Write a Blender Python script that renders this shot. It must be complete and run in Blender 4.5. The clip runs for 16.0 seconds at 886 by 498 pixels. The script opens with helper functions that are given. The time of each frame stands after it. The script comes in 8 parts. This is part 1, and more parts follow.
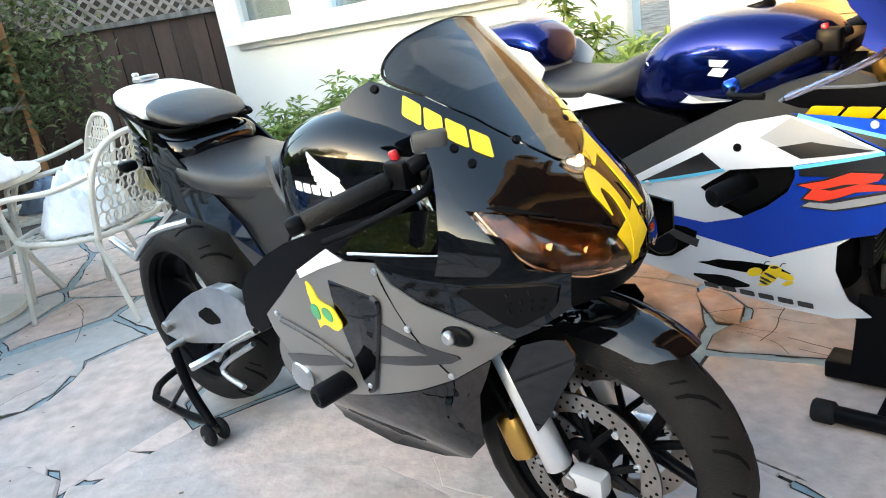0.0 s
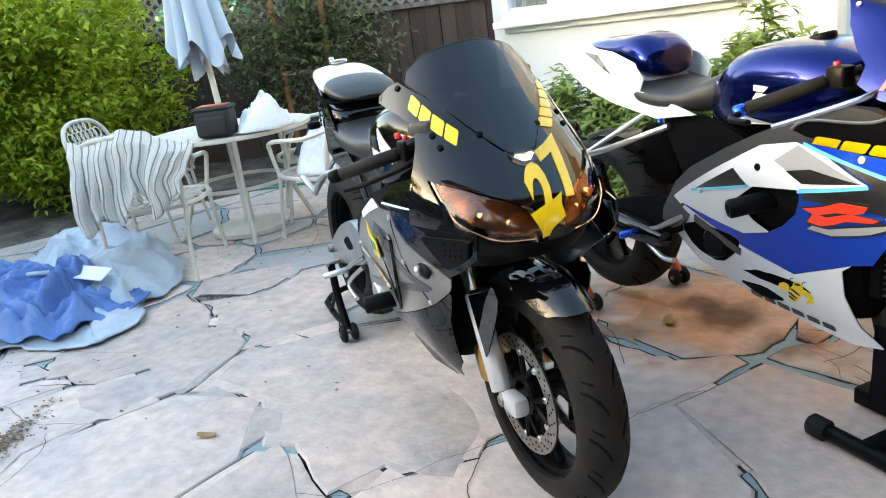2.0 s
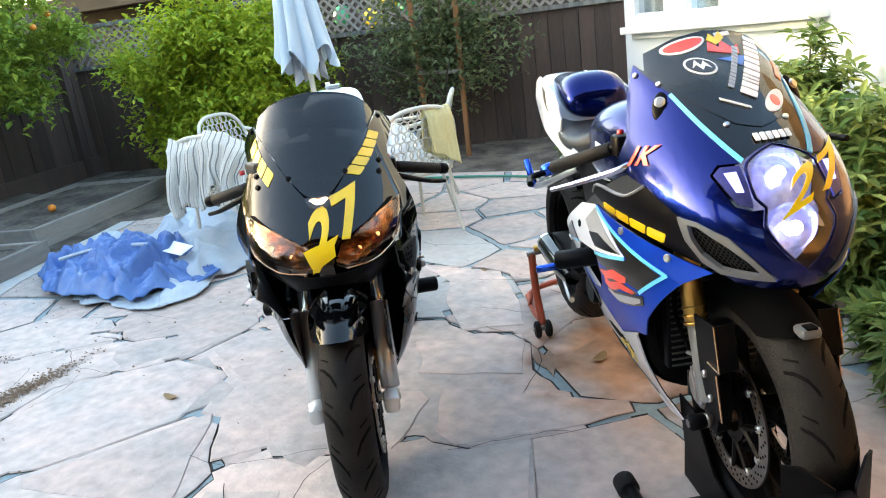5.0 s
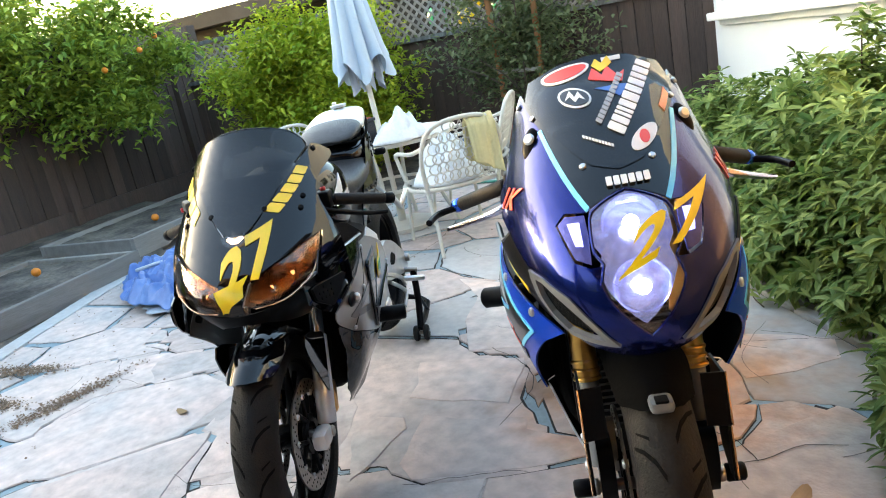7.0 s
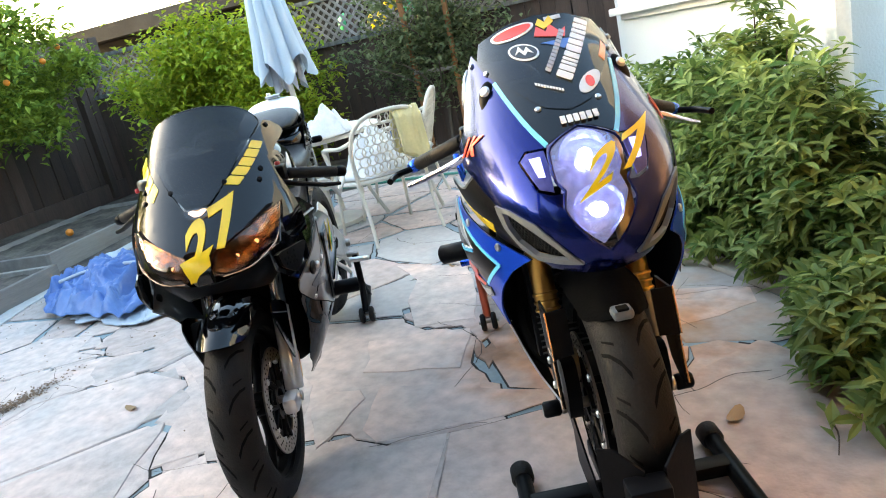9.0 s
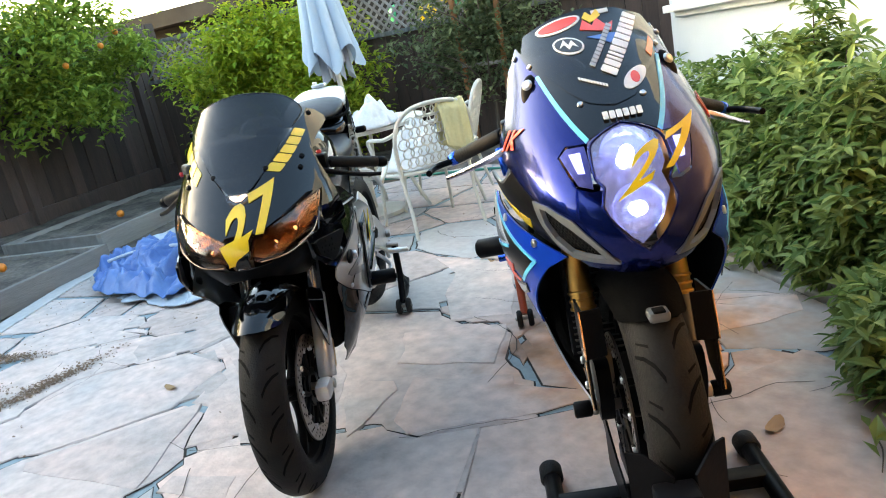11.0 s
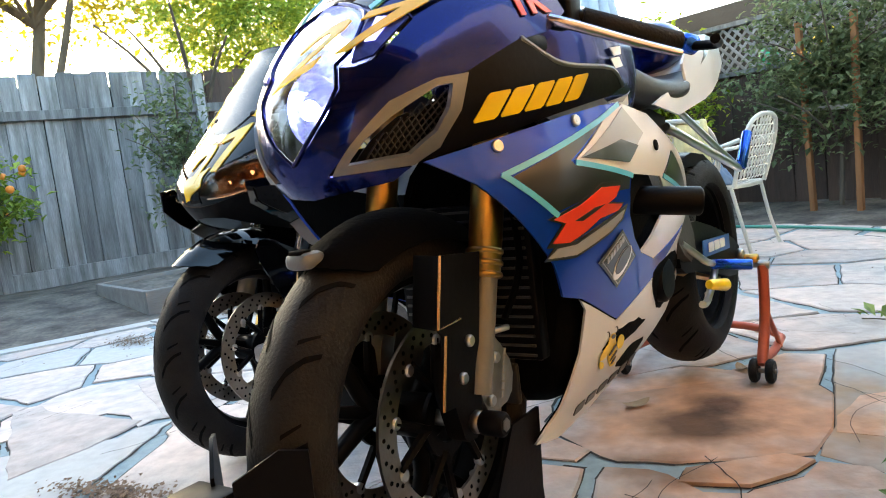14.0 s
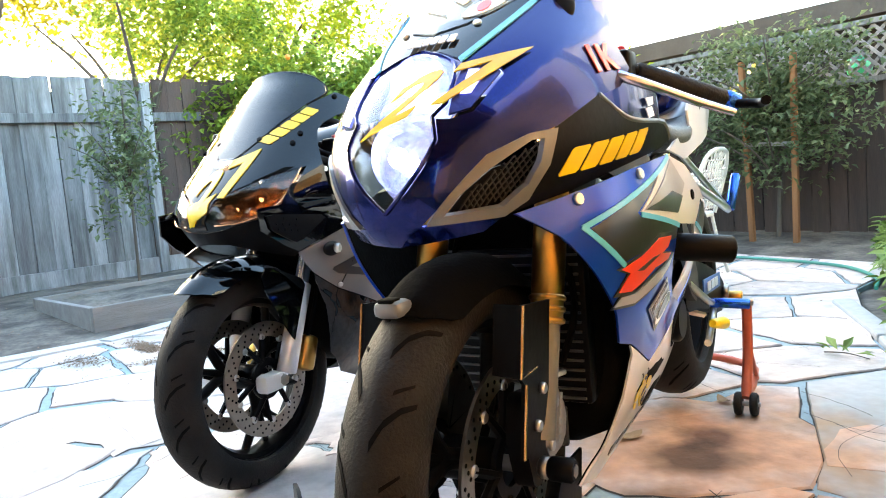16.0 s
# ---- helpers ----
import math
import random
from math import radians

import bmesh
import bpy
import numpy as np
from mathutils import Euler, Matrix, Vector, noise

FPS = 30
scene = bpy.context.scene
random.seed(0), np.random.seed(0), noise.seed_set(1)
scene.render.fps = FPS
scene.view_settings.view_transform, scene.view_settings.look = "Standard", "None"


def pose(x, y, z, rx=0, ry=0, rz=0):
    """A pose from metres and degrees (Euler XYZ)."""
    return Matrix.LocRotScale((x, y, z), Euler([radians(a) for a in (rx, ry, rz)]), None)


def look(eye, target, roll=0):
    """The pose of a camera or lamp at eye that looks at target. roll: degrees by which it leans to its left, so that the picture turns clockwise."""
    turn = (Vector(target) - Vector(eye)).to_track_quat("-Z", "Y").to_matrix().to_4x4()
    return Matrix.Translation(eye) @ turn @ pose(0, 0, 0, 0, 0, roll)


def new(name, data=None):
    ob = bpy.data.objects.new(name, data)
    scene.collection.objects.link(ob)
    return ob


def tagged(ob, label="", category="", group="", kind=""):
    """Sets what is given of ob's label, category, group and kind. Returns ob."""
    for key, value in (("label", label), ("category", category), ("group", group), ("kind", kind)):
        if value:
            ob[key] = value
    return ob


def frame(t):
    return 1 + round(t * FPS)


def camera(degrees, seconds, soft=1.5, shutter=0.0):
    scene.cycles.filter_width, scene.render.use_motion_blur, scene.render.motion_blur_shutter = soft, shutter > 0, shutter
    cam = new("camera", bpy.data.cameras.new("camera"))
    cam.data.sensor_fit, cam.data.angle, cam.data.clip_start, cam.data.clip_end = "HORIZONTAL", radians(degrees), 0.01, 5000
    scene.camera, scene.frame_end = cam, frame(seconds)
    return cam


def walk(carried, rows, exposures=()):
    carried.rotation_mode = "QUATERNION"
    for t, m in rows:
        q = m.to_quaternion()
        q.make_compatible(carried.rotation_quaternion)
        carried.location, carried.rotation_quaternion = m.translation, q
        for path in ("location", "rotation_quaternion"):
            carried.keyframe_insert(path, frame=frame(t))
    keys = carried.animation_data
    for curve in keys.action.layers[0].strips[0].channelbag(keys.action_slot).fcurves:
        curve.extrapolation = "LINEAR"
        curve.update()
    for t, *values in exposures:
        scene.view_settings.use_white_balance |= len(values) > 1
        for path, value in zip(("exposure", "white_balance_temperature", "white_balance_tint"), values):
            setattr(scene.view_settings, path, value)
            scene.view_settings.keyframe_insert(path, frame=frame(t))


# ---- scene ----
cam = camera(62.1, 16.0, soft=1.05)
PATH = [
    (0, (0.951, 1.105, 1.183), (0.781, 2.979, 0.507), -9.6),
    (0.5, (1.162, 1.112, 1.205), (0.666, 2.952, 0.596), -9.2),
    (1, (1.412, 1.06, 1.218), (0.639, 2.811, 0.639), -5.7),
    (1.5, (1.535, 0.958, 1.207), (0.618, 2.654, 0.675), -6.5),
    (2, (1.698, 0.823, 1.197), (0.761, 2.48, 0.582), -7.6),
    (2.5, (1.862, 0.791, 1.214), (0.923, 2.442, 0.587), -9.4),
    (3, (2.067, 0.827, 1.235), (0.937, 2.354, 0.611), -5.8),
    (3.5, (2.179, 0.902, 1.243), (1.053, 2.451, 0.669), -6.9),
    (4, (2.284, 1.064, 1.226), (1.07, 2.532, 0.617), -7.5),
    (4.5, (2.439, 1.18, 1.243), (1.137, 2.579, 0.653), -10.1),
    (5, (2.647, 1.305, 1.256), (1.232, 2.593, 0.674), -7.5),
    (5.2, (2.695, 1.349, 1.252), (1.269, 2.621, 0.663), -8.5),
    (7.3, (2.964, 1.851, 1.263), (1.3, 2.816, 0.719), -11.5),
    (7.5, (2.982, 1.854, 1.261), (1.318, 2.818, 0.715), -11.8),
    (8, (3.004, 1.83, 1.237), (1.364, 2.812, 0.65), -12.1),
    (8.5, (2.991, 1.747, 1.19), (1.426, 2.834, 0.581), -13.0),
    (9, (2.977, 1.629, 1.188), (1.46, 2.804, 0.623), -12.7),
    (9.2, (2.98, 1.59, 1.186), (1.456, 2.758, 0.626), -12.0),
    (11.3, (2.978, 1.68, 1.177), (1.368, 2.734, 0.631), -11.9),
    (11.5, (3.005, 1.759, 1.159), (1.361, 2.768, 0.631), -12.5),
    (12, (3.085, 1.981, 1.175), (1.354, 2.784, 0.579), -10.9),
    (12.5, (3.069, 2.213, 1.121), (1.255, 2.819, 0.537), -10.0),
    (13, (3.043, 2.446, 1.031), (1.163, 2.861, 0.488), -11.1),
    (13.3, (3.05, 2.573, 0.934), (1.116, 2.823, 0.491), -10.8),
    (13.5, (3.071, 2.641, 0.847), (1.115, 2.84, 0.477), -9.6),
    (14, (3.116, 2.755, 0.717), (1.131, 2.88, 0.5), -7.0),
    (14.5, (3.139, 2.776, 0.686), (1.148, 2.843, 0.508), -7.2),
    (15, (3.153, 2.764, 0.682), (1.16, 2.816, 0.523), -6.8),
    (15.5, (3.143, 2.685, 0.703), (1.158, 2.861, 0.523), -4.6),
    (16, (3.098, 2.557, 0.783), (1.133, 2.875, 0.589), -5.0),
]
walk(cam, [(t, look(eye, target, roll)) for t, eye, target, roll in PATH], [(0, 3.79, 7800, 6), (1, 3.91, 7900, 6), (2.5, 3.60, 8000, 6), (5, 3.81, 8000, 6), (9, 3.81, 7900, 6), (11.5, 3.69, 7800, 5), (12.5, 3.65, 7600, 5), (13.5, 3.60, 7500, 5), (14.5, 4.35, 7500, 5), (15.2, 4.46, 7600, 5), (16, 4.54, 7500, 5)])

# ---- sky, sun and exposure ----
SUN_DIR = Vector((-0.86, -0.50, 0.17)).normalized()
world = bpy.data.worlds.new("sky")
scene.world = world
world.use_nodes = True
wn = world.node_tree
sky = wn.nodes.new("ShaderNodeTexSky")
sky.sky_type, sky.sun_disc = "NISHITA", False
sky.sun_elevation, sky.sun_rotation = math.asin(SUN_DIR.z), math.atan2(SUN_DIR.x, SUN_DIR.y)
sky.air_density, sky.dust_density, sky.ozone_density = 1.0, 2.5, 2.0
wn.links.new(sky.outputs[0], wn.nodes["Background"].inputs[0])
wn.nodes["Background"].inputs[1].default_value = 0.15
sun_data = bpy.data.lights.new("sun", "SUN")
sun_data.energy, sun_data.angle, sun_data.color = 2.0, radians(1.5), (1.0, 0.72, 0.42)
sun = new("sun", sun_data)
sun.matrix_basis = look(SUN_DIR * 30, (0, 0, 0))


# ---- materials ----
def mat(name, color, rough=0.5, metal=0.0, coat=0.0, big=(3.0, 0.15), fine=(60.0, 0.12), bump=(120.0, 0.05),
        rand=0.0, stretch=(1, 1, 1), color2=None, spec=0.5, emit=None, stains=()):
    """A surface with colour variation at two scales, relief and gloss; color2 is mixed in along the large noise."""
    m = bpy.data.materials.new(name)
    m.use_nodes = True
    nt = m.node_tree
    b = nt.nodes["Principled BSDF"]
    tc = nt.nodes.new("ShaderNodeTexCoord")
    mp = nt.nodes.new("ShaderNodeMapping")
    mp.inputs["Scale"].default_value = stretch
    nt.links.new(tc.outputs["Object"], mp.inputs["Vector"])
    base = color
    c2 = color2 if color2 else tuple(c * 0.6 for c in color)
    n1 = nt.nodes.new("ShaderNodeTexNoise")
    n1.inputs["Scale"].default_value, n1.inputs["Detail"].default_value = big[0], 5
    n2 = nt.nodes.new("ShaderNodeTexNoise")
    n2.inputs["Scale"].default_value, n2.inputs["Detail"].default_value = fine[0], 3
    for n in (n1, n2):
        nt.links.new(mp.outputs[0], n.inputs["Vector"])
    ramp = nt.nodes.new("ShaderNodeMapRange")
    ramp.inputs[1].default_value, ramp.inputs[2].default_value = 0.35, 0.68
    ramp.inputs[4].default_value = min(1.0, big[1] * (1 if color2 else 2))
    nt.links.new(n1.outputs[0], ramp.inputs[0])
    mix = nt.nodes.new("ShaderNodeMix")
    mix.data_type = "RGBA"
    mix.inputs[6].default_value, mix.inputs[7].default_value = (*base, 1), (*c2, 1)
    nt.links.new(ramp.outputs[0], mix.inputs[0])
    hsv = nt.nodes.new("ShaderNodeHueSaturation")
    nt.links.new(mix.outputs[2], hsv.inputs["Color"])
    val = nt.nodes.new("ShaderNodeMath")
    val.operation = "MULTIPLY_ADD"
    val.inputs[1].default_value, val.inputs[2].default_value = fine[1] * 2, 1 - fine[1]
    nt.links.new(n2.outputs[0], val.inputs[0])
    if rand:
        oi = nt.nodes.new("ShaderNodeObjectInfo")
        rr = nt.nodes.new("ShaderNodeMath")
        rr.operation = "MULTIPLY_ADD"
        rr.inputs[1].default_value, rr.inputs[2].default_value = rand * 2, 1 - rand
        nt.links.new(oi.outputs["Random"], rr.inputs[0])
        sh = nt.nodes.new("ShaderNodeMath")
        sh.operation = "MULTIPLY"
        sh.inputs[1].default_value = 37.0
        nt.links.new(oi.outputs["Random"], sh.inputs[0])
        nt.links.new(sh.outputs[0], mp.inputs["Location"])
        mm = nt.nodes.new("ShaderNodeMath")
        mm.operation = "MULTIPLY"
        nt.links.new(val.outputs[0], mm.inputs[0])
        nt.links.new(rr.outputs[0], mm.inputs[1])
        val = mm
    nt.links.new(val.outputs[0], hsv.inputs["Value"])
    nt.links.new(hsv.outputs[0], b.inputs["Base Color"])
    for (sx, sy), srad, scol, amount in stains:
        vm = nt.nodes.new("ShaderNodeVectorMath")
        vm.operation = "DISTANCE"
        vm.inputs[1].default_value = (sx, sy, 0)
        nt.links.new(tc.outputs["Object"], vm.inputs[0])
        sn = nt.nodes.new("ShaderNodeTexNoise")
        sn.inputs["Scale"].default_value, sn.inputs["Detail"].default_value = 5.0, 4
        nt.links.new(tc.outputs["Object"], sn.inputs["Vector"])
        ad = nt.nodes.new("ShaderNodeMath")
        ad.operation = "MULTIPLY_ADD"
        ad.inputs[1].default_value = srad * 1.6
        nt.links.new(sn.outputs[0], ad.inputs[0])
        nt.links.new(vm.outputs["Value"], ad.inputs[2])
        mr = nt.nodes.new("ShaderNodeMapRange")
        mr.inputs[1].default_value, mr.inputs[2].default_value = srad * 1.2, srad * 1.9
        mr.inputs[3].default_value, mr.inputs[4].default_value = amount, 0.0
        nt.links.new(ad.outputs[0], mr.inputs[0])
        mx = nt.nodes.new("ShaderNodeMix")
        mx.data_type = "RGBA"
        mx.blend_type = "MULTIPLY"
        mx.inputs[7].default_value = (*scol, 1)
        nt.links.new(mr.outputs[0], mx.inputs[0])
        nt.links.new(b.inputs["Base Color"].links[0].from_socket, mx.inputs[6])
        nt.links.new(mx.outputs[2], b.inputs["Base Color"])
    b.inputs["Roughness"].default_value, b.inputs["Metallic"].default_value = rough, metal
    b.inputs["Specular IOR Level"].default_value = spec
    b.inputs["Coat Weight"].default_value, b.inputs["Coat Roughness"].default_value = coat, 0.03
    if bump[1]:
        bp = nt.nodes.new("ShaderNodeBump")
        bp.inputs["Strength"].default_value, bp.inputs["Distance"].default_value = min(1, bump[1] * 4), 0.004
        n3 = nt.nodes.new("ShaderNodeTexNoise")
        n3.inputs["Scale"].default_value, n3.inputs["Detail"].default_value = bump[0], 4
        nt.links.new(mp.outputs[0], n3.inputs["Vector"])
        nt.links.new(n3.outputs[0], bp.inputs["Height"])
        nt.links.new(bp.outputs[0], b.inputs["Normal"])
    if emit:
        b.inputs["Emission Color"].default_value = (*emit[0], 1)
        b.inputs["Emission Strength"].default_value = emit[1]
    return m


def glass(name, color, rough=0.02, trans=1.0, alpha=1.0):
    m = bpy.data.materials.new(name)
    m.use_nodes = True
    b = m.node_tree.nodes["Principled BSDF"]
    b.inputs["Base Color"].default_value = (*color, 1)
    b.inputs["Roughness"].default_value = rough
    b.inputs["Transmission Weight"].default_value = trans
    b.inputs["IOR"].default_value = 1.3
    b.inputs["Alpha"].default_value = alpha
    b.inputs["Coat Weight"].default_value = 0.6
    return m


def gloss(name, color, **k):
    return mat(name, color, rough=k.pop("rough", 0.3), coat=k.pop("coat", 0.75), spec=k.pop("spec", 0.1), big=(6, 0.04), fine=(300, 0.03), bump=(9, 0.004), **k)


def decal(name, color):
    return mat(name, color, rough=0.35, coat=0.5, big=(8, 0.05), fine=(150, 0.04), bump=(0, 0))


M = {}
M["black_paint"] = gloss("black_paint", (0.002, 0.0022, 0.003), coat=0.9, spec=0.0)
M["grey_paint"] = gloss("grey_paint", (0.17, 0.165, 0.16), metal=0.35, rough=0.3)
M["silver_paint"] = gloss("silver_paint", (0.62, 0.63, 0.65), metal=0.5, rough=0.28)
M["white_paint"] = gloss("white_paint", (0.68, 0.70, 0.74))
M["blue_paint"] = gloss("blue_paint", (0.003, 0.05, 0.46), metal=0.4, coat=0.6, spec=0.0)
M["dark_blue_paint"] = gloss("dark_blue_paint", (0.0015, 0.0085, 0.10), coat=0.38, spec=0.0, metal=0.85, rough=0.2)
M["sky_blue"] = decal("sky_blue", (0.10, 0.55, 0.80))
M["satin_black"] = mat("satin_black", (0.004, 0.004, 0.005), rough=0.4, bump=(90, 0.02), spec=0.06)
M["matt_black"] = mat("matt_black", (0.0025, 0.0025, 0.0025), rough=0.8, bump=(150, 0.08), spec=0.03)
M["rubber"] = mat("rubber", (0.008, 0.008, 0.009), rough=0.62, spec=0.15, big=(9, 0.4), color2=(0.034, 0.029, 0.025), bump=(220, 0.12))
M["dark_trim"] = mat("dark_trim", (0.05, 0.052, 0.055), rough=0.45, bump=(90, 0.03), spec=0.3)
M["dead_leaf"] = mat("dead_leaf", (0.19, 0.115, 0.07), rough=0.9, rand=0.2)
M["copper_edge"] = mat("copper_edge", (0.85, 0.52, 0.32), rough=0.25, metal=0.9, bump=(0, 0))
M["frame_trim"] = mat("frame_trim", (0.16, 0.17, 0.18), rough=0.35, metal=0.3, bump=(90, 0.02))
M["orange_decal"] = decal("orange_decal", (0.75, 0.16, 0.02))
M["groove"] = mat("groove", (0.003, 0.003, 0.003), rough=0.9, spec=0.1)
M["seat_vinyl"] = mat("seat_vinyl", (0.018, 0.019, 0.022), rough=0.42, bump=(420, 0.10))
M["alu"] = mat("alu", (0.60, 0.61, 0.62), rough=0.34, metal=1.0, big=(14, 0.2), bump=(160, 0.03))
M["chrome"] = mat("chrome", (0.75, 0.75, 0.76), rough=0.12, metal=1.0, bump=(0, 0))
M["steel"] = mat("steel", (0.36, 0.34, 0.32), rough=0.3, metal=1.0, big=(20, 0.5), color2=(0.2, 0.15, 0.11), bump=(200, 0.05))
M["gold_anod"] = mat("gold_anod", (0.62, 0.36, 0.10), rough=0.3, metal=1.0, bump=(80, 0.02))
M["blue_anod"] = mat("blue_anod", (0.02, 0.12, 0.70), rough=0.25, metal=0.9, bump=(0, 0))
M["violet_alu"] = mat("violet_alu", (0.62, 0.60, 0.78), rough=0.2, metal=1.0, bump=(0, 0))
M["yellow_decal"] = decal("yellow_decal", (0.88, 0.60, 0.015))
M["green_decal"] = decal("green_decal", (0.02, 0.30, 0.12))
M["red_decal"] = decal("red_decal", (0.80, 0.045, 0.02))
M["white_decal"] = decal("white_decal", (0.80, 0.80, 0.80))
M["grey_decal"] = decal("grey_decal", (0.32, 0.33, 0.35))
M["black_decal"] = decal("black_decal", (0.008, 0.008, 0.010))
M["blue_decal"] = decal("blue_decal", (0.03, 0.14, 0.5))
M["orange_powder"] = mat("orange_powder", (0.50, 0.085, 0.035), rough=0.45, big=(12, 0.3), bump=(90, 0.04))
M["red_plastic"] = mat("red_plastic", (0.55, 0.02, 0.03), rough=0.35)
M["smoke_screen"] = glass("smoke_screen", (0.006, 0.007, 0.010), rough=0.05, trans=0.0, alpha=0.82)
M["lens"] = glass("lens", (0.95, 0.96, 1.0), rough=0.02, trans=1.0)
M["smoked_lens"] = glass("smoked_lens", (0.55, 0.36, 0.25), rough=0.03, trans=1.0)
M["reflector"] = mat("reflector", (0.06, 0.07, 0.26), rough=0.4, metal=0.8, big=(60, 0.4), bump=(70, 0.10))
M["dark_reflector"] = mat("dark_reflector", (0.80, 0.52, 0.36), rough=0.22, metal=1.0, big=(34, 0.95), color2=(0.10, 0.05, 0.03), bump=(45, 0.25))
M["lamp_white"] = mat("lamp_white", (0.9, 0.9, 1.0), emit=((0.50, 0.60, 1.0), 4.0), bump=(0, 0))
M["lamp_violet"] = mat("lamp_violet", (0.2, 0.22, 0.7), emit=((0.25, 0.28, 1.0), 0.3), bump=(0, 0))
# faint emission stands in for bulb light thrown on the headlight reflector
M["lit_reflector"] = mat("lit_reflector", (0.46, 0.52, 0.92), rough=0.25, metal=0.9, big=(70, 0.7), color2=(0.16, 0.18, 0.45), bump=(55, 0.25), emit=((0.42, 0.48, 1.0), 0.03))
M["lamp_warm"] = mat("lamp_warm", (1.0, 0.8, 0.6), emit=((1.0, 0.62, 0.36), 0.30), bump=(0, 0))
M["mesh_black"] = mat("mesh_black", (0.03, 0.03, 0.03), rough=0.5, metal=0.6)
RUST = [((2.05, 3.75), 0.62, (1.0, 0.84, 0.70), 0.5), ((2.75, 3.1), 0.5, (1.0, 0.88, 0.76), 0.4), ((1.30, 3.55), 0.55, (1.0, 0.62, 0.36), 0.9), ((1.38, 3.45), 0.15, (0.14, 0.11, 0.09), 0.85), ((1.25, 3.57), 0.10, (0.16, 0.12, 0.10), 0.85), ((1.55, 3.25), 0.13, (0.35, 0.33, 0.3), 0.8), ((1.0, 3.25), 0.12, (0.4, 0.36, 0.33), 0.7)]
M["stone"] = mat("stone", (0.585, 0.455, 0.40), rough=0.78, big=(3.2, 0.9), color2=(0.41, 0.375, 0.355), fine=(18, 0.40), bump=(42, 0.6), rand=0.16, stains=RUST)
M["stone_grey"] = mat("stone_grey", (0.42, 0.43, 0.425), rough=0.8, big=(2.2, 0.6), color2=(0.44, 0.38, 0.35), fine=(26, 0.2), bump=(30, 0.16), rand=0.14, stains=RUST)
M["crack"] = mat("crack", (0.028, 0.024, 0.022), rough=0.95)
M["grout"] = mat("grout", (0.235, 0.325, 0.36), rough=0.9, big=(3, 0.5), color2=(0.23, 0.285, 0.30), fine=(40, 0.25), bump=(50, 0.3))
M["soil"] = mat("soil", (0.05, 0.04, 0.033), rough=0.95, big=(4, 0.9), color2=(0.20, 0.165, 0.135), fine=(30, 0.7), bump=(26, 1.0))
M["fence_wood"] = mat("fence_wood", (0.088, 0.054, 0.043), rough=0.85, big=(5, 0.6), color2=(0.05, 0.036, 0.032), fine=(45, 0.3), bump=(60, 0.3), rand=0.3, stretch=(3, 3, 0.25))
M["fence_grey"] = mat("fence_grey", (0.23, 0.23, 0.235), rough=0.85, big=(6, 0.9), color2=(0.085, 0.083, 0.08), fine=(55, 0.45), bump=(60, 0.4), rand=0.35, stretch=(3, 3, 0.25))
M["lattice_wood"] = mat("lattice_wood", (0.30, 0.27, 0.26), rough=0.85, big=(8, 0.5), fine=(60, 0.25), bump=(80, 0.2), rand=0.2)
M["bed_wood"] = mat("bed_wood", (0.26, 0.235, 0.215), rough=0.85, big=(5, 0.5), color2=(0.15, 0.13, 0.12), fine=(40, 0.25), bump=(50, 0.25), rand=0.2, stretch=(0.3, 3, 3))
M["stucco"] = mat("stucco", (0.58, 0.615, 0.64), rough=0.9, big=(1.2, 0.06), fine=(120, 0.05), bump=(90, 0.16))
M["white_trim"] = mat("white_trim", (0.80, 0.80, 0.79), rough=0.5, big=(4, 0.05), bump=(60, 0.02))
M["pane"] = glass("pane", (0.6, 0.68, 0.68), rough=0.03, trans=0.9)
M["blind"] = mat("blind", (0.62, 0.64, 0.62), rough=0.6)
M["cast_alu"] = mat("cast_alu", (0.62, 0.58, 0.51), rough=0.5, big=(10, 0.15), fine=(80, 0.1), bump=(120, 0.06))
M["umbrella_cloth"] = mat("umbrella_cloth", (0.40, 0.49, 0.58), rough=0.85, big=(4, 0.3), color2=(0.31, 0.38, 0.47), fine=(200, 0.1), bump=(300, 0.1))
M["umbrella_grey"] = mat("umbrella_grey", (0.36, 0.38, 0.42), rough=0.85, big=(4, 0.3), bump=(300, 0.1))
M["cover_silver"] = mat("cover_silver", (0.40, 0.47, 0.54), rough=0.5, big=(5, 0.4), color2=(0.30, 0.37, 0.46), fine=(60, 0.1), bump=(14, 0.3))
M["cover_blue"] = mat("cover_blue", (0.04, 0.125, 0.36), rough=0.4, big=(7, 0.7), color2=(0.13, 0.26, 0.52), fine=(60, 0.1), bump=(18, 0.35))
M["yellow_cloth"] = mat("yellow_cloth", (0.62, 0.55, 0.30), rough=0.9, bump=(200, 0.2))
M["white_cloth"] = mat("white_cloth", (0.72, 0.73, 0.74), rough=0.9, bump=(40, 0.2))
M["denim"] = mat("denim", (0.16, 0.22, 0.30), rough=0.9, bump=(60, 0.2))
M["nylon_black"] = mat("nylon_black", (0.014, 0.014, 0.016), rough=0.7, bump=(300, 0.15))
M["stake_wood"] = mat("stake_wood", (0.33, 0.14, 0.055), rough=0.8, big=(6, 0.4), stretch=(3, 3, 0.3), bump=(60, 0.2))
M["bark"] = mat("bark", (0.11, 0.085, 0.065), rough=0.95, big=(8, 0.5), bump=(40, 0.5), stretch=(1, 1, 0.3))
M["hose"] = mat("hose", (0.03, 0.24, 0.18), rough=0.4)
M["roof_dark"] = mat("roof_dark", (0.05, 0.045, 0.042), rough=0.9, big=(2, 0.5), bump=(30, 0.3))
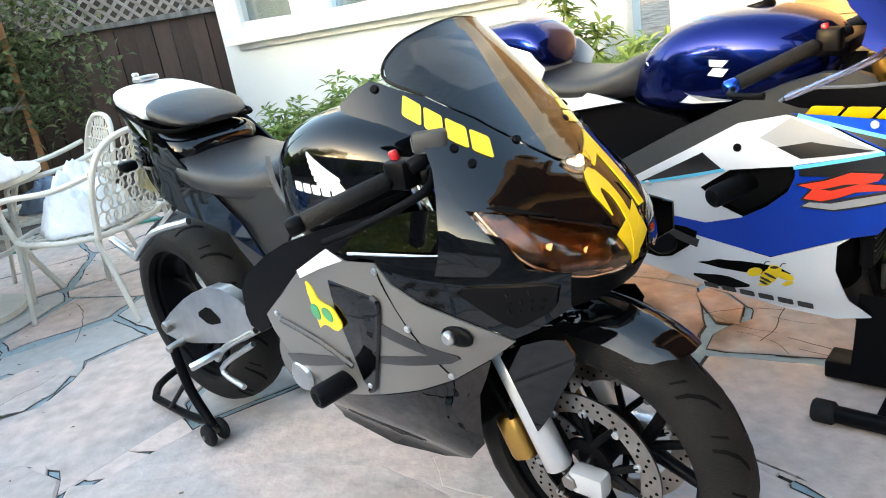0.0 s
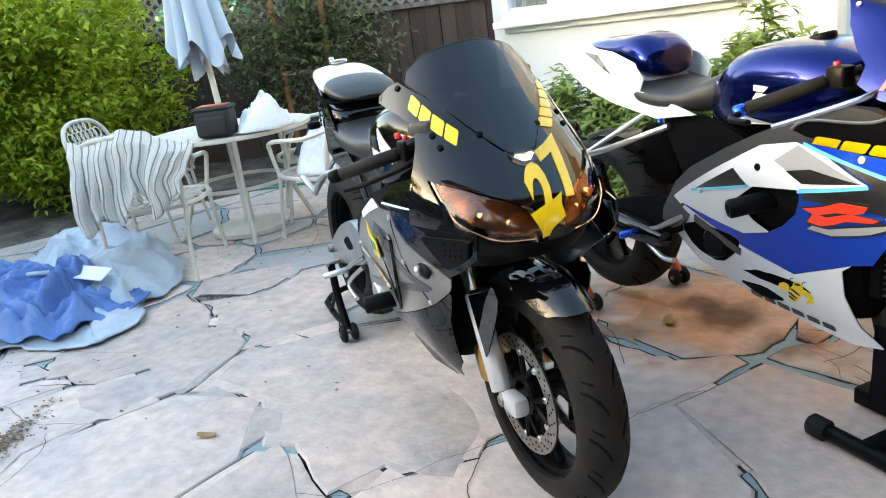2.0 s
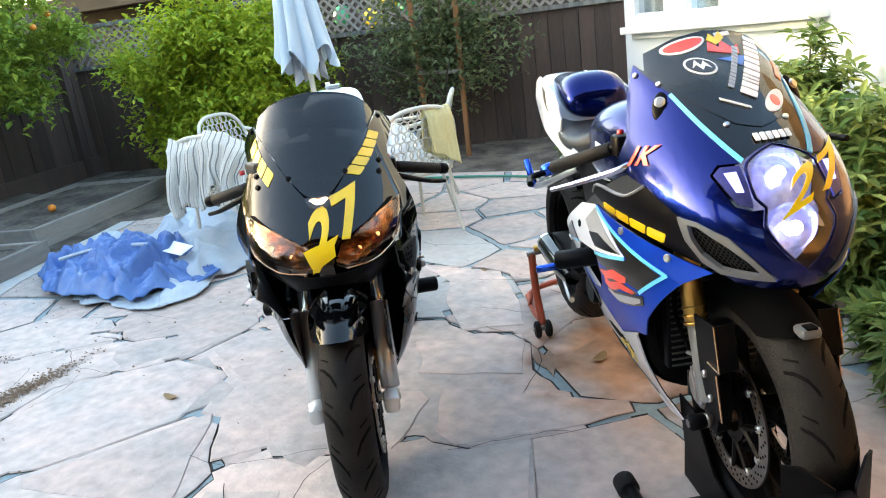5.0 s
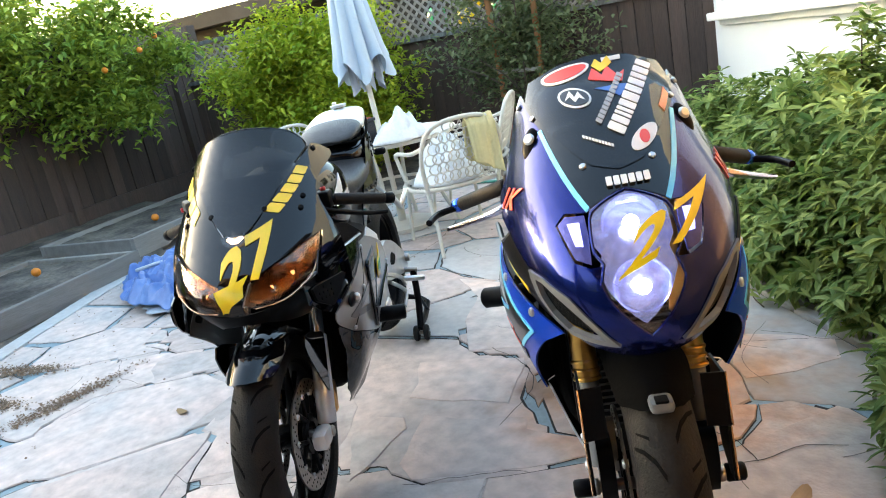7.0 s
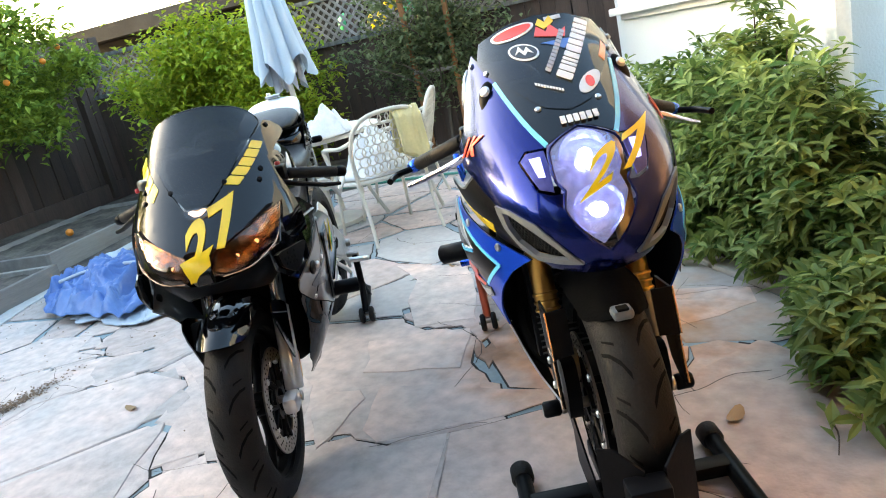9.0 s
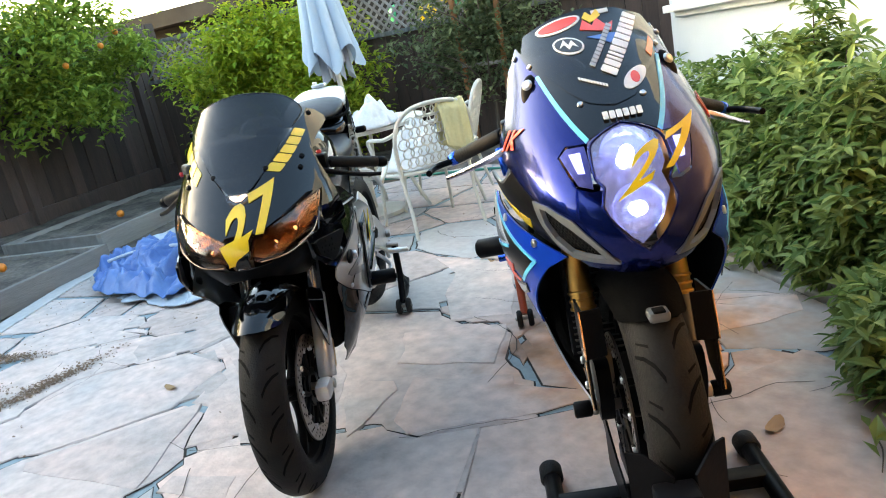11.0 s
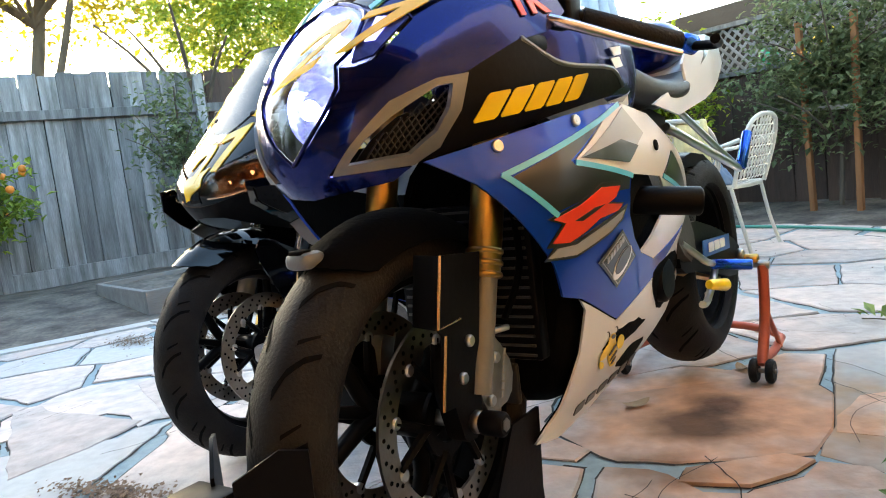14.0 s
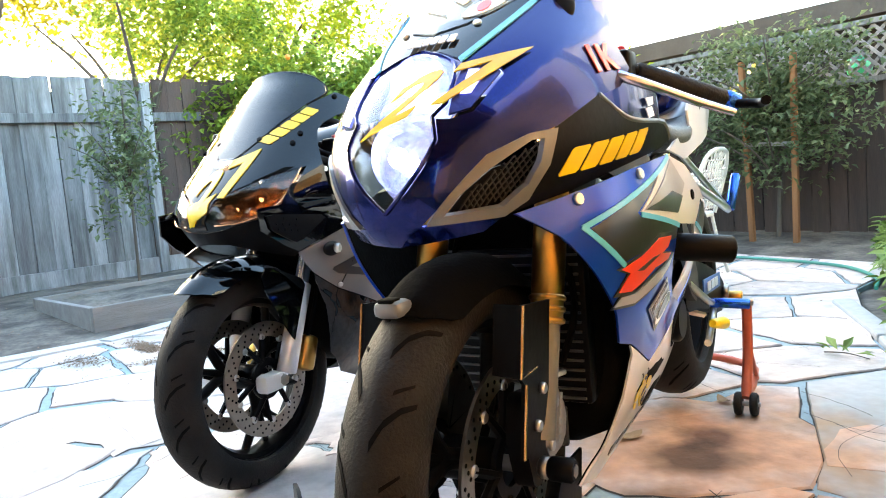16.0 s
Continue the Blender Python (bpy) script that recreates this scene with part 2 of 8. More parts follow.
M["porch_wood"] = mat("porch_wood", (0.34, 0.20, 0.085), rough=0.7, big=(3, 0.4), bump=(60, 0.1), stretch=(0.3, 3, 3))
M["orange_fruit"] = mat("orange_fruit", (0.75, 0.22, 0.02), rough=0.5, bump=(90, 0.1))


def leaf_mat(name, color, color2, trans=0.35):
    m = bpy.data.materials.new(name)
    m.use_nodes = True
    nt = m.node_tree
    b = nt.nodes["Principled BSDF"]
    geo = nt.nodes.new("ShaderNodeNewGeometry")
    mix = nt.nodes.new("ShaderNodeMix")
    mix.data_type = "RGBA"
    mix.inputs[6].default_value, mix.inputs[7].default_value = (*color, 1), (*color2, 1)
    nt.links.new(geo.outputs["Random Per Island"], mix.inputs[0])
    nt.links.new(mix.outputs[2], b.inputs["Base Color"])
    b.inputs["Roughness"].default_value = 0.55
    b.inputs["Specular IOR Level"].default_value = 0.25
    tr = nt.nodes.new("ShaderNodeBsdfTranslucent")
    nt.links.new(mix.outputs[2], tr.inputs["Color"])
    ms = nt.nodes.new("ShaderNodeMixShader")
    ms.inputs[0].default_value = trans
    nt.links.new(b.outputs[0], ms.inputs[1])
    nt.links.new(tr.outputs[0], ms.inputs[2])
    nt.links.new(ms.outputs[0], nt.nodes["Material Output"].inputs[0])
    return m


M["leaf_bright"] = leaf_mat("leaf_bright", (0.17, 0.28, 0.02), (0.40, 0.43, 0.04))
M["leaf_citrus"] = leaf_mat("leaf_citrus", (0.10, 0.18, 0.025), (0.33, 0.40, 0.06))
M["leaf_dark"] = leaf_mat("leaf_dark", (0.06, 0.135, 0.028), (0.29, 0.37, 0.11), 0.33)
M["leaf_olive"] = leaf_mat("leaf_olive", (0.087, 0.123, 0.058), (0.189, 0.217, 0.102))
M["leaf_gold"] = leaf_mat("leaf_gold", (0.16, 0.17, 0.02), (0.36, 0.30, 0.03), 0.5)


# ---- mesh building ----
def spline(pts, k=5, closed=False):
    """Points of a smooth curve through pts."""
    p = [Vector(q) for q in pts]
    n = len(p)
    out = []
    for i in range(n if closed else n - 1):
        if closed:
            a, b, c, d = p[i - 1], p[i], p[(i + 1) % n], p[(i + 2) % n]
        else:
            a, b, c, d = p[max(i - 1, 0)], p[i], p[i + 1], p[min(i + 2, n - 1)]
        for j in range(k):
            t = j / k
            out.append(0.5 * (2 * b + (c - a) * t + (2 * a - 5 * b + 4 * c - d) * t * t + (3 * b - a - 3 * c + d) * t ** 3))
    if not closed:
        out.append(p[-1])
    return out


def rounded(outline, r=0.25, times=2):
    """An outline with its corners cut round."""
    pts = [Vector((*p, 0)).to_2d() for p in outline]
    for _ in range(times):
        nxt = []
        for i, p in enumerate(pts):
            q = pts[(i + 1) % len(pts)]
            nxt += [p.lerp(q, r), p.lerp(q, 1 - r)]
        pts = nxt
    return [tuple(p) for p in pts]


class Geo:
    """Collects vertices and faces of one mesh."""

    def __init__(self):
        self.v, self.f = [], []

    def add(self, vs, fs, m=None):
        o = len(self.v)
        self.v += [tuple(m @ Vector(p)) if m else tuple(p) for p in vs]
        self.f += [[i + o for i in f] for f in fs]
        return self

    def bm(self, bm, m=None):
        bm.verts.index_update()
        self.add([v.co.copy() for v in bm.verts], [[v.index for v in f.verts] for f in bm.faces], m)
        bm.free()
        return self

    def box(self, c, s, m=None, bevel=0.0, seg=2, taper=1.0):
        bm = bmesh.new()
        bmesh.ops.create_cube(bm, size=1)
        for v in bm.verts:
            k = taper if v.co.z > 0 else 1.0
            v.co = Vector((v.co.x * s[0] * k, v.co.y * s[1] * k, v.co.z * s[2]))
        if bevel:
            bmesh.ops.bevel(bm, geom=bm.edges[:], offset=bevel, segments=seg, affect="EDGES", profile=0.5)
        return self.bm(bm, (m if m else Matrix()) @ Matrix.Translation(c))

    def tube(self, pts, r, n=8, closed=False, k=5, m=None):
        """A round bar along a smooth curve; r may be a pair for a taper."""
        p = spline(pts, k, closed) if k else [Vector(q) for q in pts]
        r0, r1 = r if isinstance(r, tuple) else (r, r)
        vs, fs, up = [], [], None
        for i, q in enumerate(p):
            d = (p[(i + 1) % len(p)] - p[i - 1]) if closed else (p[min(i + 1, len(p) - 1)] - p[max(i - 1, 0)])
            d.normalize()
            if up is None:
                up = d.orthogonal().normalized()
            up = (up - d * up.dot(d)).normalized()
            w = d.cross(up)
            rr = r0 + (r1 - r0) * i / max(1, len(p) - 1)
            vs += [q + rr * (math.cos(a) * up + math.sin(a) * w) for a in (2 * math.pi * j / n for j in range(n))]
        L = len(p)
        for i in range(L if closed else L - 1):
            for j in range(n):
                a, b = i * n, ((i + 1) % L) * n
                fs.append([a + j, a + (j + 1) % n, b + (j + 1) % n, b + j])
        if not closed:
            fs += [list(range(n))[::-1], [(L - 1) * n + j for j in range(n)]]
        return self.add(vs, fs, m)

    def cyl(self, a, b, r, n=20, edge=0.0, m=None):
        """A round bar from a to b, with its rims chamfered by edge."""
        a, b = Vector(a), Vector(b)
        r0, r1 = r if isinstance(r, tuple) else (r, r)
        d = (b - a).normalized()
        u = d.orthogonal().normalized()
        w = d.cross(u)
        rings = [(a, r0 - edge), (a + d * edge, r0), (b - d * edge, r1), (b, r1 - edge)] if edge else [(a, r0), (b, r1)]
        vs, fs = [], []
        for c, rr in rings:
            vs += [c + rr * (math.cos(t) * u + math.sin(t) * w) for t in (2 * math.pi * j / n for j in range(n))]
        for i in range(len(rings) - 1):
            for j in range(n):
                fs.append([i * n + j, i * n + (j + 1) % n, (i + 1) * n + (j + 1) % n, (i + 1) * n + j])
        fs += [list(range(n))[::-1], [(len(rings) - 1) * n + j for j in range(n)]]
        return self.add(vs, fs, m)

    def lathe(self, prof, n=48, m=None, closed=True, arc=(0, 2 * math.pi)):
        """Turns a profile of (radius, y) round the y axis."""
        full = abs(arc[1] - arc[0] - 2 * math.pi) < 1e-6
        cols = n if full else n + 1
        vs = []
        for j in range(cols):
            a = arc[0] + (arc[1] - arc[0]) * j / n
            vs += [(r * math.cos(a), y, r * math.sin(a)) for r, y in prof]
        k, fs = len(prof), []
        for j in range(n):
            a, b = j * k, ((j + 1) % cols) * k
            for i in range(k if closed else k - 1):
                fs.append([a + i, a + (i + 1) % k, b + (i + 1) % k, b + i])
        if not full and closed:
            fs += [list(range(k)), [(cols - 1) * k + i for i in range(k)][::-1]]
        return self.add(vs, fs, m)

    def loft(self, secs, n=24, k=4, m=None):
        """A body through rounded sections (x, bottom, top, half width, squareness) along x."""
        s = spline_rows(secs, k)
        vs, fs = [], []
        for x, zb, zt, w, p in s:
            for j in range(n):
                a = 2 * math.pi * j / n
                c, q = math.cos(a), math.sin(a)
                e = 2 / p
                vs.append((x, w * math.copysign(abs(c) ** e, c), (zb + zt) / 2 + (zt - zb) / 2 * math.copysign(abs(q) ** e, q)))
        for i in range(len(s) - 1):
            for j in range(n):
                fs.append([i * n + j, i * n + (j + 1) % n, (i + 1) * n + (j + 1) % n, (i + 1) * n + j])
        fs += [list(range(n))[::-1], [(len(s) - 1) * n + j for j in range(n)]]
        return self.add(vs, fs, m)

    def patch(self, outline, fn, off=0.0, thick=0.004, step=(0.03, 0.03), ref=(-0.6, 0, 0.65)):
        """A shell on the surface fn(u, v), cut to an outline in u and v, or to a flat bmesh."""
        if isinstance(outline, bmesh.types.BMesh):
            bm = outline
        else:
            bm = bmesh.new()
            bm.faces.new([bm.verts.new((u, v, 0)) for u, v in outline])
        bm.normal_update()
        bmesh.ops.triangulate(bm, faces=bm.faces[:], ngon_method="EAR_CLIP")
        for ax in (0, 1):
            lo, hi = min(v.co[ax] for v in bm.verts), max(v.co[ax] for v in bm.verts)
            no = (1, 0, 0) if ax == 0 else (0, 1, 0)
            for i in range(math.floor(lo / step[ax]) + 1, math.ceil(hi / step[ax])):
                co = (i * step[ax], 0, 0) if ax == 0 else (0, i * step[ax], 0)
                bmesh.ops.bisect_plane(bm, geom=bm.verts[:] + bm.edges[:] + bm.faces[:], plane_co=co, plane_no=no, dist=1e-5)
        bmesh.ops.remove_doubles(bm, verts=bm.verts[:], dist=2e-4)
        bm.verts.index_update()
        front, back = [], []
        rv, h = Vector(ref), 0.004
        norm = []
        for v in bm.verts:
            u, w = v.co.x, v.co.y
            p = Vector(fn(u, w))
            nn = (Vector(fn(u + h, w)) - Vector(fn(u - h, w))).cross(Vector(fn(u, w + h)) - Vector(fn(u, w - h)))
            nn = nn.normalized() if nn.length > 1e-12 else Vector((1, 0, 0))
            if nn.dot(p - rv) < 0:
                nn.negate()
            norm.append(nn)
            front.append(p + nn * off)
            back.append(p + nn * (off - thick))
        N = len(front)
        fs = []
        for f in bm.faces:
            ids = [v.index for v in f.verts]
            a, b, c = (front[i] for i in ids[:3])
            if (b - a).cross(c - a).dot(norm[ids[0]]) < 0:
                ids.reverse()
            fs.append(ids)
            fs.append([i + N for i in reversed(ids)])
        for e in bm.edges:
            if e.is_boundary:
                i, j = (v.index for v in e.verts)
                fs.append([i, j, j + N, i + N])
        bm.free()
        return self.add(front + back, fs)

    def ob(self, name, material, parent=None, label="", smooth=45, m=None):
        me = bpy.data.meshes.new(name)
        me.from_pydata(self.v, [], self.f)
        me.validate()
        bm = bmesh.new()
        bm.from_mesh(me)
        bmesh.ops.recalc_face_normals(bm, faces=bm.faces[:])
        bm.to_mesh(me)
        bm.free()
        if smooth:
            me.shade_smooth()
            me.set_sharp_from_angle(angle=radians(smooth))
        me.materials.append(M[material])
        o = new(name, me)
        if parent:
            o.parent = parent
        if m:
            o.matrix_basis = m
        if label:
            o["label"] = label
        return o


def spline_rows(rows, k):
    out = []
    for i in range(len(rows) - 1):
        a, b, c, d = rows[max(i - 1, 0)], rows[i], rows[i + 1], rows[min(i + 2, len(rows) - 1)]
        for j in range(k):
            t = j / k
            out.append([0.5 * (2 * q + (r - p) * t + (2 * p - 5 * q + 4 * r - s) * t * t + (3 * q - p - 3 * r + s) * t ** 3)
                        for p, q, r, s in zip(a, b, c, d)])
    out.append(list(rows[-1]))
    return out


def thing(name, m, label, category, group=""):
    e = new(name)
    e.empty_display_size = 0.1
    e.matrix_basis = m
    return tagged(e, label, category, group)


def structure(ob, label, category):
    return tagged(ob, label, category, kind="structure")


def curve_of(keys, values, soft=0.035):
    """A smooth function through (key, value) pairs."""
    xs = np.linspace(keys[0] - 0.1, keys[-1] + 0.1, 240)
    ys = np.interp(xs, keys, values)
    w = max(1, int(soft / (xs[1] - xs[0])))
    ker = np.ones(2 * w + 1) / (2 * w + 1)
    ys = np.convolve(np.pad(ys, w, mode="edge"), ker, mode="valid")
    return lambda x: float(np.interp(x, xs, ys))


def flat_text(body, bold=0.0):
    """A bmesh of flat lettering, one unit high."""
    cu = bpy.data.curves.new("lettering", "FONT")
    cu.body, cu.offset, cu.resolution_u = body, bold, 3
    ob = bpy.data.objects.new("lettering", cu)
    scene.collection.objects.link(ob)
    dg = bpy.context.evaluated_depsgraph_get()
    me = bpy.data.meshes.new_from_object(ob.evaluated_get(dg))
    bm = bmesh.new()
    bm.from_mesh(me)
    bpy.data.objects.remove(ob)
    bpy.data.curves.remove(cu)
    bpy.data.meshes.remove(me)
    return bm

# ---- ground, patio, house, fences ----
LEFT = [(-0.2, -1.6), (-1.04, 0.36), (-1.45, 1.2), (-2.71, 2.28), (-3.64, 3.44)]
BACK = [(-3.64, 3.44), (-3.0, 4.5), (-2.15, 5.68), (-0.9, 6.1)]
RIGHT = [(-0.9, 6.1), (-0.15, 5.0), (0.56, 4.66), (1.35, 4.25), (1.75, 4.08), (2.3, 3.4), (2.75, 3.0), (4.2, 2.0)]
PATIO = [*LEFT, *BACK[1:], *RIGHT[1:], (4.6, -1.6)]


def inside(p, poly):
    x, y = p
    hit = False
    for i, (ax, ay) in enumerate(poly):
        bx, by = poly[i - 1]
        if (ay > y) != (by > y) and x < (bx - ax) * (y - ay) / (by - ay) + ax:
            hit = not hit
    return hit


def gap(p, poly):
    """The distance from p to an outline."""
    q, best = Vector(p), 1e9
    for i, a in enumerate(poly):
        a, b = Vector(a), Vector(poly[i - 1])
        t = max(0, min(1, (q - a).dot(b - a) / max(1e-9, (b - a).length_squared)))
        best = min(best, (q - a - (b - a) * t).length)
    return best


def soil_z(x, y):
    if inside((x, y), PATIO):
        return -0.05
    d = gap((x, y), PATIO)
    n = noise.noise(Vector((x * 1.7, y * 1.7, 0.3))) * 0.02 + noise.noise(Vector((x * 6, y * 6, 1))) * 0.008
    rise = 0.12 * min(1, d / 1.8) if (x < -0.8 and y < 3.5) else 0.05 * min(1, d / 1.5)
    return -0.03 + rise + n * min(1, d / 0.2)


xs = sorted({*np.round(np.arange(-9, 6.01, 0.2), 2), -300, -80, -30, -15, 10, 20, 60, 300})
ys = sorted({*np.round(np.arange(-4, 9.01, 0.2), 2), -300, -80, -30, -12, 14, 30, 80, 300})
g = Geo()
g.add([(x, y, soil_z(x, y) if -9.1 < x < 6.1 and -4.1 < y < 9.1 else 0.02) for y in ys for x in xs],
      [[j * len(xs) + i, j * len(xs) + i + 1, (j + 1) * len(xs) + i + 1, (j + 1) * len(xs) + i]
       for j in range(len(ys) - 1) for i in range(len(xs) - 1)])
structure(g.ob("ground", "soil", smooth=80), "dry brown garden soil with leaf litter round the patio", "ground")

g = Geo()
g.add([(x, y, -0.0065) for x, y in PATIO] + [(x, y, -0.12) for x, y in PATIO],
      [list(range(len(PATIO))), *[[i, (i + 1) % len(PATIO), (i + 1) % len(PATIO) + len(PATIO), i + len(PATIO)] for i in range(len(PATIO))]])
pavement = structure(g.ob("pavement", "grout", smooth=0), "patio of pinkish-grey flagstones with blue-grey mortar joints", "pavement")

# house: the wall with the window, a downspout at its end and the next wall
HOUSE = pose(1.68, 4.95, 0, 0, 0, -39.2)


def house_wall():
    L, th = 3.56, 0.18
    win = (-3.22, -0.60, 1.13, 2.05)
    gx, gz = (-L, win[0], win[1], 0.0), (-0.1, win[2], win[3], 3.0)
    vs = [(x, y, z) for y in (0.0, th) for z in gz for x in gx]
    fs = [[k * 16 + j * 4 + i for i, j in ((a, b), (a + 1, b), (a + 1, b + 1), (a, b + 1))] for k in (0, 1) for a in range(3) for b in range(3) if (a, b) != (1, 1)]
    rim = [(i, 0) for i in range(3)] + [(3, j) for j in range(3)] + [(i, 3) for i in (3, 2, 1)] + [(0, j) for j in (3, 2, 1)]
    for loop in (rim, [(1, 1), (2, 1), (2, 2), (1, 2)]):
        for (a, b), (c, d) in zip(loop, loop[1:] + loop[:1]):
            fs.append([b * 4 + a, d * 4 + c, 16 + d * 4 + c, 16 + b * 4 + a])
    g = Geo().add(vs, fs)
    structure(g.ob("wall_house", "stucco", m=HOUSE, smooth=0), "white stucco house wall with a wide window", "wall")
    g = Geo().box((-L + 0.09, 2.6, 1.45), (0.18, 4.8, 3.1))
    structure(g.ob("wall_house_side", "stucco", m=HOUSE, smooth=0), "white stucco side wall of the house", "wall")
    g = Geo().box((2.6, 0.09, 1.45), (5.0, 0.18, 3.1))
    structure(g.ob("wall_house_next", "stucco", m=HOUSE @ pose(0.12, 0.05, 0), smooth=0), "plain white stucco wall past the downspout", "wall")
    w = structure(thing("window_1", HOUSE @ pose(-1.95, 0, 1.1, 0, -1.7, 0), "white-framed three-part window with closed blinds", "window"), "", "")
    Geo().box((0, -0.035, -0.06), (2.86, 0.15, 0.06), bevel=0.008).box((0, -0.012, -0.11), (2.7, 0.05, 0.05), bevel=0.006).ob("window_sill", "white_trim", w)
    fr = Geo().box((0, -0.012, 0.0), (2.74, 0.05, 0.07), bevel=0.006)
    for x in (-1.32, -0.56, -0.26, 0.36, 0.63, 1.33):
        fr.box((x, -0.012, 0.5), (0.12 if abs(x) > 1.3 else 0.10, 0.05, 1.0), bevel=0.006)
    for x, s in ((-0.41, 0.22), (0.495, 0.2)):
        fr.box((x, 0.0, 0.5), (s, 0.05, 1.0), bevel=0.004)
    fr.box((0, -0.012, 0.98), (2.74, 0.05, 0.1), bevel=0.006)
    fr.ob("window_frame", "white_trim", w)
    for x, s in ((-0.94, 0.66), (0.05, 0.54), (0.98, 0.62)):
        p = Geo().box((x, 0.06, 0.5), (s, 0.006, 0.95)).ob("pane", "pane", w)
        p.visible_shadow = False
        bl = Geo()
        for i in range(30):
            bl.box((x, 0.10, 0.05 + i * 0.03), (s, 0.022, 0.003), m=None)
        bl.box((x, 0.125, 0.5), (s, 0.004, 0.95))
        bl.ob("blind", "blind", w, "closed pale slatted blind", smooth=0)
    d = thing("downspout", HOUSE @ pose(0.02, -0.05, 0), "white sheet-metal downspout on the house corner", "downspout")
    Geo().box((0, 0, 1.6), (0.085, 0.07, 2.8), bevel=0.012).ob("pipe", "white_trim", d)
    Geo().box((0, -0.05, 0.18), (0.08, 0.16, 0.065), m=pose(0, 0, 0, 25, 0, 0), bevel=0.01).ob("spout", "white_trim", d)
    Geo().box((0, 0, 1.3), (0.11, 0.075, 0.03), bevel=0.004).ob("strap", "white_trim", d)


house_wall()

# covered porch further along the house, of light wood, behind where the camera walks
g = Geo().box((3.9, -1.7, 2.55), (5.4, 3.6, 0.05))
for i in range(8):
    g.box((1.4 + i * 0.7, -1.7, 2.46), (0.09, 3.6, 0.14))
g.box((3.9, -3.4, 2.36), (5.4, 0.12, 0.22))
for x in (1.5, 6.3):
    g.box((x, -3.4, 1.15), (0.12, 0.12, 2.3))
structure(g.ob("porch_roof", "porch_wood", m=HOUSE @ pose(0.9, 0, 0), smooth=0), "light wooden porch roof on posts beside the house", "porch")


g = Geo()
for i in range(22):
    g.box((0, -0.08 - i * 0.155, 1.2), (0.025, 0.15, 2.4))
for i in range(15):
    g.box((-4.30, 0.018, 0.08 + i * 0.16), (4.2, 0.03, 0.155))
structure(g.ob("wall_porch_end", "porch_wood", m=HOUSE @ pose(7.2, 0, 0), smooth=0), "light board walls closing the porch", "wall")


def board_mesh(name, size, material):
    g = Geo().box((0, 0, size[2] / 2), size, bevel=0.003, seg=1)
    o = g.ob(name, material, smooth=0)
    me = o.data
    bpy.data.objects.remove(o)
    return me


def piece(name, me, parent, m):
    o = new(name, me)
    o.parent = parent
    o.matrix_basis = m
    return o


# back fence with a lattice band, from the garden corner to behind the house
CORNER = (-6.91, 4.48)
BACK_FENCE = pose(*CORNER, 0, 0, 0, 29.5)
fence = structure(thing("fence_back", BACK_FENCE, "dark weathered board fence with a diagonal lattice band on top", "fence"), "", "")
rng = random.Random(4)
me = board_mesh("board", (0.145, 0.02, 1.24), "fence_wood")
for i in range(49):
    piece("board", me, fence, pose(0.075 + i * 0.149, 0.005 * (i % 2) + rng.uniform(-0.004, 0.004), 0.02 + rng.uniform(-0.015, 0.01), 0, rng.uniform(-0.15, 0.15), rng.uniform(-1, 1)))
LEN = 49 * 0.149
g = Geo().box((LEN / 2, -0.02, 1.27), (LEN, 0.06, 0.045), bevel=0.004).box((LEN / 2, -0.02, 1.73), (LEN, 0.06, 0.045), bevel=0.004)
g.ob("rail", "fence_grey", fence, smooth=0)
# added near-black sheet: stands in for the shade between the boards
Geo().box((LEN / 2, 0.022, 0.64), (LEN, 0.006, 1.16)).ob("gap_shade_sheet", "groove", fence, smooth=0)
g = Geo().box((LEN / 2, 0.050, 0.3), (LEN, 0.04, 0.09))
g.ob("rail", "fence_wood", fence, smooth=0)
for i in range(5):
    Geo().box((0.03 + i * (LEN - 0.06) / 4, 0.045, 0.88), (0.09, 0.09, 1.76), bevel=0.004).ob("post", "fence_wood", fence, smooth=0)
me = board_mesh("lattice_slat", (0.028, 0.007, 0.575), "lattice_wood")
for i in range(72):
    x = i * 0.1
    piece("lattice_slat", me, fence, pose(x, -0.012, 1.295, 0, 45, 0))
    piece("lattice_slat", me, fence, pose(x + 0.41, -0.021, 1.295, 0, -45, 0))

# left fence of boards, grey at first and dark brown from the 32nd on
LEFT_FENCE = pose(-3.77 + 0.54 * 3.2, -0.40 - 0.84 * 3.2, 0, 0, 0, math.degrees(math.atan2(0.84, -0.54)))
fence = structure(thing("fence_left", LEFT_FENCE, "tall silver-grey board fence with a rail near its top", "fence"), "", "")
me = board_mesh("board", (0.149, 0.02, 1.93), "fence_grey")
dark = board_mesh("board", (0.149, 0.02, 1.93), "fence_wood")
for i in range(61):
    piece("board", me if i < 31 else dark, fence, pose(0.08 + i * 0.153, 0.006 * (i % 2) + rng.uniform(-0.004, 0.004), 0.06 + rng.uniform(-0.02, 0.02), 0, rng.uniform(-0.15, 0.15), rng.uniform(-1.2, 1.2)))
LEN = 60 * 0.153
# same added black sheet, so the gaps here look shaded too
Geo().box((LEN / 2, 0.032, 0.98), (LEN, 0.012, 1.78)).ob("gap_shade_sheet", "groove", fence, smooth=0)
Geo().box((2.68, -0.035, 1.62), (5.36, 0.05, 0.085), bevel=0.004).ob("rail", "fence_grey", fence, smooth=0)
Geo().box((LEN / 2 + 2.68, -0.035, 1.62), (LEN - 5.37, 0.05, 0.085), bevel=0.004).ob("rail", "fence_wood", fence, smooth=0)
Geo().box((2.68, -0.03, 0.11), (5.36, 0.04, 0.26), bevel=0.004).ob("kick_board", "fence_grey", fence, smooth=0)
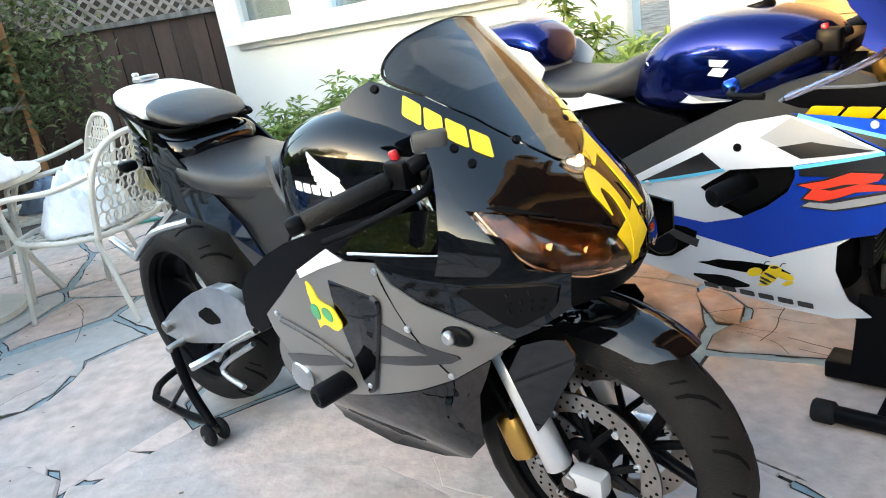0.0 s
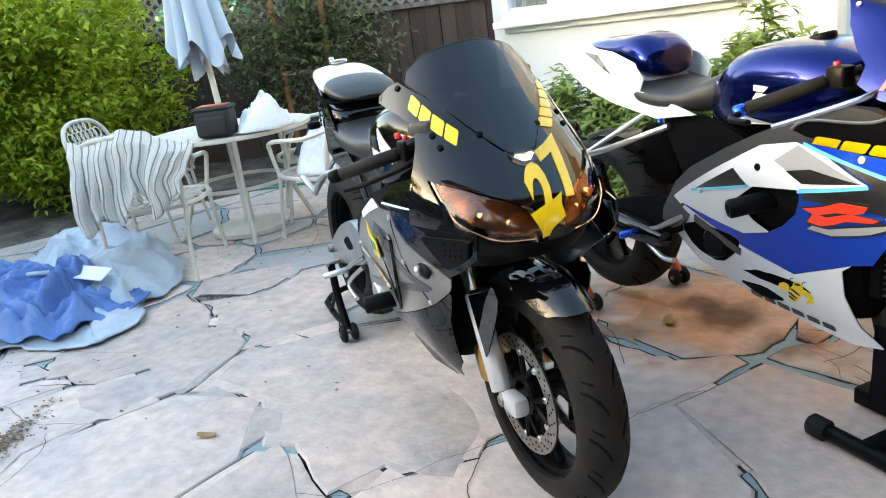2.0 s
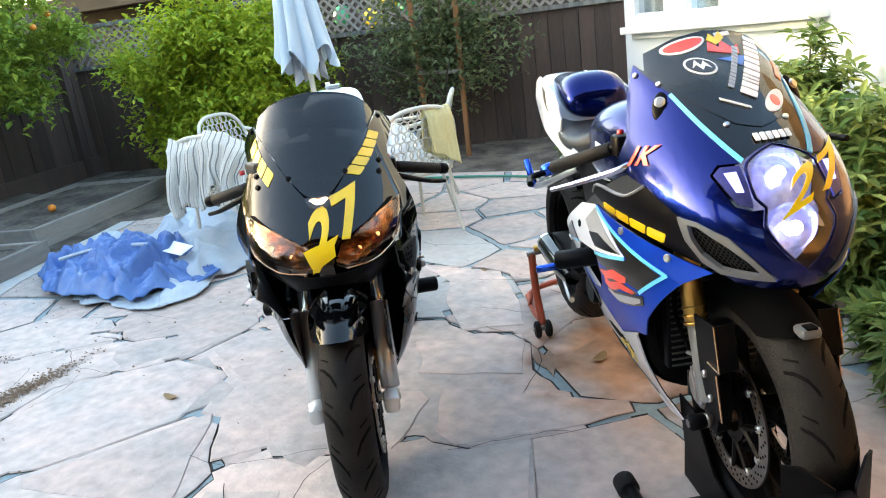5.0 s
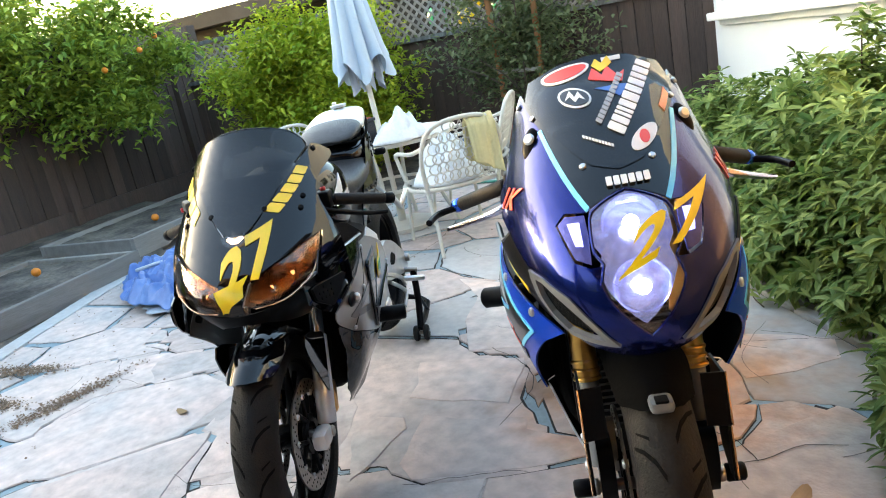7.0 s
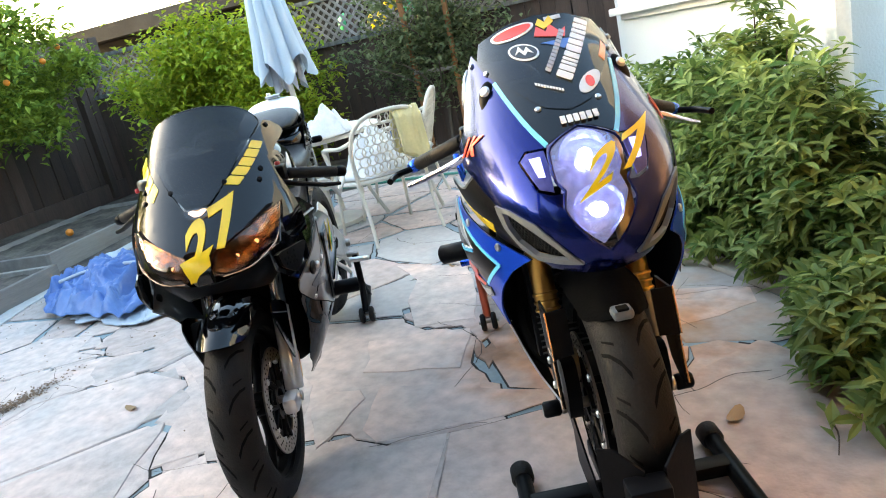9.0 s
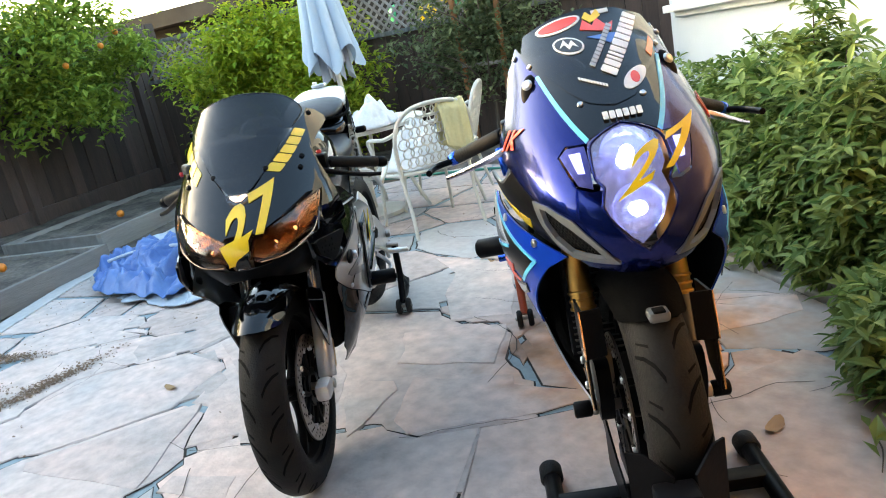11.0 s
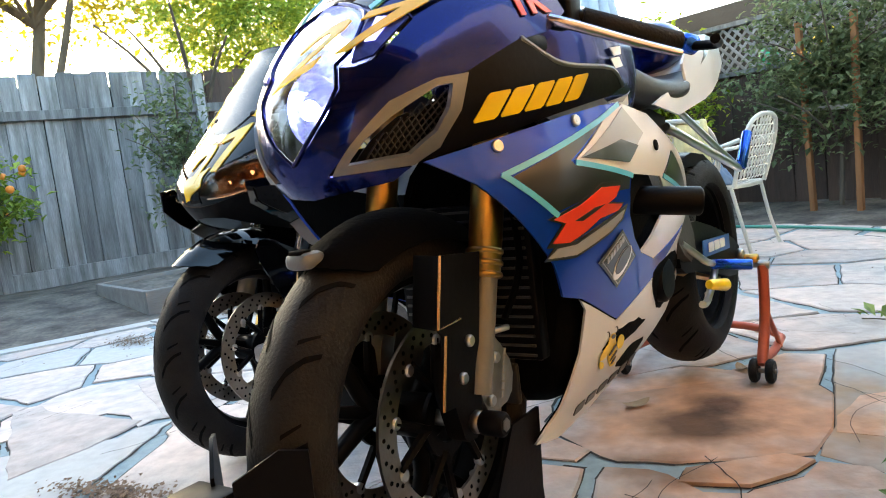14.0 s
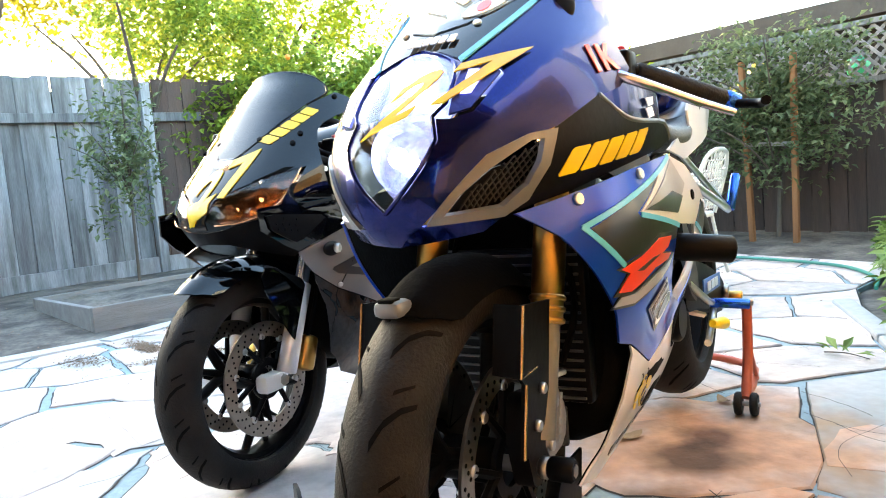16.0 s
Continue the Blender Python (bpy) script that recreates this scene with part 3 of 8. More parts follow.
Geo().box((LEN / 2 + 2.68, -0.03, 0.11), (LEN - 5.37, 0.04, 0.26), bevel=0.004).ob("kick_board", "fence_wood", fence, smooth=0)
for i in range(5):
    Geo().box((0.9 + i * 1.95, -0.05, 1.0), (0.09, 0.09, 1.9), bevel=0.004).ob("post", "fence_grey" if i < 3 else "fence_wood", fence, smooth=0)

# walls of the plot behind the camera
g = Geo().box((0, 0, 0.95), (14, 0.05, 1.9))
structure(g.ob("fence_street", "fence_grey", m=pose(3.0, -4.2, 0), smooth=0), "plain grey fence closing the yard", "fence")
g = Geo().box((0, 0, 0.95), (0.05, 12, 1.9))
structure(g.ob("fence_far", "fence_grey", m=pose(9.5, 0.5, 0), smooth=0), "plain grey fence closing the yard", "fence")

# neighbour's low building behind the back fence
nb = thing("neighbour_building", BACK_FENCE @ pose(0.6, 2.4, 0), "low dark building with an overhanging flat roof behind the fence", "building")
Geo().box((1.6, 1.8, 1.05), (10.0, 3.0, 2.1)).ob("wall", "roof_dark", nb, smooth=0)
Geo().box((1.8, 1.6, 2.2), (10.6, 4.2, 0.16), bevel=0.02).box((1.8, -0.5, 2.18), (10.7, 0.05, 0.22)).ob("roof", "roof_dark", nb, smooth=0)
toys = [(3.3, 0.9, 1.35, "yellow_decal"), (3.75, 0.95, 1.42, "green_decal"), (2.9, 0.9, 1.42, "green_decal"), (4.6, 0.9, 1.45, "green_decal"), (3.5, 1.0, 1.55, "yellow_decal")]
for x, y, z, c in toys:
    bm = bmesh.new()
    bmesh.ops.create_icosphere(bm, subdivisions=2, radius=0.13)
    t = Geo().bm(bm).ob("paper_lantern", c, m=BACK_FENCE @ pose(x, y + 0.6, z + 0.08))
    tagged(t, "round coloured paper lantern hanging behind the fence", "lantern", "lanterns behind the fence")

# raised beds of grey boards along the left fence
def raised_bed(m, length, depth, height):
    b = thing("raised_bed", m, "low raised bed of weathered grey boards filled with soil", "raised bed", "raised beds")
    t = 0.045
    Geo().box((length / 2, 0, height / 2), (length, t, height), bevel=0.005).ob("board", "bed_wood", b, smooth=0)
    Geo().box((length / 2, depth, height / 2), (length, t, height), bevel=0.005).ob("board", "bed_wood", b, smooth=0)
    for x in (t / 2, length - t / 2):
        Geo().box((x, depth / 2, height / 2), (t, depth - t, height - 0.006), bevel=0.005).ob("board", "bed_wood", b, smooth=0)
    n = 24
    g = Geo()
    vs = [(length * i / n, depth * j / n, height - 0.035 + 0.018 * noise.noise(Vector((i * 0.9, j * 0.9, length)))) for j in range(n + 1) for i in range(n + 1)]
    g.add(vs, [[j * (n + 1) + i, j * (n + 1) + i + 1, (j + 1) * (n + 1) + i + 1, (j + 1) * (n + 1) + i] for j in range(n) for i in range(n)])
    g.ob("soil_fill", "soil", b, smooth=80)


EDGE = math.degrees(math.atan2(1.6, -1.15))
raised_bed(pose(-1.85, 1.06, -0.02, 0, 0, EDGE), 2.0, 1.15, 0.17)
raised_bed(pose(-3.55, 2.75, -0.02, 0, 0, EDGE - 2), 1.95, 1.1, 0.17)

# mortar border strip along the left edge of the patio and a kerb at the planting bed
g = Geo()
for i in range(3):
    a, b = Vector(LEFT[i + 1]), Vector(LEFT[min(i + 2, 4)])
    d = (b - a).normalized()
    nn = Vector((d.y, -d.x))
    k = 12
    for j in range(k):
        p, q = a.lerp(b, j / k), a.lerp(b, (j + 0.985) / k)
        w = 0.13 + 0.02 * noise.noise(Vector((p.x * 3, p.y * 3, 0)))
        vs = [(*p, 0.012), (*q, 0.012), (*(q + nn * w), 0.010), (*(p + nn * w), 0.010)]
        vs += [(x, y, -0.06) for x, y, z in vs]
        g.add(vs, [[0, 1, 2, 3], [0, 4, 5, 1], [1, 5, 6, 2], [2, 6, 7, 3], [3, 7, 4, 0]])
structure(g.ob("edging_left", "stone_grey", smooth=0), "pale blue-grey mortar edging along the patio", "edging")
g = Geo()
for i in range(1, len(RIGHT) - 2):
    a, b = Vector(RIGHT[i]), Vector(RIGHT[i + 1])
    d = (b - a).normalized()
    m = Matrix.Translation((*((a + b) / 2), 0.0)) @ Matrix.Rotation(math.atan2(d.y, d.x), 4, "Z")
    g.box((0, 0.05, -0.03), ((b - a).length - 0.02, 0.09, 0.10), m=m, bevel=0.012)
structure(g.ob("edging_bed", "stone_grey", smooth=0), "low grey stone edging of the planting bed", "edging")

tagged(Geo().box((0, 0, 0.03), (0.24, 0.10, 0.09), bevel=0.012).ob("kerb_block", "stone_grey", m=pose(1.70, 4.22, 0, 0, 0, -33)), "grey concrete block at the corner of the planting bed", "block")

# flagstones, cut from seeds spread by hand over the patio
SEEDS = [(-1.16, 2.9), (-0.85, 2.6), (-0.96, 2.22), (-0.58, 2.38), (-0.63, 3.23), (-0.19, 2.13), (0.03, 2.76), (0.38, 2.30),
         (0.46, 2.58), (0.32, 1.85), (0.78, 3.15), (1.2, 2.62), (1.08, 2.98), (0.57, 3.5), (0.41, 2.98), (1.2, 3.55), (1.5, 3.12)]
SEEDS += [(0.11, 3.46), (0.22, 3.85), (0.76, 2.75), (0.85, 2.45), (-1.4, 2.2), (-1.75, 2.5), (1.97, 3.25), (1.53, 3.95), (1.22, 4.1),
          (1.72, 3.72), (-0.55, 4.1), (-0.94, 4.62), (-0.2, 1.5), (-0.1, 1.1), (-0.74, 0.95), (0.55, 1.3), (0.95, 1.75), (1.3, 2.05)]
SEEDS += [(1.36, 3.72), (1.74, 3.5), (0.7, 4.1), (0.2, 4.5), (-0.68, 5.0), (0.75, 3.75), (1.62, 3.2), (-0.3, 4.7), (-1.2, 3.5), (-0.2, 3.3),
          (1.75, 2.7), (2.1, 2.2), (2.4, 2.8), (1.6, 1.5), (2.3, 1.4), (-0.95, 1.6), (1.9, 3.62), (1.63, 3.85), (1.42, 3.92), (1.05, 3.85)]


BIG = [
    [(-0.61, 1.89), (-0.56, 2.05), (-0.44, 2.31), (-0.30, 2.47), (-0.29, 2.52), (-0.03, 2.44), (0.11, 2.43), (0.17, 2.34), (0.14, 2.29), (0.11, 2.10), (0.08, 1.84), (-0.01, 1.69), (-0.13, 1.67), (-0.44, 1.74), (-0.54, 1.79)],
    [(0.05, 1.66), (0.12, 1.91), (0.16, 2.10), (0.21, 2.28), (0.34, 2.18), (0.63, 1.91), (0.11, 1.64)],
    [(0.29, 2.34), (0.33, 2.37), (0.48, 2.31), (0.70, 2.19), (0.72, 2.14), (0.69, 2.09), (0.63, 2.10), (0.49, 2.15), (0.38, 2.24)],
    [(-0.33, 2.56), (-0.39, 2.82), (-0.10, 2.81), (0.13, 2.83), (0.32, 2.81), (0.55, 2.75), (0.72, 2.61), (0.79, 2.52), (0.82, 2.27), (0.74, 2.26), (0.44, 2.35), (0.13, 2.46), (-0.14, 2.53)],
]
BIG += [
    [(-0.41, 2.88), (-0.33, 2.99), (-0.02, 2.88), (-0.13, 2.83), (-0.34, 2.84)],
    [(-1.21, 2.48), (-1.17, 2.73), (-0.89, 2.92), (-0.71, 2.56), (-0.84, 2.41), (-1.18, 2.44)],
    [(-0.77, 2.29), (-0.77, 2.38), (-0.65, 2.55), (-0.80, 2.89), (-0.53, 2.95), (-0.44, 2.80), (-0.41, 2.56), (-0.39, 2.48), (-0.47, 2.33), (-0.53, 2.22), (-0.69, 2.24)],
    [(-1.14, 2.21), (-1.02, 2.39), (-0.88, 2.32), (-0.72, 2.20), (-0.80, 2.07), (-0.86, 2.08)],
    [(-1.36, 2.08), (-1.21, 2.19), (-0.96, 2.08), (-0.95, 1.89)],
    [(-1.64, 2.21), (-1.23, 2.45), (-1.06, 2.42), (-1.21, 2.24), (-1.41, 2.11)],
    [(-0.73, 2.04), (-0.69, 2.17), (-0.53, 2.18), (-0.59, 2.00)],
    [(0.66, 2.02), (0.74, 2.07), (0.86, 2.16), (0.96, 2.08), (0.71, 1.95)],
]
BIG += [
    [(-0.29, 3.81), (0.17, 3.94), (0.52, 3.67), (0.73, 3.46), (0.52, 3.29), (0.24, 3.47), (0.03, 3.70)],
    [(0.43, 3.10), (0.56, 3.23), (0.77, 3.39), (0.89, 3.25), (1.00, 3.12), (0.82, 3.00), (0.65, 2.91), (0.58, 3.00)],
    [(0.81, 2.88), (0.99, 2.98), (1.12, 3.10), (1.18, 3.05), (1.42, 3.16), (1.47, 3.11), (1.35, 2.91), (1.12, 2.63), (1.01, 2.65), (0.91, 2.76)],
    [(1.17, 2.59), (1.38, 2.85), (1.51, 3.05), (1.69, 2.91), (1.79, 2.73), (1.24, 2.38), (1.20, 2.45), (1.21, 2.52)],
    [(0.71, 2.64), (0.68, 2.76), (0.77, 2.82), (0.84, 2.79), (0.92, 2.63), (0.97, 2.50)],
]
BIG += [
    [(1.65, 3.60), (1.71, 3.68), (1.85, 3.69), (1.92, 3.70), (2.06, 3.45), (2.20, 3.29), (1.96, 3.02), (1.89, 3.09), (1.85, 3.16), (1.73, 3.41), (1.71, 3.53)],
    [(1.60, 3.32), (1.60, 3.55), (1.65, 3.59), (1.69, 3.52), (1.72, 3.41), (1.66, 3.28)],
    [(1.33, 3.90), (1.33, 4.00), (1.46, 4.07), (1.60, 4.12), (1.69, 4.00), (1.63, 3.84), (1.53, 3.71), (1.44, 3.77)],
    [(1.30, 3.12), (0.78, 3.43), (0.95, 3.66), (1.24, 3.85), (1.48, 3.70), (1.59, 3.59), (1.53, 3.35), (1.40, 3.15)],
    [(0.29, 1.23), (0.25, 1.33), (0.34, 1.39), (0.63, 1.83), (0.85, 1.74), (0.93, 1.67), (1.04, 1.59)],
    [(-1.26, 3.44), (-0.91, 3.74), (-0.78, 3.62), (-0.77, 3.42), (-0.89, 3.19), (-1.12, 3.21)],
]
BIG += [
    [(-0.90, 2.93), (-0.73, 3.08), (-0.63, 3.23), (-0.67, 3.35), (-0.51, 3.35), (-0.52, 3.10), (-0.54, 3.01)],
    [(-0.32, 2.98), (-0.47, 3.32), (-0.32, 3.31), (-0.06, 3.00), (-0.15, 2.95)],
]


def clip(poly, p, q, keep):
    """The part of poly that lies nearer to p than to q, keep metres off the middle line."""
    n = (q - p).normalized()
    c = (p + q) / 2 - n * keep
    out = []
    for i, a in enumerate(poly):
        b = poly[(i + 1) % len(poly)]
        da, db = (a - c).dot(n), (b - c).dot(n)
        if da <= 0:
            out.append(a)
        if da * db < 0:
            out.append(a + (b - a) * da / (da - db))
    return out


def near_point(q, poly):
    """The nearest place on an outline to q."""
    best, at = 1e9, None
    for i, a in enumerate(poly):
        a, b = Vector(a), Vector(poly[i - 1])
        t = max(0, min(1, (q - a).dot(b - a) / max(1e-9, (b - a).length_squared)))
        c = a + (b - a) * t
        if (q - c).length < best:
            best, at = (q - c).length, c
    return best, at


def wavy(poly, amount=1.0):
    """An outline with small natural irregularities between its corners."""
    ring = []
    for k, a in enumerate(poly):
        b = poly[(k + 1) % len(poly)]
        L = (b - a).length
        steps = max(1, int(L / 0.06))
        nn = Vector((b.y - a.y, a.x - b.x)).normalized() if L > 1e-6 else Vector((0, 0))
        for s in range(steps):
            c = a.lerp(b, s / steps)
            wob = noise.noise(Vector((c.x * 5, c.y * 5, 3.0))) * 0.016 + noise.noise(Vector((c.x * 17, c.y * 17, 5.0))) * 0.008
            ring.append(c + nn * wob * amount if s else c + nn * wob * 0.3)
    return ring


def lay(ring, material, rs, cracks):
    """One flagstone with a worn edge, and dark cracks along parts of its joint."""
    n = len(ring)
    mid_p = sum(ring, Vector((0, 0))) / n
    z = rs.uniform(-0.002, 0.003)
    tilt = Vector((rs.uniform(-0.003, 0.003), rs.uniform(-0.003, 0.003)))
    top = [(*c.lerp(mid_p, 0.018), z + tilt.dot(c - mid_p)) for c in ring]
    edge = [(*c, z - 0.005) for c in ring]
    low = [(*c, -0.03) for c in ring]
    fs = [list(range(n))]
    for o in (0, n):
        fs += [[o + k, o + n + k, o + n + (k + 1) % n, o + (k + 1) % n] for k in range(n)]
    Geo().add(top + edge + low, fs).ob("flagstone", material, pavement, smooth=30)
    for k in range(n):
        a, b = ring[k], ring[(k + 1) % n]
        m = (a + b) / 2
        if noise.noise(Vector((m.x * 2.3, m.y * 2.3, 8.0))) > -0.42:
            out = (m - mid_p).normalized()
            w = 0.0042 + 0.015 * abs(noise.noise(Vector((m.x * 9, m.y * 9, 2.0)))) ** 1.3
            o = len(cracks[0])
            cracks[0].extend([(*(a - out * 0.003), -0.0045), (*(b - out * 0.003), -0.0045), (*(b + out * w), -0.0045), (*(a + out * w), -0.0045)])
            cracks[1].append([o, o + 1, o + 2, o + 3])


def flagstones():
    rs = random.Random(11)
    cracks = ([], [])
    big = [[Vector(p) for p in poly] for poly in BIG]
    for i, poly in enumerate(big):
        lay(wavy(poly), "stone", rs, cracks)
    pts = [Vector(p) for p in SEEDS if not any(inside(p, q) or near_point(Vector(p), q)[0] < 0.10 for q in big)]
    for _ in range(1500):
        p = Vector((rs.uniform(-3.9, 4.6), rs.uniform(-1.6, 6.2)))
        lim = rs.uniform(0.22, 0.62)
        if inside(p, PATIO) and not any(inside(p, q) or near_point(p, q)[0] < 0.12 for q in big) and all((p - q).length > lim for q in pts):
            pts.append(p)
    heft = [rs.uniform(-0.10, 0.10) for _ in pts]
    for i, p in enumerate(pts):
        poly = [p + Vector((a, b)) for a, b in ((-1.2, -1.2), (1.2, -1.2), (1.2, 1.2), (-1.2, 1.2))]
        for j, q in enumerate(pts):
            if i != j and (q - p).length < 2.4:
                keep = 0.011 + 0.040 * abs(noise.noise(Vector(((p.x + q.x) * 3.1, (p.y + q.y) * 3.1, 0.7)))) ** 1.2
                poly = clip(poly, p, q, keep + (heft[j] - heft[i]) * min(1, (q - p).length / 0.6) * 0.8)
        if len(poly) < 3:
            continue
        ring = []
        for c in wavy(poly, 1.2):
            for q in big:
                dist, at = near_point(c, q)
                hit = inside(c, q)
                if hit or dist < 0.034:
                    out = (at - c if hit else c - at)
                    c = at + (out.normalized() if out.length > 1e-6 else Vector((1, 0))) * 0.034
            if not inside(c, PATIO):
                at = near_point(c, PATIO)[1]
                c = at + (at - c).normalized() * 0.012 if (at - c).length < 0.9 else c
            ring.append(c)
        ring = [c for k, c in enumerate(ring) if inside(c, PATIO) and (c - ring[k - 1]).length > 0.004 and not any(inside(c, q) for q in big)]
        area = abs(sum(a.x * b.y - a.y * b.x for a, b in zip(ring, ring[1:] + ring[:1]))) / 2 if len(ring) > 3 else 0
        if area < 0.008:
            continue
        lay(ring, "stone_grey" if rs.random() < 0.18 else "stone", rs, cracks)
    # hairline cracks that wander over the stones
    for i in range(66):
        p = Vector((rs.uniform(-1.6, 3.0), rs.uniform(0.6, 4.6)))
        if i > 49:
            c = ((1.72, 3.27), (1.32, 3.98), (1.95, 3.05), (0.55, 4.3))[i % 4]
            p = Vector((rs.gauss(c[0], 0.10), rs.gauss(c[1], 0.10)))
        d = Vector((rs.uniform(-1, 1), rs.uniform(-1, 1))).normalized()
        wd = rs.uniform(0.0006, 0.0016)
        for _k in range(rs.randint(4, 9) if i > 49 else rs.randint(6, 20)):
            q = p + d * 0.035
            if not (inside(p, PATIO) and inside(q, PATIO)):
                break
            nn = Vector((-d.y, d.x)) * wd
            o = len(cracks[0])
            cracks[0].extend([(*(p - nn), 0.0045), (*(q - nn), 0.0045), (*(q + nn), 0.0045), (*(p + nn), 0.0045)])
            cracks[1].append([o, o + 1, o + 2, o + 3])
            p = q
            d = (d + Vector((rs.uniform(-0.3, 0.3), rs.uniform(-0.3, 0.3)))).normalized()
    me = bpy.data.meshes.new("joint_crack")
    me.from_pydata(cracks[0], [], cracks[1])
    me.materials.append(M["crack"])
    o = new("joint_crack", me)
    o.parent = pavement
    o["kind"] = "stuff"


# ---- motorcycles ----
class Hull:
    """A fairing surface: at each height a rounded plan with its nose at x0, half width w and its widest place at xr."""

    def __init__(self, z, x0, w, xr=-0.45, n=2.6, m=2.6):
        self.x0, self.w, self.xr, self.n, self.m = curve_of(z, x0), curve_of(z, w), xr, n, m

    def at(self, s, z):
        a = s * math.pi / 2
        c, q = max(0.0, math.cos(a)), math.sin(a)
        return (self.xr + (self.x0(z) - self.xr) * c ** (2 / self.m), self.w(z) * math.copysign(abs(q) ** (2 / self.n), q), z)

    def sx(self, x, z, side):
        t = min(1.0, max(0.0, (x - self.xr) / (self.x0(z) - self.xr)))
        return (side * math.acos(min(1, t ** (self.m / 2))) / (math.pi / 2), z)

    def sy(self, y, z):
        q = min(1.0, abs(y) / self.w(z)) ** (self.n / 2)
        return (math.copysign(math.asin(q) / (math.pi / 2), y), z)


class Side:
    """The flank of a fairing: half width by height, drawn in towards nose and tail, and more so low down in front."""

    def __init__(self, z, w, front, back, low=(0.6, 0.0)):
        self.w, self.front, self.back, self.low = curve_of(z, w, 0.03), front, back, low

    def factor(self, x, z):
        a, k = self.front
        b, q = self.back
        return max(0.55, 1 - (k + self.low[1] * max(0, self.low[0] - z)) * max(0, x - a) ** 2 - q * max(0, b - x) ** 2)

    def map(self, side):
        def fn(x, z):
            return (x, side * self.w(z) * self.factor(x, z), z)
        return fn


BOTH = (-1, 1)


def bars(fn, start, along, up, widths, space=0.18):
    """Plain letter-sized bars along a line on a surface."""
    g = Geo()
    total = sum(widths) + space * (len(widths) - 1)
    a, u, o = Vector(along), Vector(up), Vector(start)
    x = 0.0
    for w in widths:
        p, q = o + a * (x / total), o + a * ((x + w) / total)
        g.patch(rounded([tuple(p), tuple(q), tuple(q + u), tuple(p + u)], 0.09, 1), fn, 0.0022, 0.0018, (0.03, 0.03))
        x += w + space
    return g


def wheel(bike, x, z, R, width, rim_mat, spoke_kind, label):
    """Tyre, rim, spokes and hub of one wheel, as one part with sub-parts."""
    m = Matrix.Translation((x, 0, z))
    h, base = width / 2, R - (0.06 if width < 0.15 else 0.078)
    depth = R - base
    prof = []
    for i in range(19):
        a = radians(-112 + 224 * i / 18)
        prof.append((base + depth * math.cos(a) * (1 if math.cos(a) > 0 else 0.75), h * math.sin(a) / max(1, 1)))
    prof += [(0.214, h * 0.72), (0.214, -h * 0.72)]
    tyre = Geo().lathe(prof, 72, m).ob("tyre", "rubber", bike, label, smooth=50)

    def on_tyre(ph, a):
        r = base + depth * math.cos(a)
        return (x + r * math.cos(ph), h * math.sin(a), z + r * math.sin(ph))

    n = 16 if width < 0.15 else 14
    for i in range(n):
        p0 = 2 * math.pi * i / n
        for sd in BOTH:
            o = p0 + (0.0 if sd > 0 else math.pi / n)
            up = [(o + 0.00, sd * 0.22), (o + 0.10, sd * 0.45), (o + 0.17, sd * 0.75), (o + 0.21, sd * 1.05), (o + 0.235, sd * 1.05),
                  (o + 0.20, sd * 0.73), (o + 0.135, sd * 0.43), (o + 0.045, sd * 0.21)]
            gr = Geo().patch(up, on_tyre, 0.0007, 0.001, (0.06, 0.3), ref=(x, 0, z))
            up = [(o + 0.24, sd * 0.5), (o + 0.30, sd * 0.9), (o + 0.315, sd * 0.9), (o + 0.262, sd * 0.5)]
            gr.patch(up, on_tyre, 0.0007, 0.001, (0.06, 0.3), ref=(x, 0, z)).ob("tread_groove", "groove", tyre)
    b = h * 0.72
    rim = Geo().lathe([(0.219, b), (0.219, b - 0.008), (0.200, b - 0.014), (0.192, 0.01), (0.192, -0.01), (0.200, -b + 0.014),
                       (0.219, -b + 0.008), (0.219, -b), (0.212, -b), (0.212, b)], 60, m).ob("rim", rim_mat, bike)
    for sd in BOTH:
        Geo().lathe([(0.2205, sd * (b + 0.001)), (0.2165, sd * (b + 0.001)), (0.2165, sd * (b - 0.003)), (0.2205, sd * (b - 0.003))], 60, m).ob("rim_lip", "frame_trim", rim)
    sp = Geo()
    for i in range(3):
        for d in (-1, 1):
            a = 2 * math.pi * i / 3 + 0.35
            p = Vector((math.cos(a) * 0.03, 0, math.sin(a) * 0.03))
            e = a + d * (0.34 if spoke_kind == "y" else 0.42)
            q = Vector((math.cos(e) * 0.198, 0, math.sin(e) * 0.198))
            mid = Vector((math.cos(a + d * 0.10) * 0.10, 0, math.sin(a + d * 0.10) * 0.10))
            sp.tube([p, mid, q], (0.017, 0.011), 8, m=m, k=4)
        c = 2 * math.pi * i / 3 + 0.35
        q = Vector((math.cos(c) * 0.15, 0, math.sin(c) * 0.15))
        if spoke_kind == "ring":
            sp.tube([q.normalized() * 0.03, q.normalized() * 0.198], (0.012, 0.008), 8, k=0, m=m)
    sp.ob("spoke", rim_mat, rim)
    Geo().cyl((x, -h * 0.75, z), (x, h * 0.75, z), 0.034, 24, 0.006).ob("hub", rim_mat, rim)
    Geo().cyl((x - 0.12, 0.02, z - 0.15), (x - 0.112, 0.02, z - 0.138), 0.006, 8).ob("valve", "steel", rim)
    return tyre


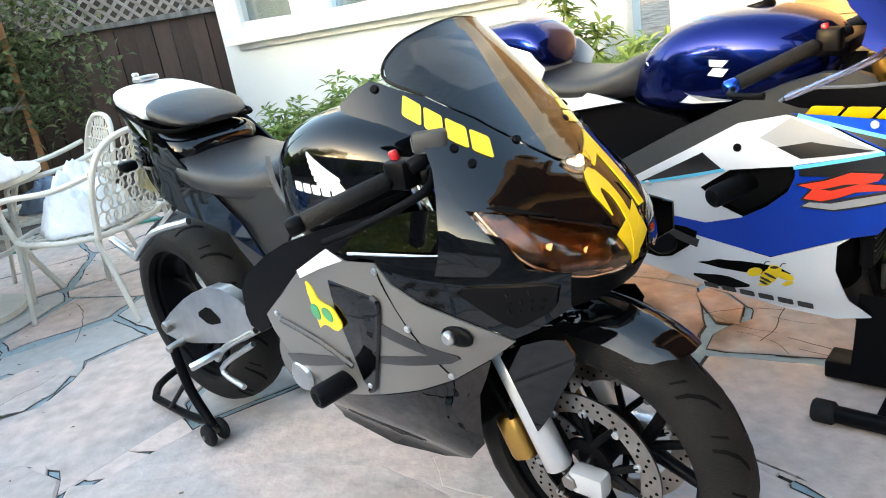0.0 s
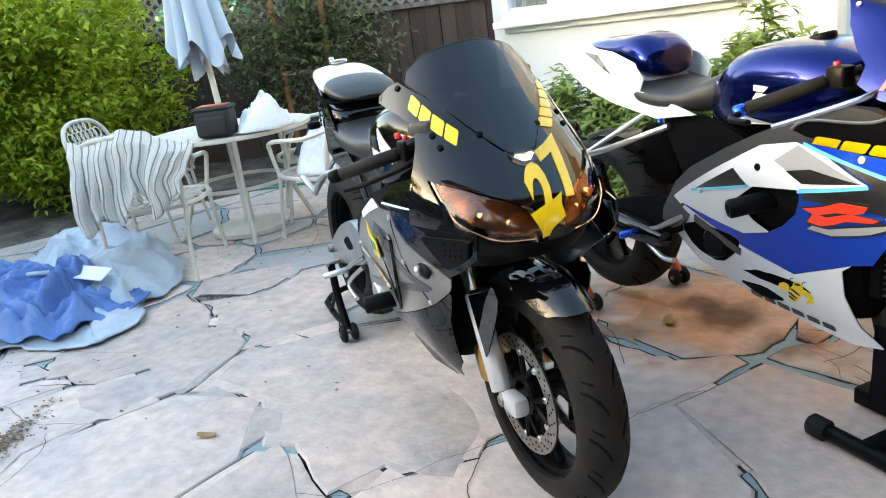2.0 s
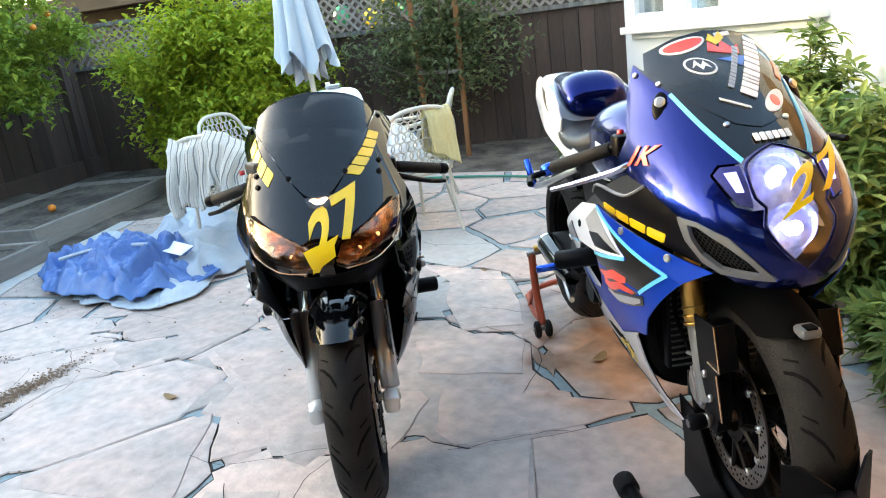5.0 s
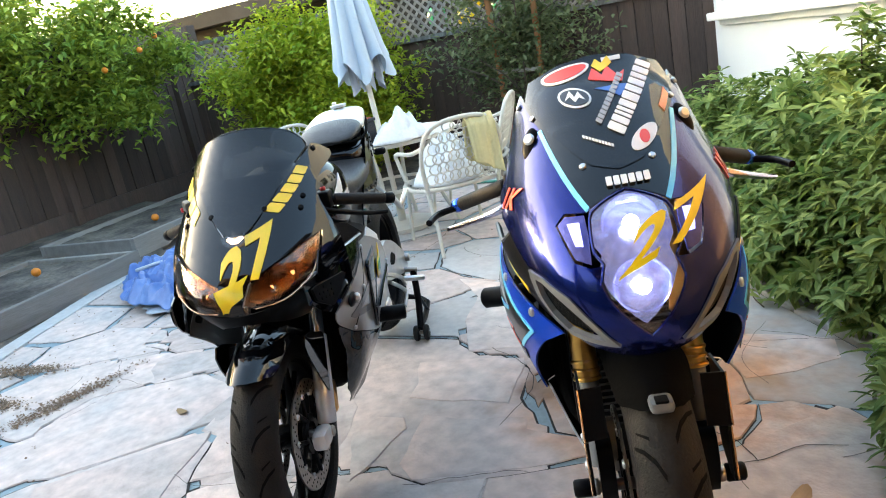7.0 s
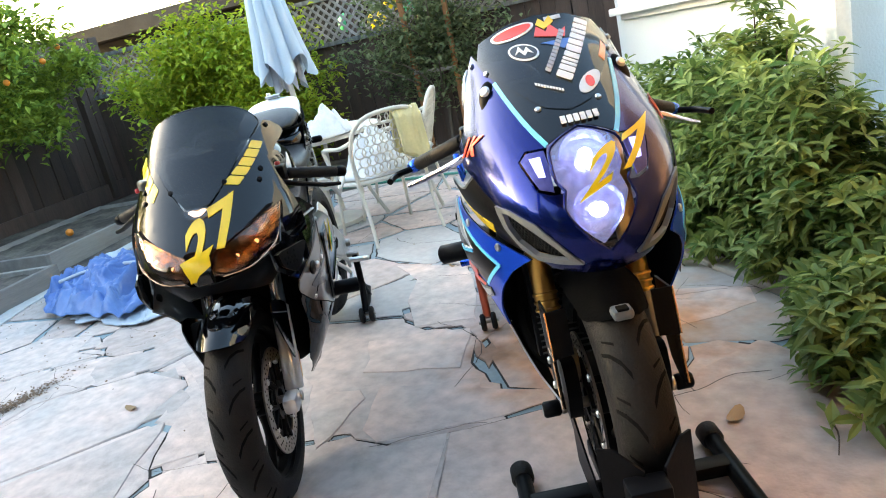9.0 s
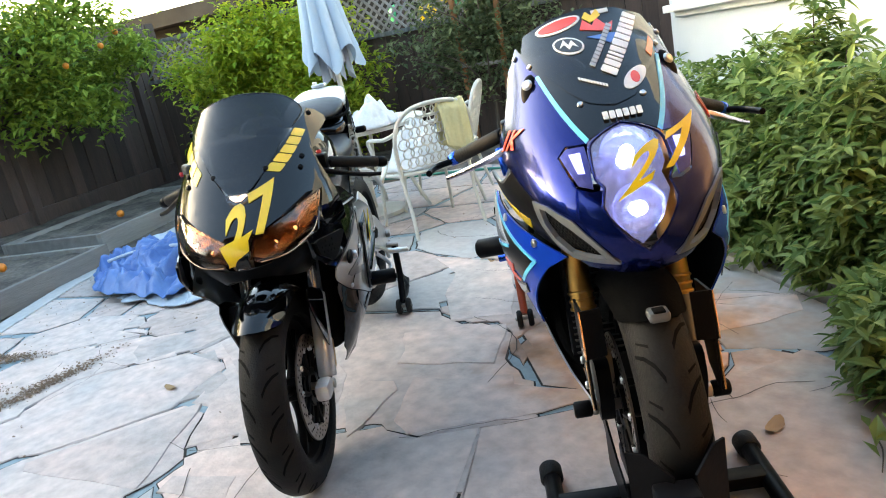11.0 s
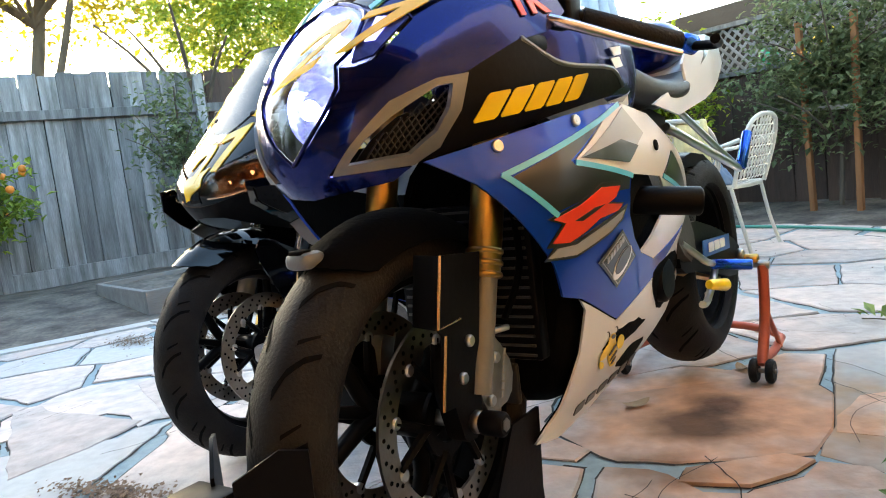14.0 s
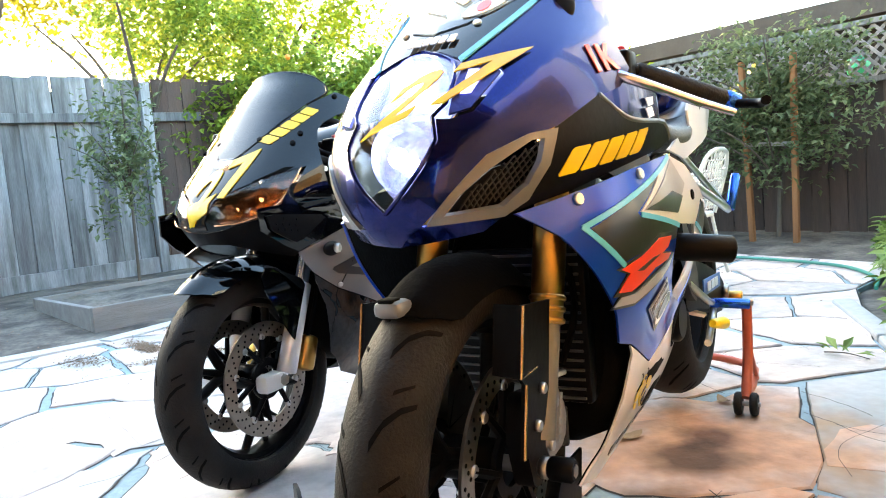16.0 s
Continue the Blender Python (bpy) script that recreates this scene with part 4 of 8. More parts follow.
def brake_disc(bike, x, y, z, r_out, r_in, carrier, holes=26):
    m = Matrix.Translation((x, y, z))
    d = Geo().lathe([(r_out, 0.0025), (r_in, 0.0025), (r_in, -0.0025), (r_out, -0.0025)], 60, m).ob("brake_disc", "steel", bike)
    g = Geo()
    for i in range(holes):
        for k, rr in enumerate((r_in + 0.011, (r_in + r_out) / 2, r_out - 0.010)):
            a = 2 * math.pi * (i + k * 0.33) / holes
            c = Vector((x + rr * math.cos(a), y, z + rr * math.sin(a)))
            g.cyl(c - Vector((0, 0.0031, 0)), c + Vector((0, 0.0031, 0)), 0.0034, 6)
    g.ob("drill_hole", "groove", d)
    g = Geo().lathe([(0.055, 0.004), (0.034, 0.004), (0.034, -0.004), (0.055, -0.004)], 36, m)
    for i in range(5):
        a = 2 * math.pi * i / 5
        for dd in (-0.28, 0.28):
            p = Vector((0.048 * math.cos(a), 0, 0.048 * math.sin(a)))
            q = Vector(((r_in + 0.004) * math.cos(a + dd), 0, (r_in + 0.004) * math.sin(a + dd)))
            Geo().tube([p, q], (0.008, 0.007), 6, k=0, m=m).ob("carrier_arm", carrier, d)
    g.ob("disc_carrier", carrier, d)
    for i in range(10):
        a = 2 * math.pi * i / 10 + 0.28
        c = Vector((x + (r_in + 0.001) * math.cos(a), y, z + (r_in + 0.001) * math.sin(a)))
        Geo().cyl(c - Vector((0, 0.006, 0)), c + Vector((0, 0.006, 0)), 0.009, 12, 0.002).ob("disc_bobbin", "alu", d)


def bolts(parent, fn, places, material="steel", r=0.0075, depth=0.005, ref=(-0.6, 0, 0.65)):
    for u, v in places:
        h = 0.004
        p = Vector(fn(u, v))
        n = (Vector(fn(u + h, v)) - Vector(fn(u - h, v))).cross(Vector(fn(u, v + h)) - Vector(fn(u, v - h))).normalized()
        if n.dot(p - Vector(ref)) < 0:
            n.negate()
        Geo().cyl(p - n * 0.002, p + n * depth, r, 12, 0.0015).cyl(p, p + n * (depth + 0.0004), r * 0.45, 6).ob("bolt", material, parent)


def rake(z, z0, x0=-0.03, slope=0.44):
    """The fork's x at a height."""
    return x0 - (z - z0) * slope


def grip_side(bike, sd, inner, outer, grip_mat, end_mat, lever_mat, lever_pts):
    a, b = Vector(inner), Vector(outer)
    d = (b - a).normalized()
    bar = Geo().cyl(a, b, 0.011, 14).ob("handlebar", "satin_black", bike)
    g = Geo().cyl(a.lerp(b, 0.30), b, 0.0165, 18, 0.003)
    g.ob("grip", grip_mat, bar)
    Geo().cyl(b + d * 0.001, b + d * 0.03, 0.0165, 18, 0.004).ob("bar_end", end_mat, bar)
    c = a.lerp(b, 0.18)
    Geo().box((0, 0, 0), (0.05, 0.045, 0.05), m=Matrix.Translation(c), bevel=0.008).ob("switch_housing", "satin_black", bar)
    Geo().cyl(c + Vector((-0.01, 0, 0.02)), c + Vector((-0.012, 0, 0.034)), 0.008, 12, 0.002).ob("switch", "red_plastic", bar)
    lv = Geo().tube(lever_pts, (0.009, 0.006), 8)
    lv.ob("lever", lever_mat, bike)


def slider(bike, a, b, r=0.024):
    a, b = Vector(a), Vector(b)
    s = Geo().cyl(a, b, r, 24, 0.005).ob("frame_slider", "satin_black", bike, "round black plastic crash slider")
    d = (b - a).normalized()
    Geo().cyl(b - d * 0.012, b + d * 0.0006, r * 0.5, 16).ob("recess", "groove", s)


# ------------------------------------------------------------ black and grey motorcycle
HB = pose(1.085, 2.325, 0, 0, 0, -39.0)
hb = thing("sport_motorcycle", HB, "black and grey faired sport motorcycle on a black rear stand", "motorcycle", "parked motorcycles")
UP = Hull((0.58, 0.64, 0.70, 0.74, 0.78, 0.83, 0.875, 0.95, 1.0, 1.06, 1.12),
          (0.03, 0.08, 0.112, 0.114, 0.09, 0.04, -0.008, -0.08, -0.125, -0.175, -0.235),
          (0.11, 0.17, 0.25, 0.272, 0.284, 0.286, 0.275, 0.245, 0.222, 0.192, 0.155), n=2.5)
FL = Side((0.22, 0.26, 0.30, 0.36, 0.42, 0.48, 0.53, 0.58, 0.64, 0.72, 0.80), (0.09, 0.125, 0.155, 0.185, 0.208, 0.218, 0.226, 0.236, 0.245, 0.244, 0.232), (-0.28, 1.9), (-0.45, 1.0), (0.62, 60))

wheel(hb, 0, 0.293, 0.293, 0.12, "satin_black", "ring", "black road tyre with curved tread grooves")
wheel(hb, -1.39, 0.345, 0.315, 0.18, "satin_black", "y", "wide black rear tyre")
for sd in BOTH:
    brake_disc(hb, 0, sd * 0.062, 0.293, 0.152, 0.112, "satin_black")
    up = Vector((rake(0.84, 0.293), sd * 0.102, 0.84))
    ax = Vector((rake(0.30, 0.293), sd * 0.102, 0.30))
    midp = ax.lerp(up, 0.42)
    leg = Geo().cyl(ax, midp, (0.027, 0.026), 20, 0.004).box((0.03, sd * 0.102, 0.293), (0.075, 0.044, 0.05), bevel=0.014).ob("fork_leg", "silver_paint", hb, "silver lower fork leg")
    Geo().cyl(midp, up, 0.0215, 20).ob("fork_tube", "chrome", hb)
    Geo().cyl(ax.lerp(up, 0.60), ax.lerp(up, 0.72), 0.031, 20, 0.004).ob("fork_clamp", "alu", hb)
    Geo().cyl((0, sd * 0.128, 0.293), (0, sd * 0.105, 0.293), 0.016, 6, 0.002).ob("axle_nut", "steel", leg)
    Geo().box((0, 0, 0), (0.055, 0.05, 0.10), m=Matrix.Translation((-0.135, sd * 0.085, 0.33)) @ pose(0, 0, 0, 0, -22, 0), bevel=0.014).ob("brake_caliper", "gold_anod", hb, "gold brake caliper")
    Geo().tube([(-0.13, sd * 0.105, 0.38), (-0.17, sd * 0.12, 0.5), (-0.2, sd * 0.1, 0.62), (-0.25, sd * 0.06, 0.7)], 0.006, 6).ob("brake_hose", "matt_black", hb)
    guard = rounded([(-0.14, 0.53), (0.02, 0.60), (0.05, 0.56), (-0.03, 0.42), (-0.075, 0.36), (-0.10, 0.42)], 0.2, 1)
    Geo().patch(guard, lambda u, v, s=sd: (u, s * 0.125, v), 0, 0.004, ref=(0, 0, 0.4)).ob("fork_guard", "black_paint", hb)
Geo().cyl((0, -0.12, 0.293), (0, 0.12, 0.293), 0.011, 14).ob("axle", "steel", hb)


def front_fender(bike, z, R, a0, a1, width, material):
    def fn(a, s):
        w = width * (1 - 0.35 * max(0, (a0 + 0.5 - a)) - 0.2 * max(0, a - a1 + 0.4))
        r = R - 0.05 * abs(s) ** 2.4
        return (r * math.cos(a), w * s, z + r * math.sin(a))
    out = [(a0, -0.25), (a0 + 0.03, -0.6), (a0 + 0.12, -0.92)] + [(a0 + (a1 - a0) * i / 8, -1) for i in range(1, 8)] + [(a1, -0.7), (a1, 0.7)]
    out += [(a0 + (a1 - a0) * i / 8, 1) for i in range(7, 0, -1)] + [(a0 + 0.12, 0.92), (a0 + 0.03, 0.6), (a0, 0.25)]
    return Geo().patch(out, fn, 0, 0.004, (0.09, 0.25), ref=(0, 0, z)).ob("front_fender", material, bike)


front_fender(hb, 0.293, 0.332, 0.92, 2.5, 0.078, "black_paint")

# nose cowl, headlights and screen
mirror = lambda pts: [(-u, v) for u, v in reversed(pts)]
edge = [UP.sy(0.034, 0.880), UP.sy(0.07, 0.917), UP.sy(0.108, 0.967), UP.sy(0.143, 1.012), UP.sy(0.163, 1.042)]
crest = [UP.sy(0.150, 1.068), UP.sy(0.115, 1.096), UP.sy(0.06, 1.113)]
screen_out = [UP.sy(0, 0.868), *edge, *crest, UP.sy(0, 1.119), *mirror(crest), *mirror(edge)]
lamp = [(0.202, 0.838), (0.158, 0.821), (0.095, 0.794), (0.046, 0.770), (0.024, 0.722), (0.050, 0.711), (0.117, 0.715), (0.163, 0.736), (0.190, 0.764)]
hl = [UP.sy(y, z) for y, z in lamp]
half = [UP.sy(0, 0.866), *[UP.sy(y, z - 0.003) for y, z in ((0.036, 0.879), (0.07, 0.917), (0.108, 0.967), (0.143, 1.012))], UP.sx(-0.273, 1.046, 1), UP.sx(-0.300, 1.036, 1), UP.sx(-0.326, 1.014, 1), UP.sx(-0.316, 1.0, 1),
        UP.sx(-0.228, 0.976, 1), UP.sx(-0.184, 0.957, 1), UP.sx(-0.159, 0.938, 1), UP.sx(-0.138, 0.905, 1), UP.sx(-0.122, 0.865, 1), UP.sx(-0.112, 0.815, 1), UP.sx(-0.135, 0.735, 1), UP.sx(0.005, 0.735, 1),
        UP.sy(0.196, 0.758), UP.sy(0.208, 0.842), UP.sy(0.158, 0.827), UP.sy(0.095, 0.800), UP.sy(0.040, 0.774), UP.sy(0.018, 0.722), UP.sy(0.02, 0.70), UP.sy(0, 0.70)]
cowl = Geo().patch(half, UP.at, 0, 0.004, (0.05, 0.02)).patch(mirror(half), UP.at, 0, 0.004, (0.05, 0.02))
cowl = cowl.ob("front_cowl", "black_paint", hb, "glossy black nose cowl")
scr = Geo().patch(screen_out, UP.at, 0.003, 0.003, (0.05, 0.02)).ob("windscreen", "smoke_screen", hb, "dark smoked windscreen")
rimline = [Vector(UP.at(u, v)) for u, v in [*edge[3:], *crest, UP.sy(0, 1.119), *mirror(crest), *mirror(edge[3:])]]
Geo().tube(rimline, 0.003, 6, k=3).ob("screen_edge", "satin_black", scr)
for sd in BOTH:
    out = hl if sd > 0 else mirror(hl)
    deep = lambda u, v: tuple(Vector(UP.at(u * 0.97, v)) - Vector((0.03 + 0.02 * abs(u), 0, 0)))
    hd = Geo().patch(out, deep, 0, 0.004, (0.05, 0.02)).ob("headlight", "dark_reflector", hb, "lit headlight behind a smoked cover")
    Geo().patch(out, UP.at, 0.0012, 0.003, (0.05, 0.02)).ob("headlight_cover", "smoked_lens", hd)
    for y, z, r in ((0.085, 0.745, 0.022), (0.135, 0.765, 0.018)):
        p = Vector(UP.at(*UP.sy(sd * y, z))) - Vector((0.03, 0, 0))
        bowl = [(0.006, -0.02)] + [(r * math.sin(t * 0.3) * 1.05, 0.02 * (1 - math.cos(t * 0.3)) - 0.02) for t in range(1, 6)]
        Geo().lathe(bowl, 20, Matrix.Translation(p) @ pose(0, 0, 0, 0, 0, -90), closed=False).ob("reflector_bowl", "dark_reflector", hd)
        Geo().cyl(p - Vector((0.018, 0, 0)), p - Vector((0.004, 0, 0)), (0.004, 0.006), 12).ob("bulb", "lamp_warm", hd)
    low = [Vector(UP.at(u, v)) + Vector((0.0015, 0, 0)) for u, v in (hl[0], hl[8], hl[7], hl[6], hl[5])]
    Geo().tube([Vector((q.x, sd * q.y, q.z)) for q in low], 0.0022, 6, k=3).ob("headlight_trim", "copper_edge", hd)
    slit = [UP.sx(-0.050, 0.842, 1), UP.sx(-0.034, 0.843, 1), UP.sx(0.035, 0.812, 1), UP.sx(-0.03, 0.834, 1)]
    Geo().patch(slit if sd > 0 else mirror(slit), UP.at, 0.001, 0.001, (0.05, 0.02)).ob("cowl_slit", "groove", cowl)
led = Geo().patch(rounded([UP.sy(-0.040, 0.876), UP.sy(0.040, 0.876), UP.sy(0.028, 0.856), UP.sy(0, 0.848), UP.sy(-0.028, 0.856)], 0.2, 1), UP.at, 0.005, 0.007, (0.05, 0.02)).ob("position_light", "lens", hb, "clear position light at the foot of the screen")
Geo().patch(rounded([UP.sy(-0.030, 0.872), UP.sy(0.030, 0.872), UP.sy(0, 0.854)], 0.2, 1), UP.at, 0.001, 0.002, (0.05, 0.02)).ob("light_bulb", "lamp_warm", led)

# racing number
for ch, oy, oz, ax_, az_, ux, uz in (("2", -0.034, 0.714, 0.068, 0.040, 0.000, 0.116), ("7", 0.040, 0.774, 0.074, 0.027, -0.016, 0.094)):
    bm = flat_text(ch, 0.03)
    for v in bm.verts:
        gx, gy = v.co.x / 0.55, v.co.y / 0.70
        v.co.x, v.co.y = UP.sy(oy + gx * ax_ + gy * ux, oz + gx * az_ + gy * uz)
    Geo().patch(bm, UP.at, 0.0035, 0.003, (0.04, 0.02)).ob("racing_number", "yellow_decal", hb, "yellow number " + ch)
Geo().patch([UP.sy(-0.050, 0.762), UP.sy(-0.005, 0.775), UP.sy(0.040, 0.79), UP.sy(0.022, 0.76), UP.sy(-0.018, 0.712), UP.sy(-0.03, 0.712)], UP.at, 0.003, 0.002, (0.04, 0.02)).ob("number_tail", "yellow_decal", hb)
for sd in BOTH:
    if sd < 0:
        st, en, upv, ws_ = UP.sx(-0.206, 0.988, sd), UP.sx(-0.066, 0.905, sd), (0.035, 0.030), [1, 0.92, 1, 0.92]
    else:
        st, en, upv, ws_ = UP.sy(0.110, 0.906), UP.sy(0.172, 0.992), (-0.095, 0.012), [1] * 5
    bars(UP.at, st, tuple(Vector(en) - Vector(st)), upv, ws_, 0.14).ob("lettering_bar", "yellow_decal", hb)
    bolts(hb, UP.at, [UP.sx(-0.262, 1.032, sd), UP.sx(-0.118, 0.930, sd), UP.sx(-0.088, 0.905, sd), UP.sx(-0.060, 0.922, sd)], "satin_black")

# chin, ducts, flanks
chin = [UP.sx(-0.22, 0.70, 1), UP.sy(0.19, 0.728), UP.sy(0.06, 0.695), UP.sy(0.0, 0.69), UP.sy(0.0, 0.66), UP.sy(0.06, 0.655), UP.sy(0.11, 0.60), UP.sx(-0.12, 0.61, 1)]
Geo().patch(chin, UP.at, -0.006, 0.005, (0.05, 0.02)).patch(mirror(chin), UP.at, -0.006, 0.005, (0.05, 0.02)).ob("chin_cowl", "satin_black", hb)
for sd in BOTH:
    fn = FL.map(sd)
    grey = [(-0.414, 0.746), (-0.359, 0.731), (-0.279, 0.738), (-0.246, 0.702), (-0.181, 0.674), (-0.12, 0.658), (-0.05, 0.637), (-0.011, 0.624), (-0.088, 0.562), (-0.171, 0.507), (-0.25, 0.472), (-0.37, 0.424),
            (-0.50, 0.378), (-0.60, 0.372), (-0.665, 0.414), (-0.72, 0.498), (-0.722, 0.54), (-0.597, 0.624), (-0.512, 0.691)]
    Geo().patch(grey, fn, 0, 0.004).ob("side_fairing", "grey_paint", hb, "metallic grey side fairing panel")
    scoop = [(-0.516, 0.675), (-0.453, 0.690), (-0.357, 0.679), (-0.297, 0.671), (-0.283, 0.652), (-0.332, 0.546), (-0.382, 0.445), (-0.405, 0.426), (-0.424, 0.453), (-0.434, 0.480), (-0.517, 0.520), (-0.649, 0.546), (-0.705, 0.556), (-0.605, 0.629)]
    Geo().patch(scoop, lambda x, z, f=fn, s=sd: tuple(Vector(f(x, z)) - Vector((0, s * 0.020 * max(0, min(1, (-0.36 - x) * 5)), 0))), 0.006, 0.012).ob("scoop_panel", "black_paint", hb)
    Geo().tube([Vector(fn(x, z)) + Vector((0, sd * 0.004, 0)) for x, z in ((-0.297, 0.671), (-0.285, 0.652), (-0.332, 0.546), (-0.382, 0.445), (-0.405, 0.426))], 0.006, 6, k=4).ob("scoop_edge", "black_paint", hb)
    Geo().tube([Vector(fn(x, z)) + Vector((0, sd * 0.001, 0)) for x, z in ((-0.434, 0.480), (-0.517, 0.520), (-0.649, 0.546))], 0.007, 6, k=4).ob("scoop_edge", "black_paint", hb)
    Geo().patch([(-0.292, 0.617), (-0.142, 0.569), (-0.140, 0.562), (-0.161, 0.549), (-0.296, 0.521), (-0.344, 0.512), (-0.335, 0.531), (-0.199, 0.563), (-0.304, 0.589)], fn, 0.0018, 0.0015).ob("stripe", "black_decal", hb)
    Geo().patch([(-0.70, 0.436), (-0.638, 0.456), (-0.436, 0.503), (-0.436, 0.484), (-0.68, 0.409)], fn, 0.0018, 0.0015).ob("stripe", "black_decal", hb)
    Geo().patch([(-0.512, 0.693), (-0.41, 0.749), (-0.366, 0.732), (-0.437, 0.707), (-0.506, 0.677)], fn, 0.003, 0.003).ob("flash", "white_decal", hb)
    seam = [Vector(fn(x, z)) for x, z in ((-0.279, 0.73), (-0.262, 0.69), (-0.22, 0.61), (-0.19, 0.55), (-0.172, 0.51))]
    Geo().tube(seam, 0.0018, 5, k=4).ob("panel_seam", "groove", hb)
    belly = [(-0.60, 0.369), (-0.50, 0.375), (-0.37, 0.421), (-0.25, 0.469), (-0.171, 0.504), (-0.091, 0.557), (-0.143, 0.465), (-0.185, 0.320), (-0.253, 0.245), (-0.35, 0.205), (-0.517, 0.180), (-0.70, 0.195), (-0.72, 0.27)]
    Geo().patch(belly, fn, -0.001, 0.004).ob("belly_pan", "black_paint", hb)
    Geo().patch([(-0.342, 0.745), (-0.282, 0.742), (-0.246, 0.706), (-0.181, 0.678), (-0.12, 0.662), (-0.05, 0.641), (-0.012, 0.628), (0.03, 0.650), (0.085, 0.690), (0.088, 0.745), (0.02, 0.75), (-0.02, 0.80), (-0.105, 0.815), (-0.118, 0.765)], fn, -0.002, 0.004).ob("mid_cowl", "black_paint", hb)
    Geo().patch(rounded([(-0.11, 0.712), (0.071, 0.730), (0.063, 0.690), (0.001, 0.652), (-0.026, 0.660)], 0.12, 1), fn, 0.006, 0.008).ob("air_duct", "satin_black", hb)
    holes = Geo()
    for i in range(4):
        for j in range(3 - i % 2):
            c = Vector(fn(-0.01 + i * 0.018 + (j % 2) * 0.004, 0.682 + j * 0.014 + i * 0.003))
            holes.cyl(c + Vector((0, sd * 0.004, 0)), c + Vector((0, sd * 0.0072, 0)), 0.004, 8)
    holes.ob("duct_perforation", "groove", hb)
    Geo().patch([(-0.40, 0.735), (-0.33, 0.79), (-0.21, 0.825), (-0.13, 0.83), (-0.116, 0.768), (-0.34, 0.748)], lambda u, v, s=sd: (u, s * (0.228 - 0.45 * (v - 0.74)), v), 0, 0.004).ob("inner_panel", "black_paint", hb)
    Geo().tube([Vector((u, sd * (0.231 - 0.45 * (v - 0.74)), v)) for u, v in ((-0.36, 0.742), (-0.24, 0.752), (-0.12, 0.764), (-0.115, 0.785))], 0.0035, 6, k=3).ob("panel_lip", "silver_paint", hb)
    bolts(hb, fn, [(-0.28, 0.723), (-0.225, 0.619), (-0.173, 0.517), (-0.400, 0.440), (-0.66, 0.56)], "alu", 0.007)
    b = Vector(fn(-0.118, 0.622))
    bm = bmesh.new()
    bmesh.ops.create_uvsphere(bm, u_segments=20, v_segments=10, radius=1)
    bmesh.ops.scale(bm, vec=(0.036, 0.009, 0.020), verts=bm.verts)
    Geo().bm(bm, Matrix.Translation(b)).ob("marker_plug", "satin_black", hb)
    Geo().cyl(b + Vector((-0.008, sd * 0.004, 0)), b + Vector((-0.010, sd * 0.020, 0)), 0.013, 16, 0.004).ob("plug_cap", "alu", hb)
    slider(hb, (-0.470, sd * 0.17, 0.432), (-0.490, sd * 0.290, 0.426), 0.025)
    # plain sticker of yellow and green shapes
    st = Geo().patch(rounded([(-0.495, 0.676), (-0.474, 0.664), (-0.463, 0.635), (-0.415, 0.630), (-0.398, 0.592), (-0.434, 0.570), (-0.470, 0.582), (-0.528, 0.540), (-0.522, 0.584), (-0.512, 0.628)], 0.2, 2), lambda x, z, f=fn, s=sd: tuple(Vector(f(x, z)) - Vector((0, s * 0.020 * max(0, min(1, (-0.36 - x) * 5)), 0))), 0.0135, 0.003).ob("sticker", "yellow_decal", hb, "yellow and green sticker")
    for pl in ([(-0.50, 0.622), (-0.47, 0.625), (-0.475, 0.585), (-0.505, 0.590)], [(-0.458, 0.626), (-0.425, 0.622), (-0.43, 0.59), (-0.462, 0.60)]):
        Geo().patch(rounded(pl, 0.25, 2), lambda x, z, f=fn, s=sd: tuple(Vector(f(x, z)) - Vector((0, s * 0.020 * max(0, min(1, (-0.36 - x) * 5)), 0))), 0.0150, 0.002).ob("sticker_mark", "green_decal", st)

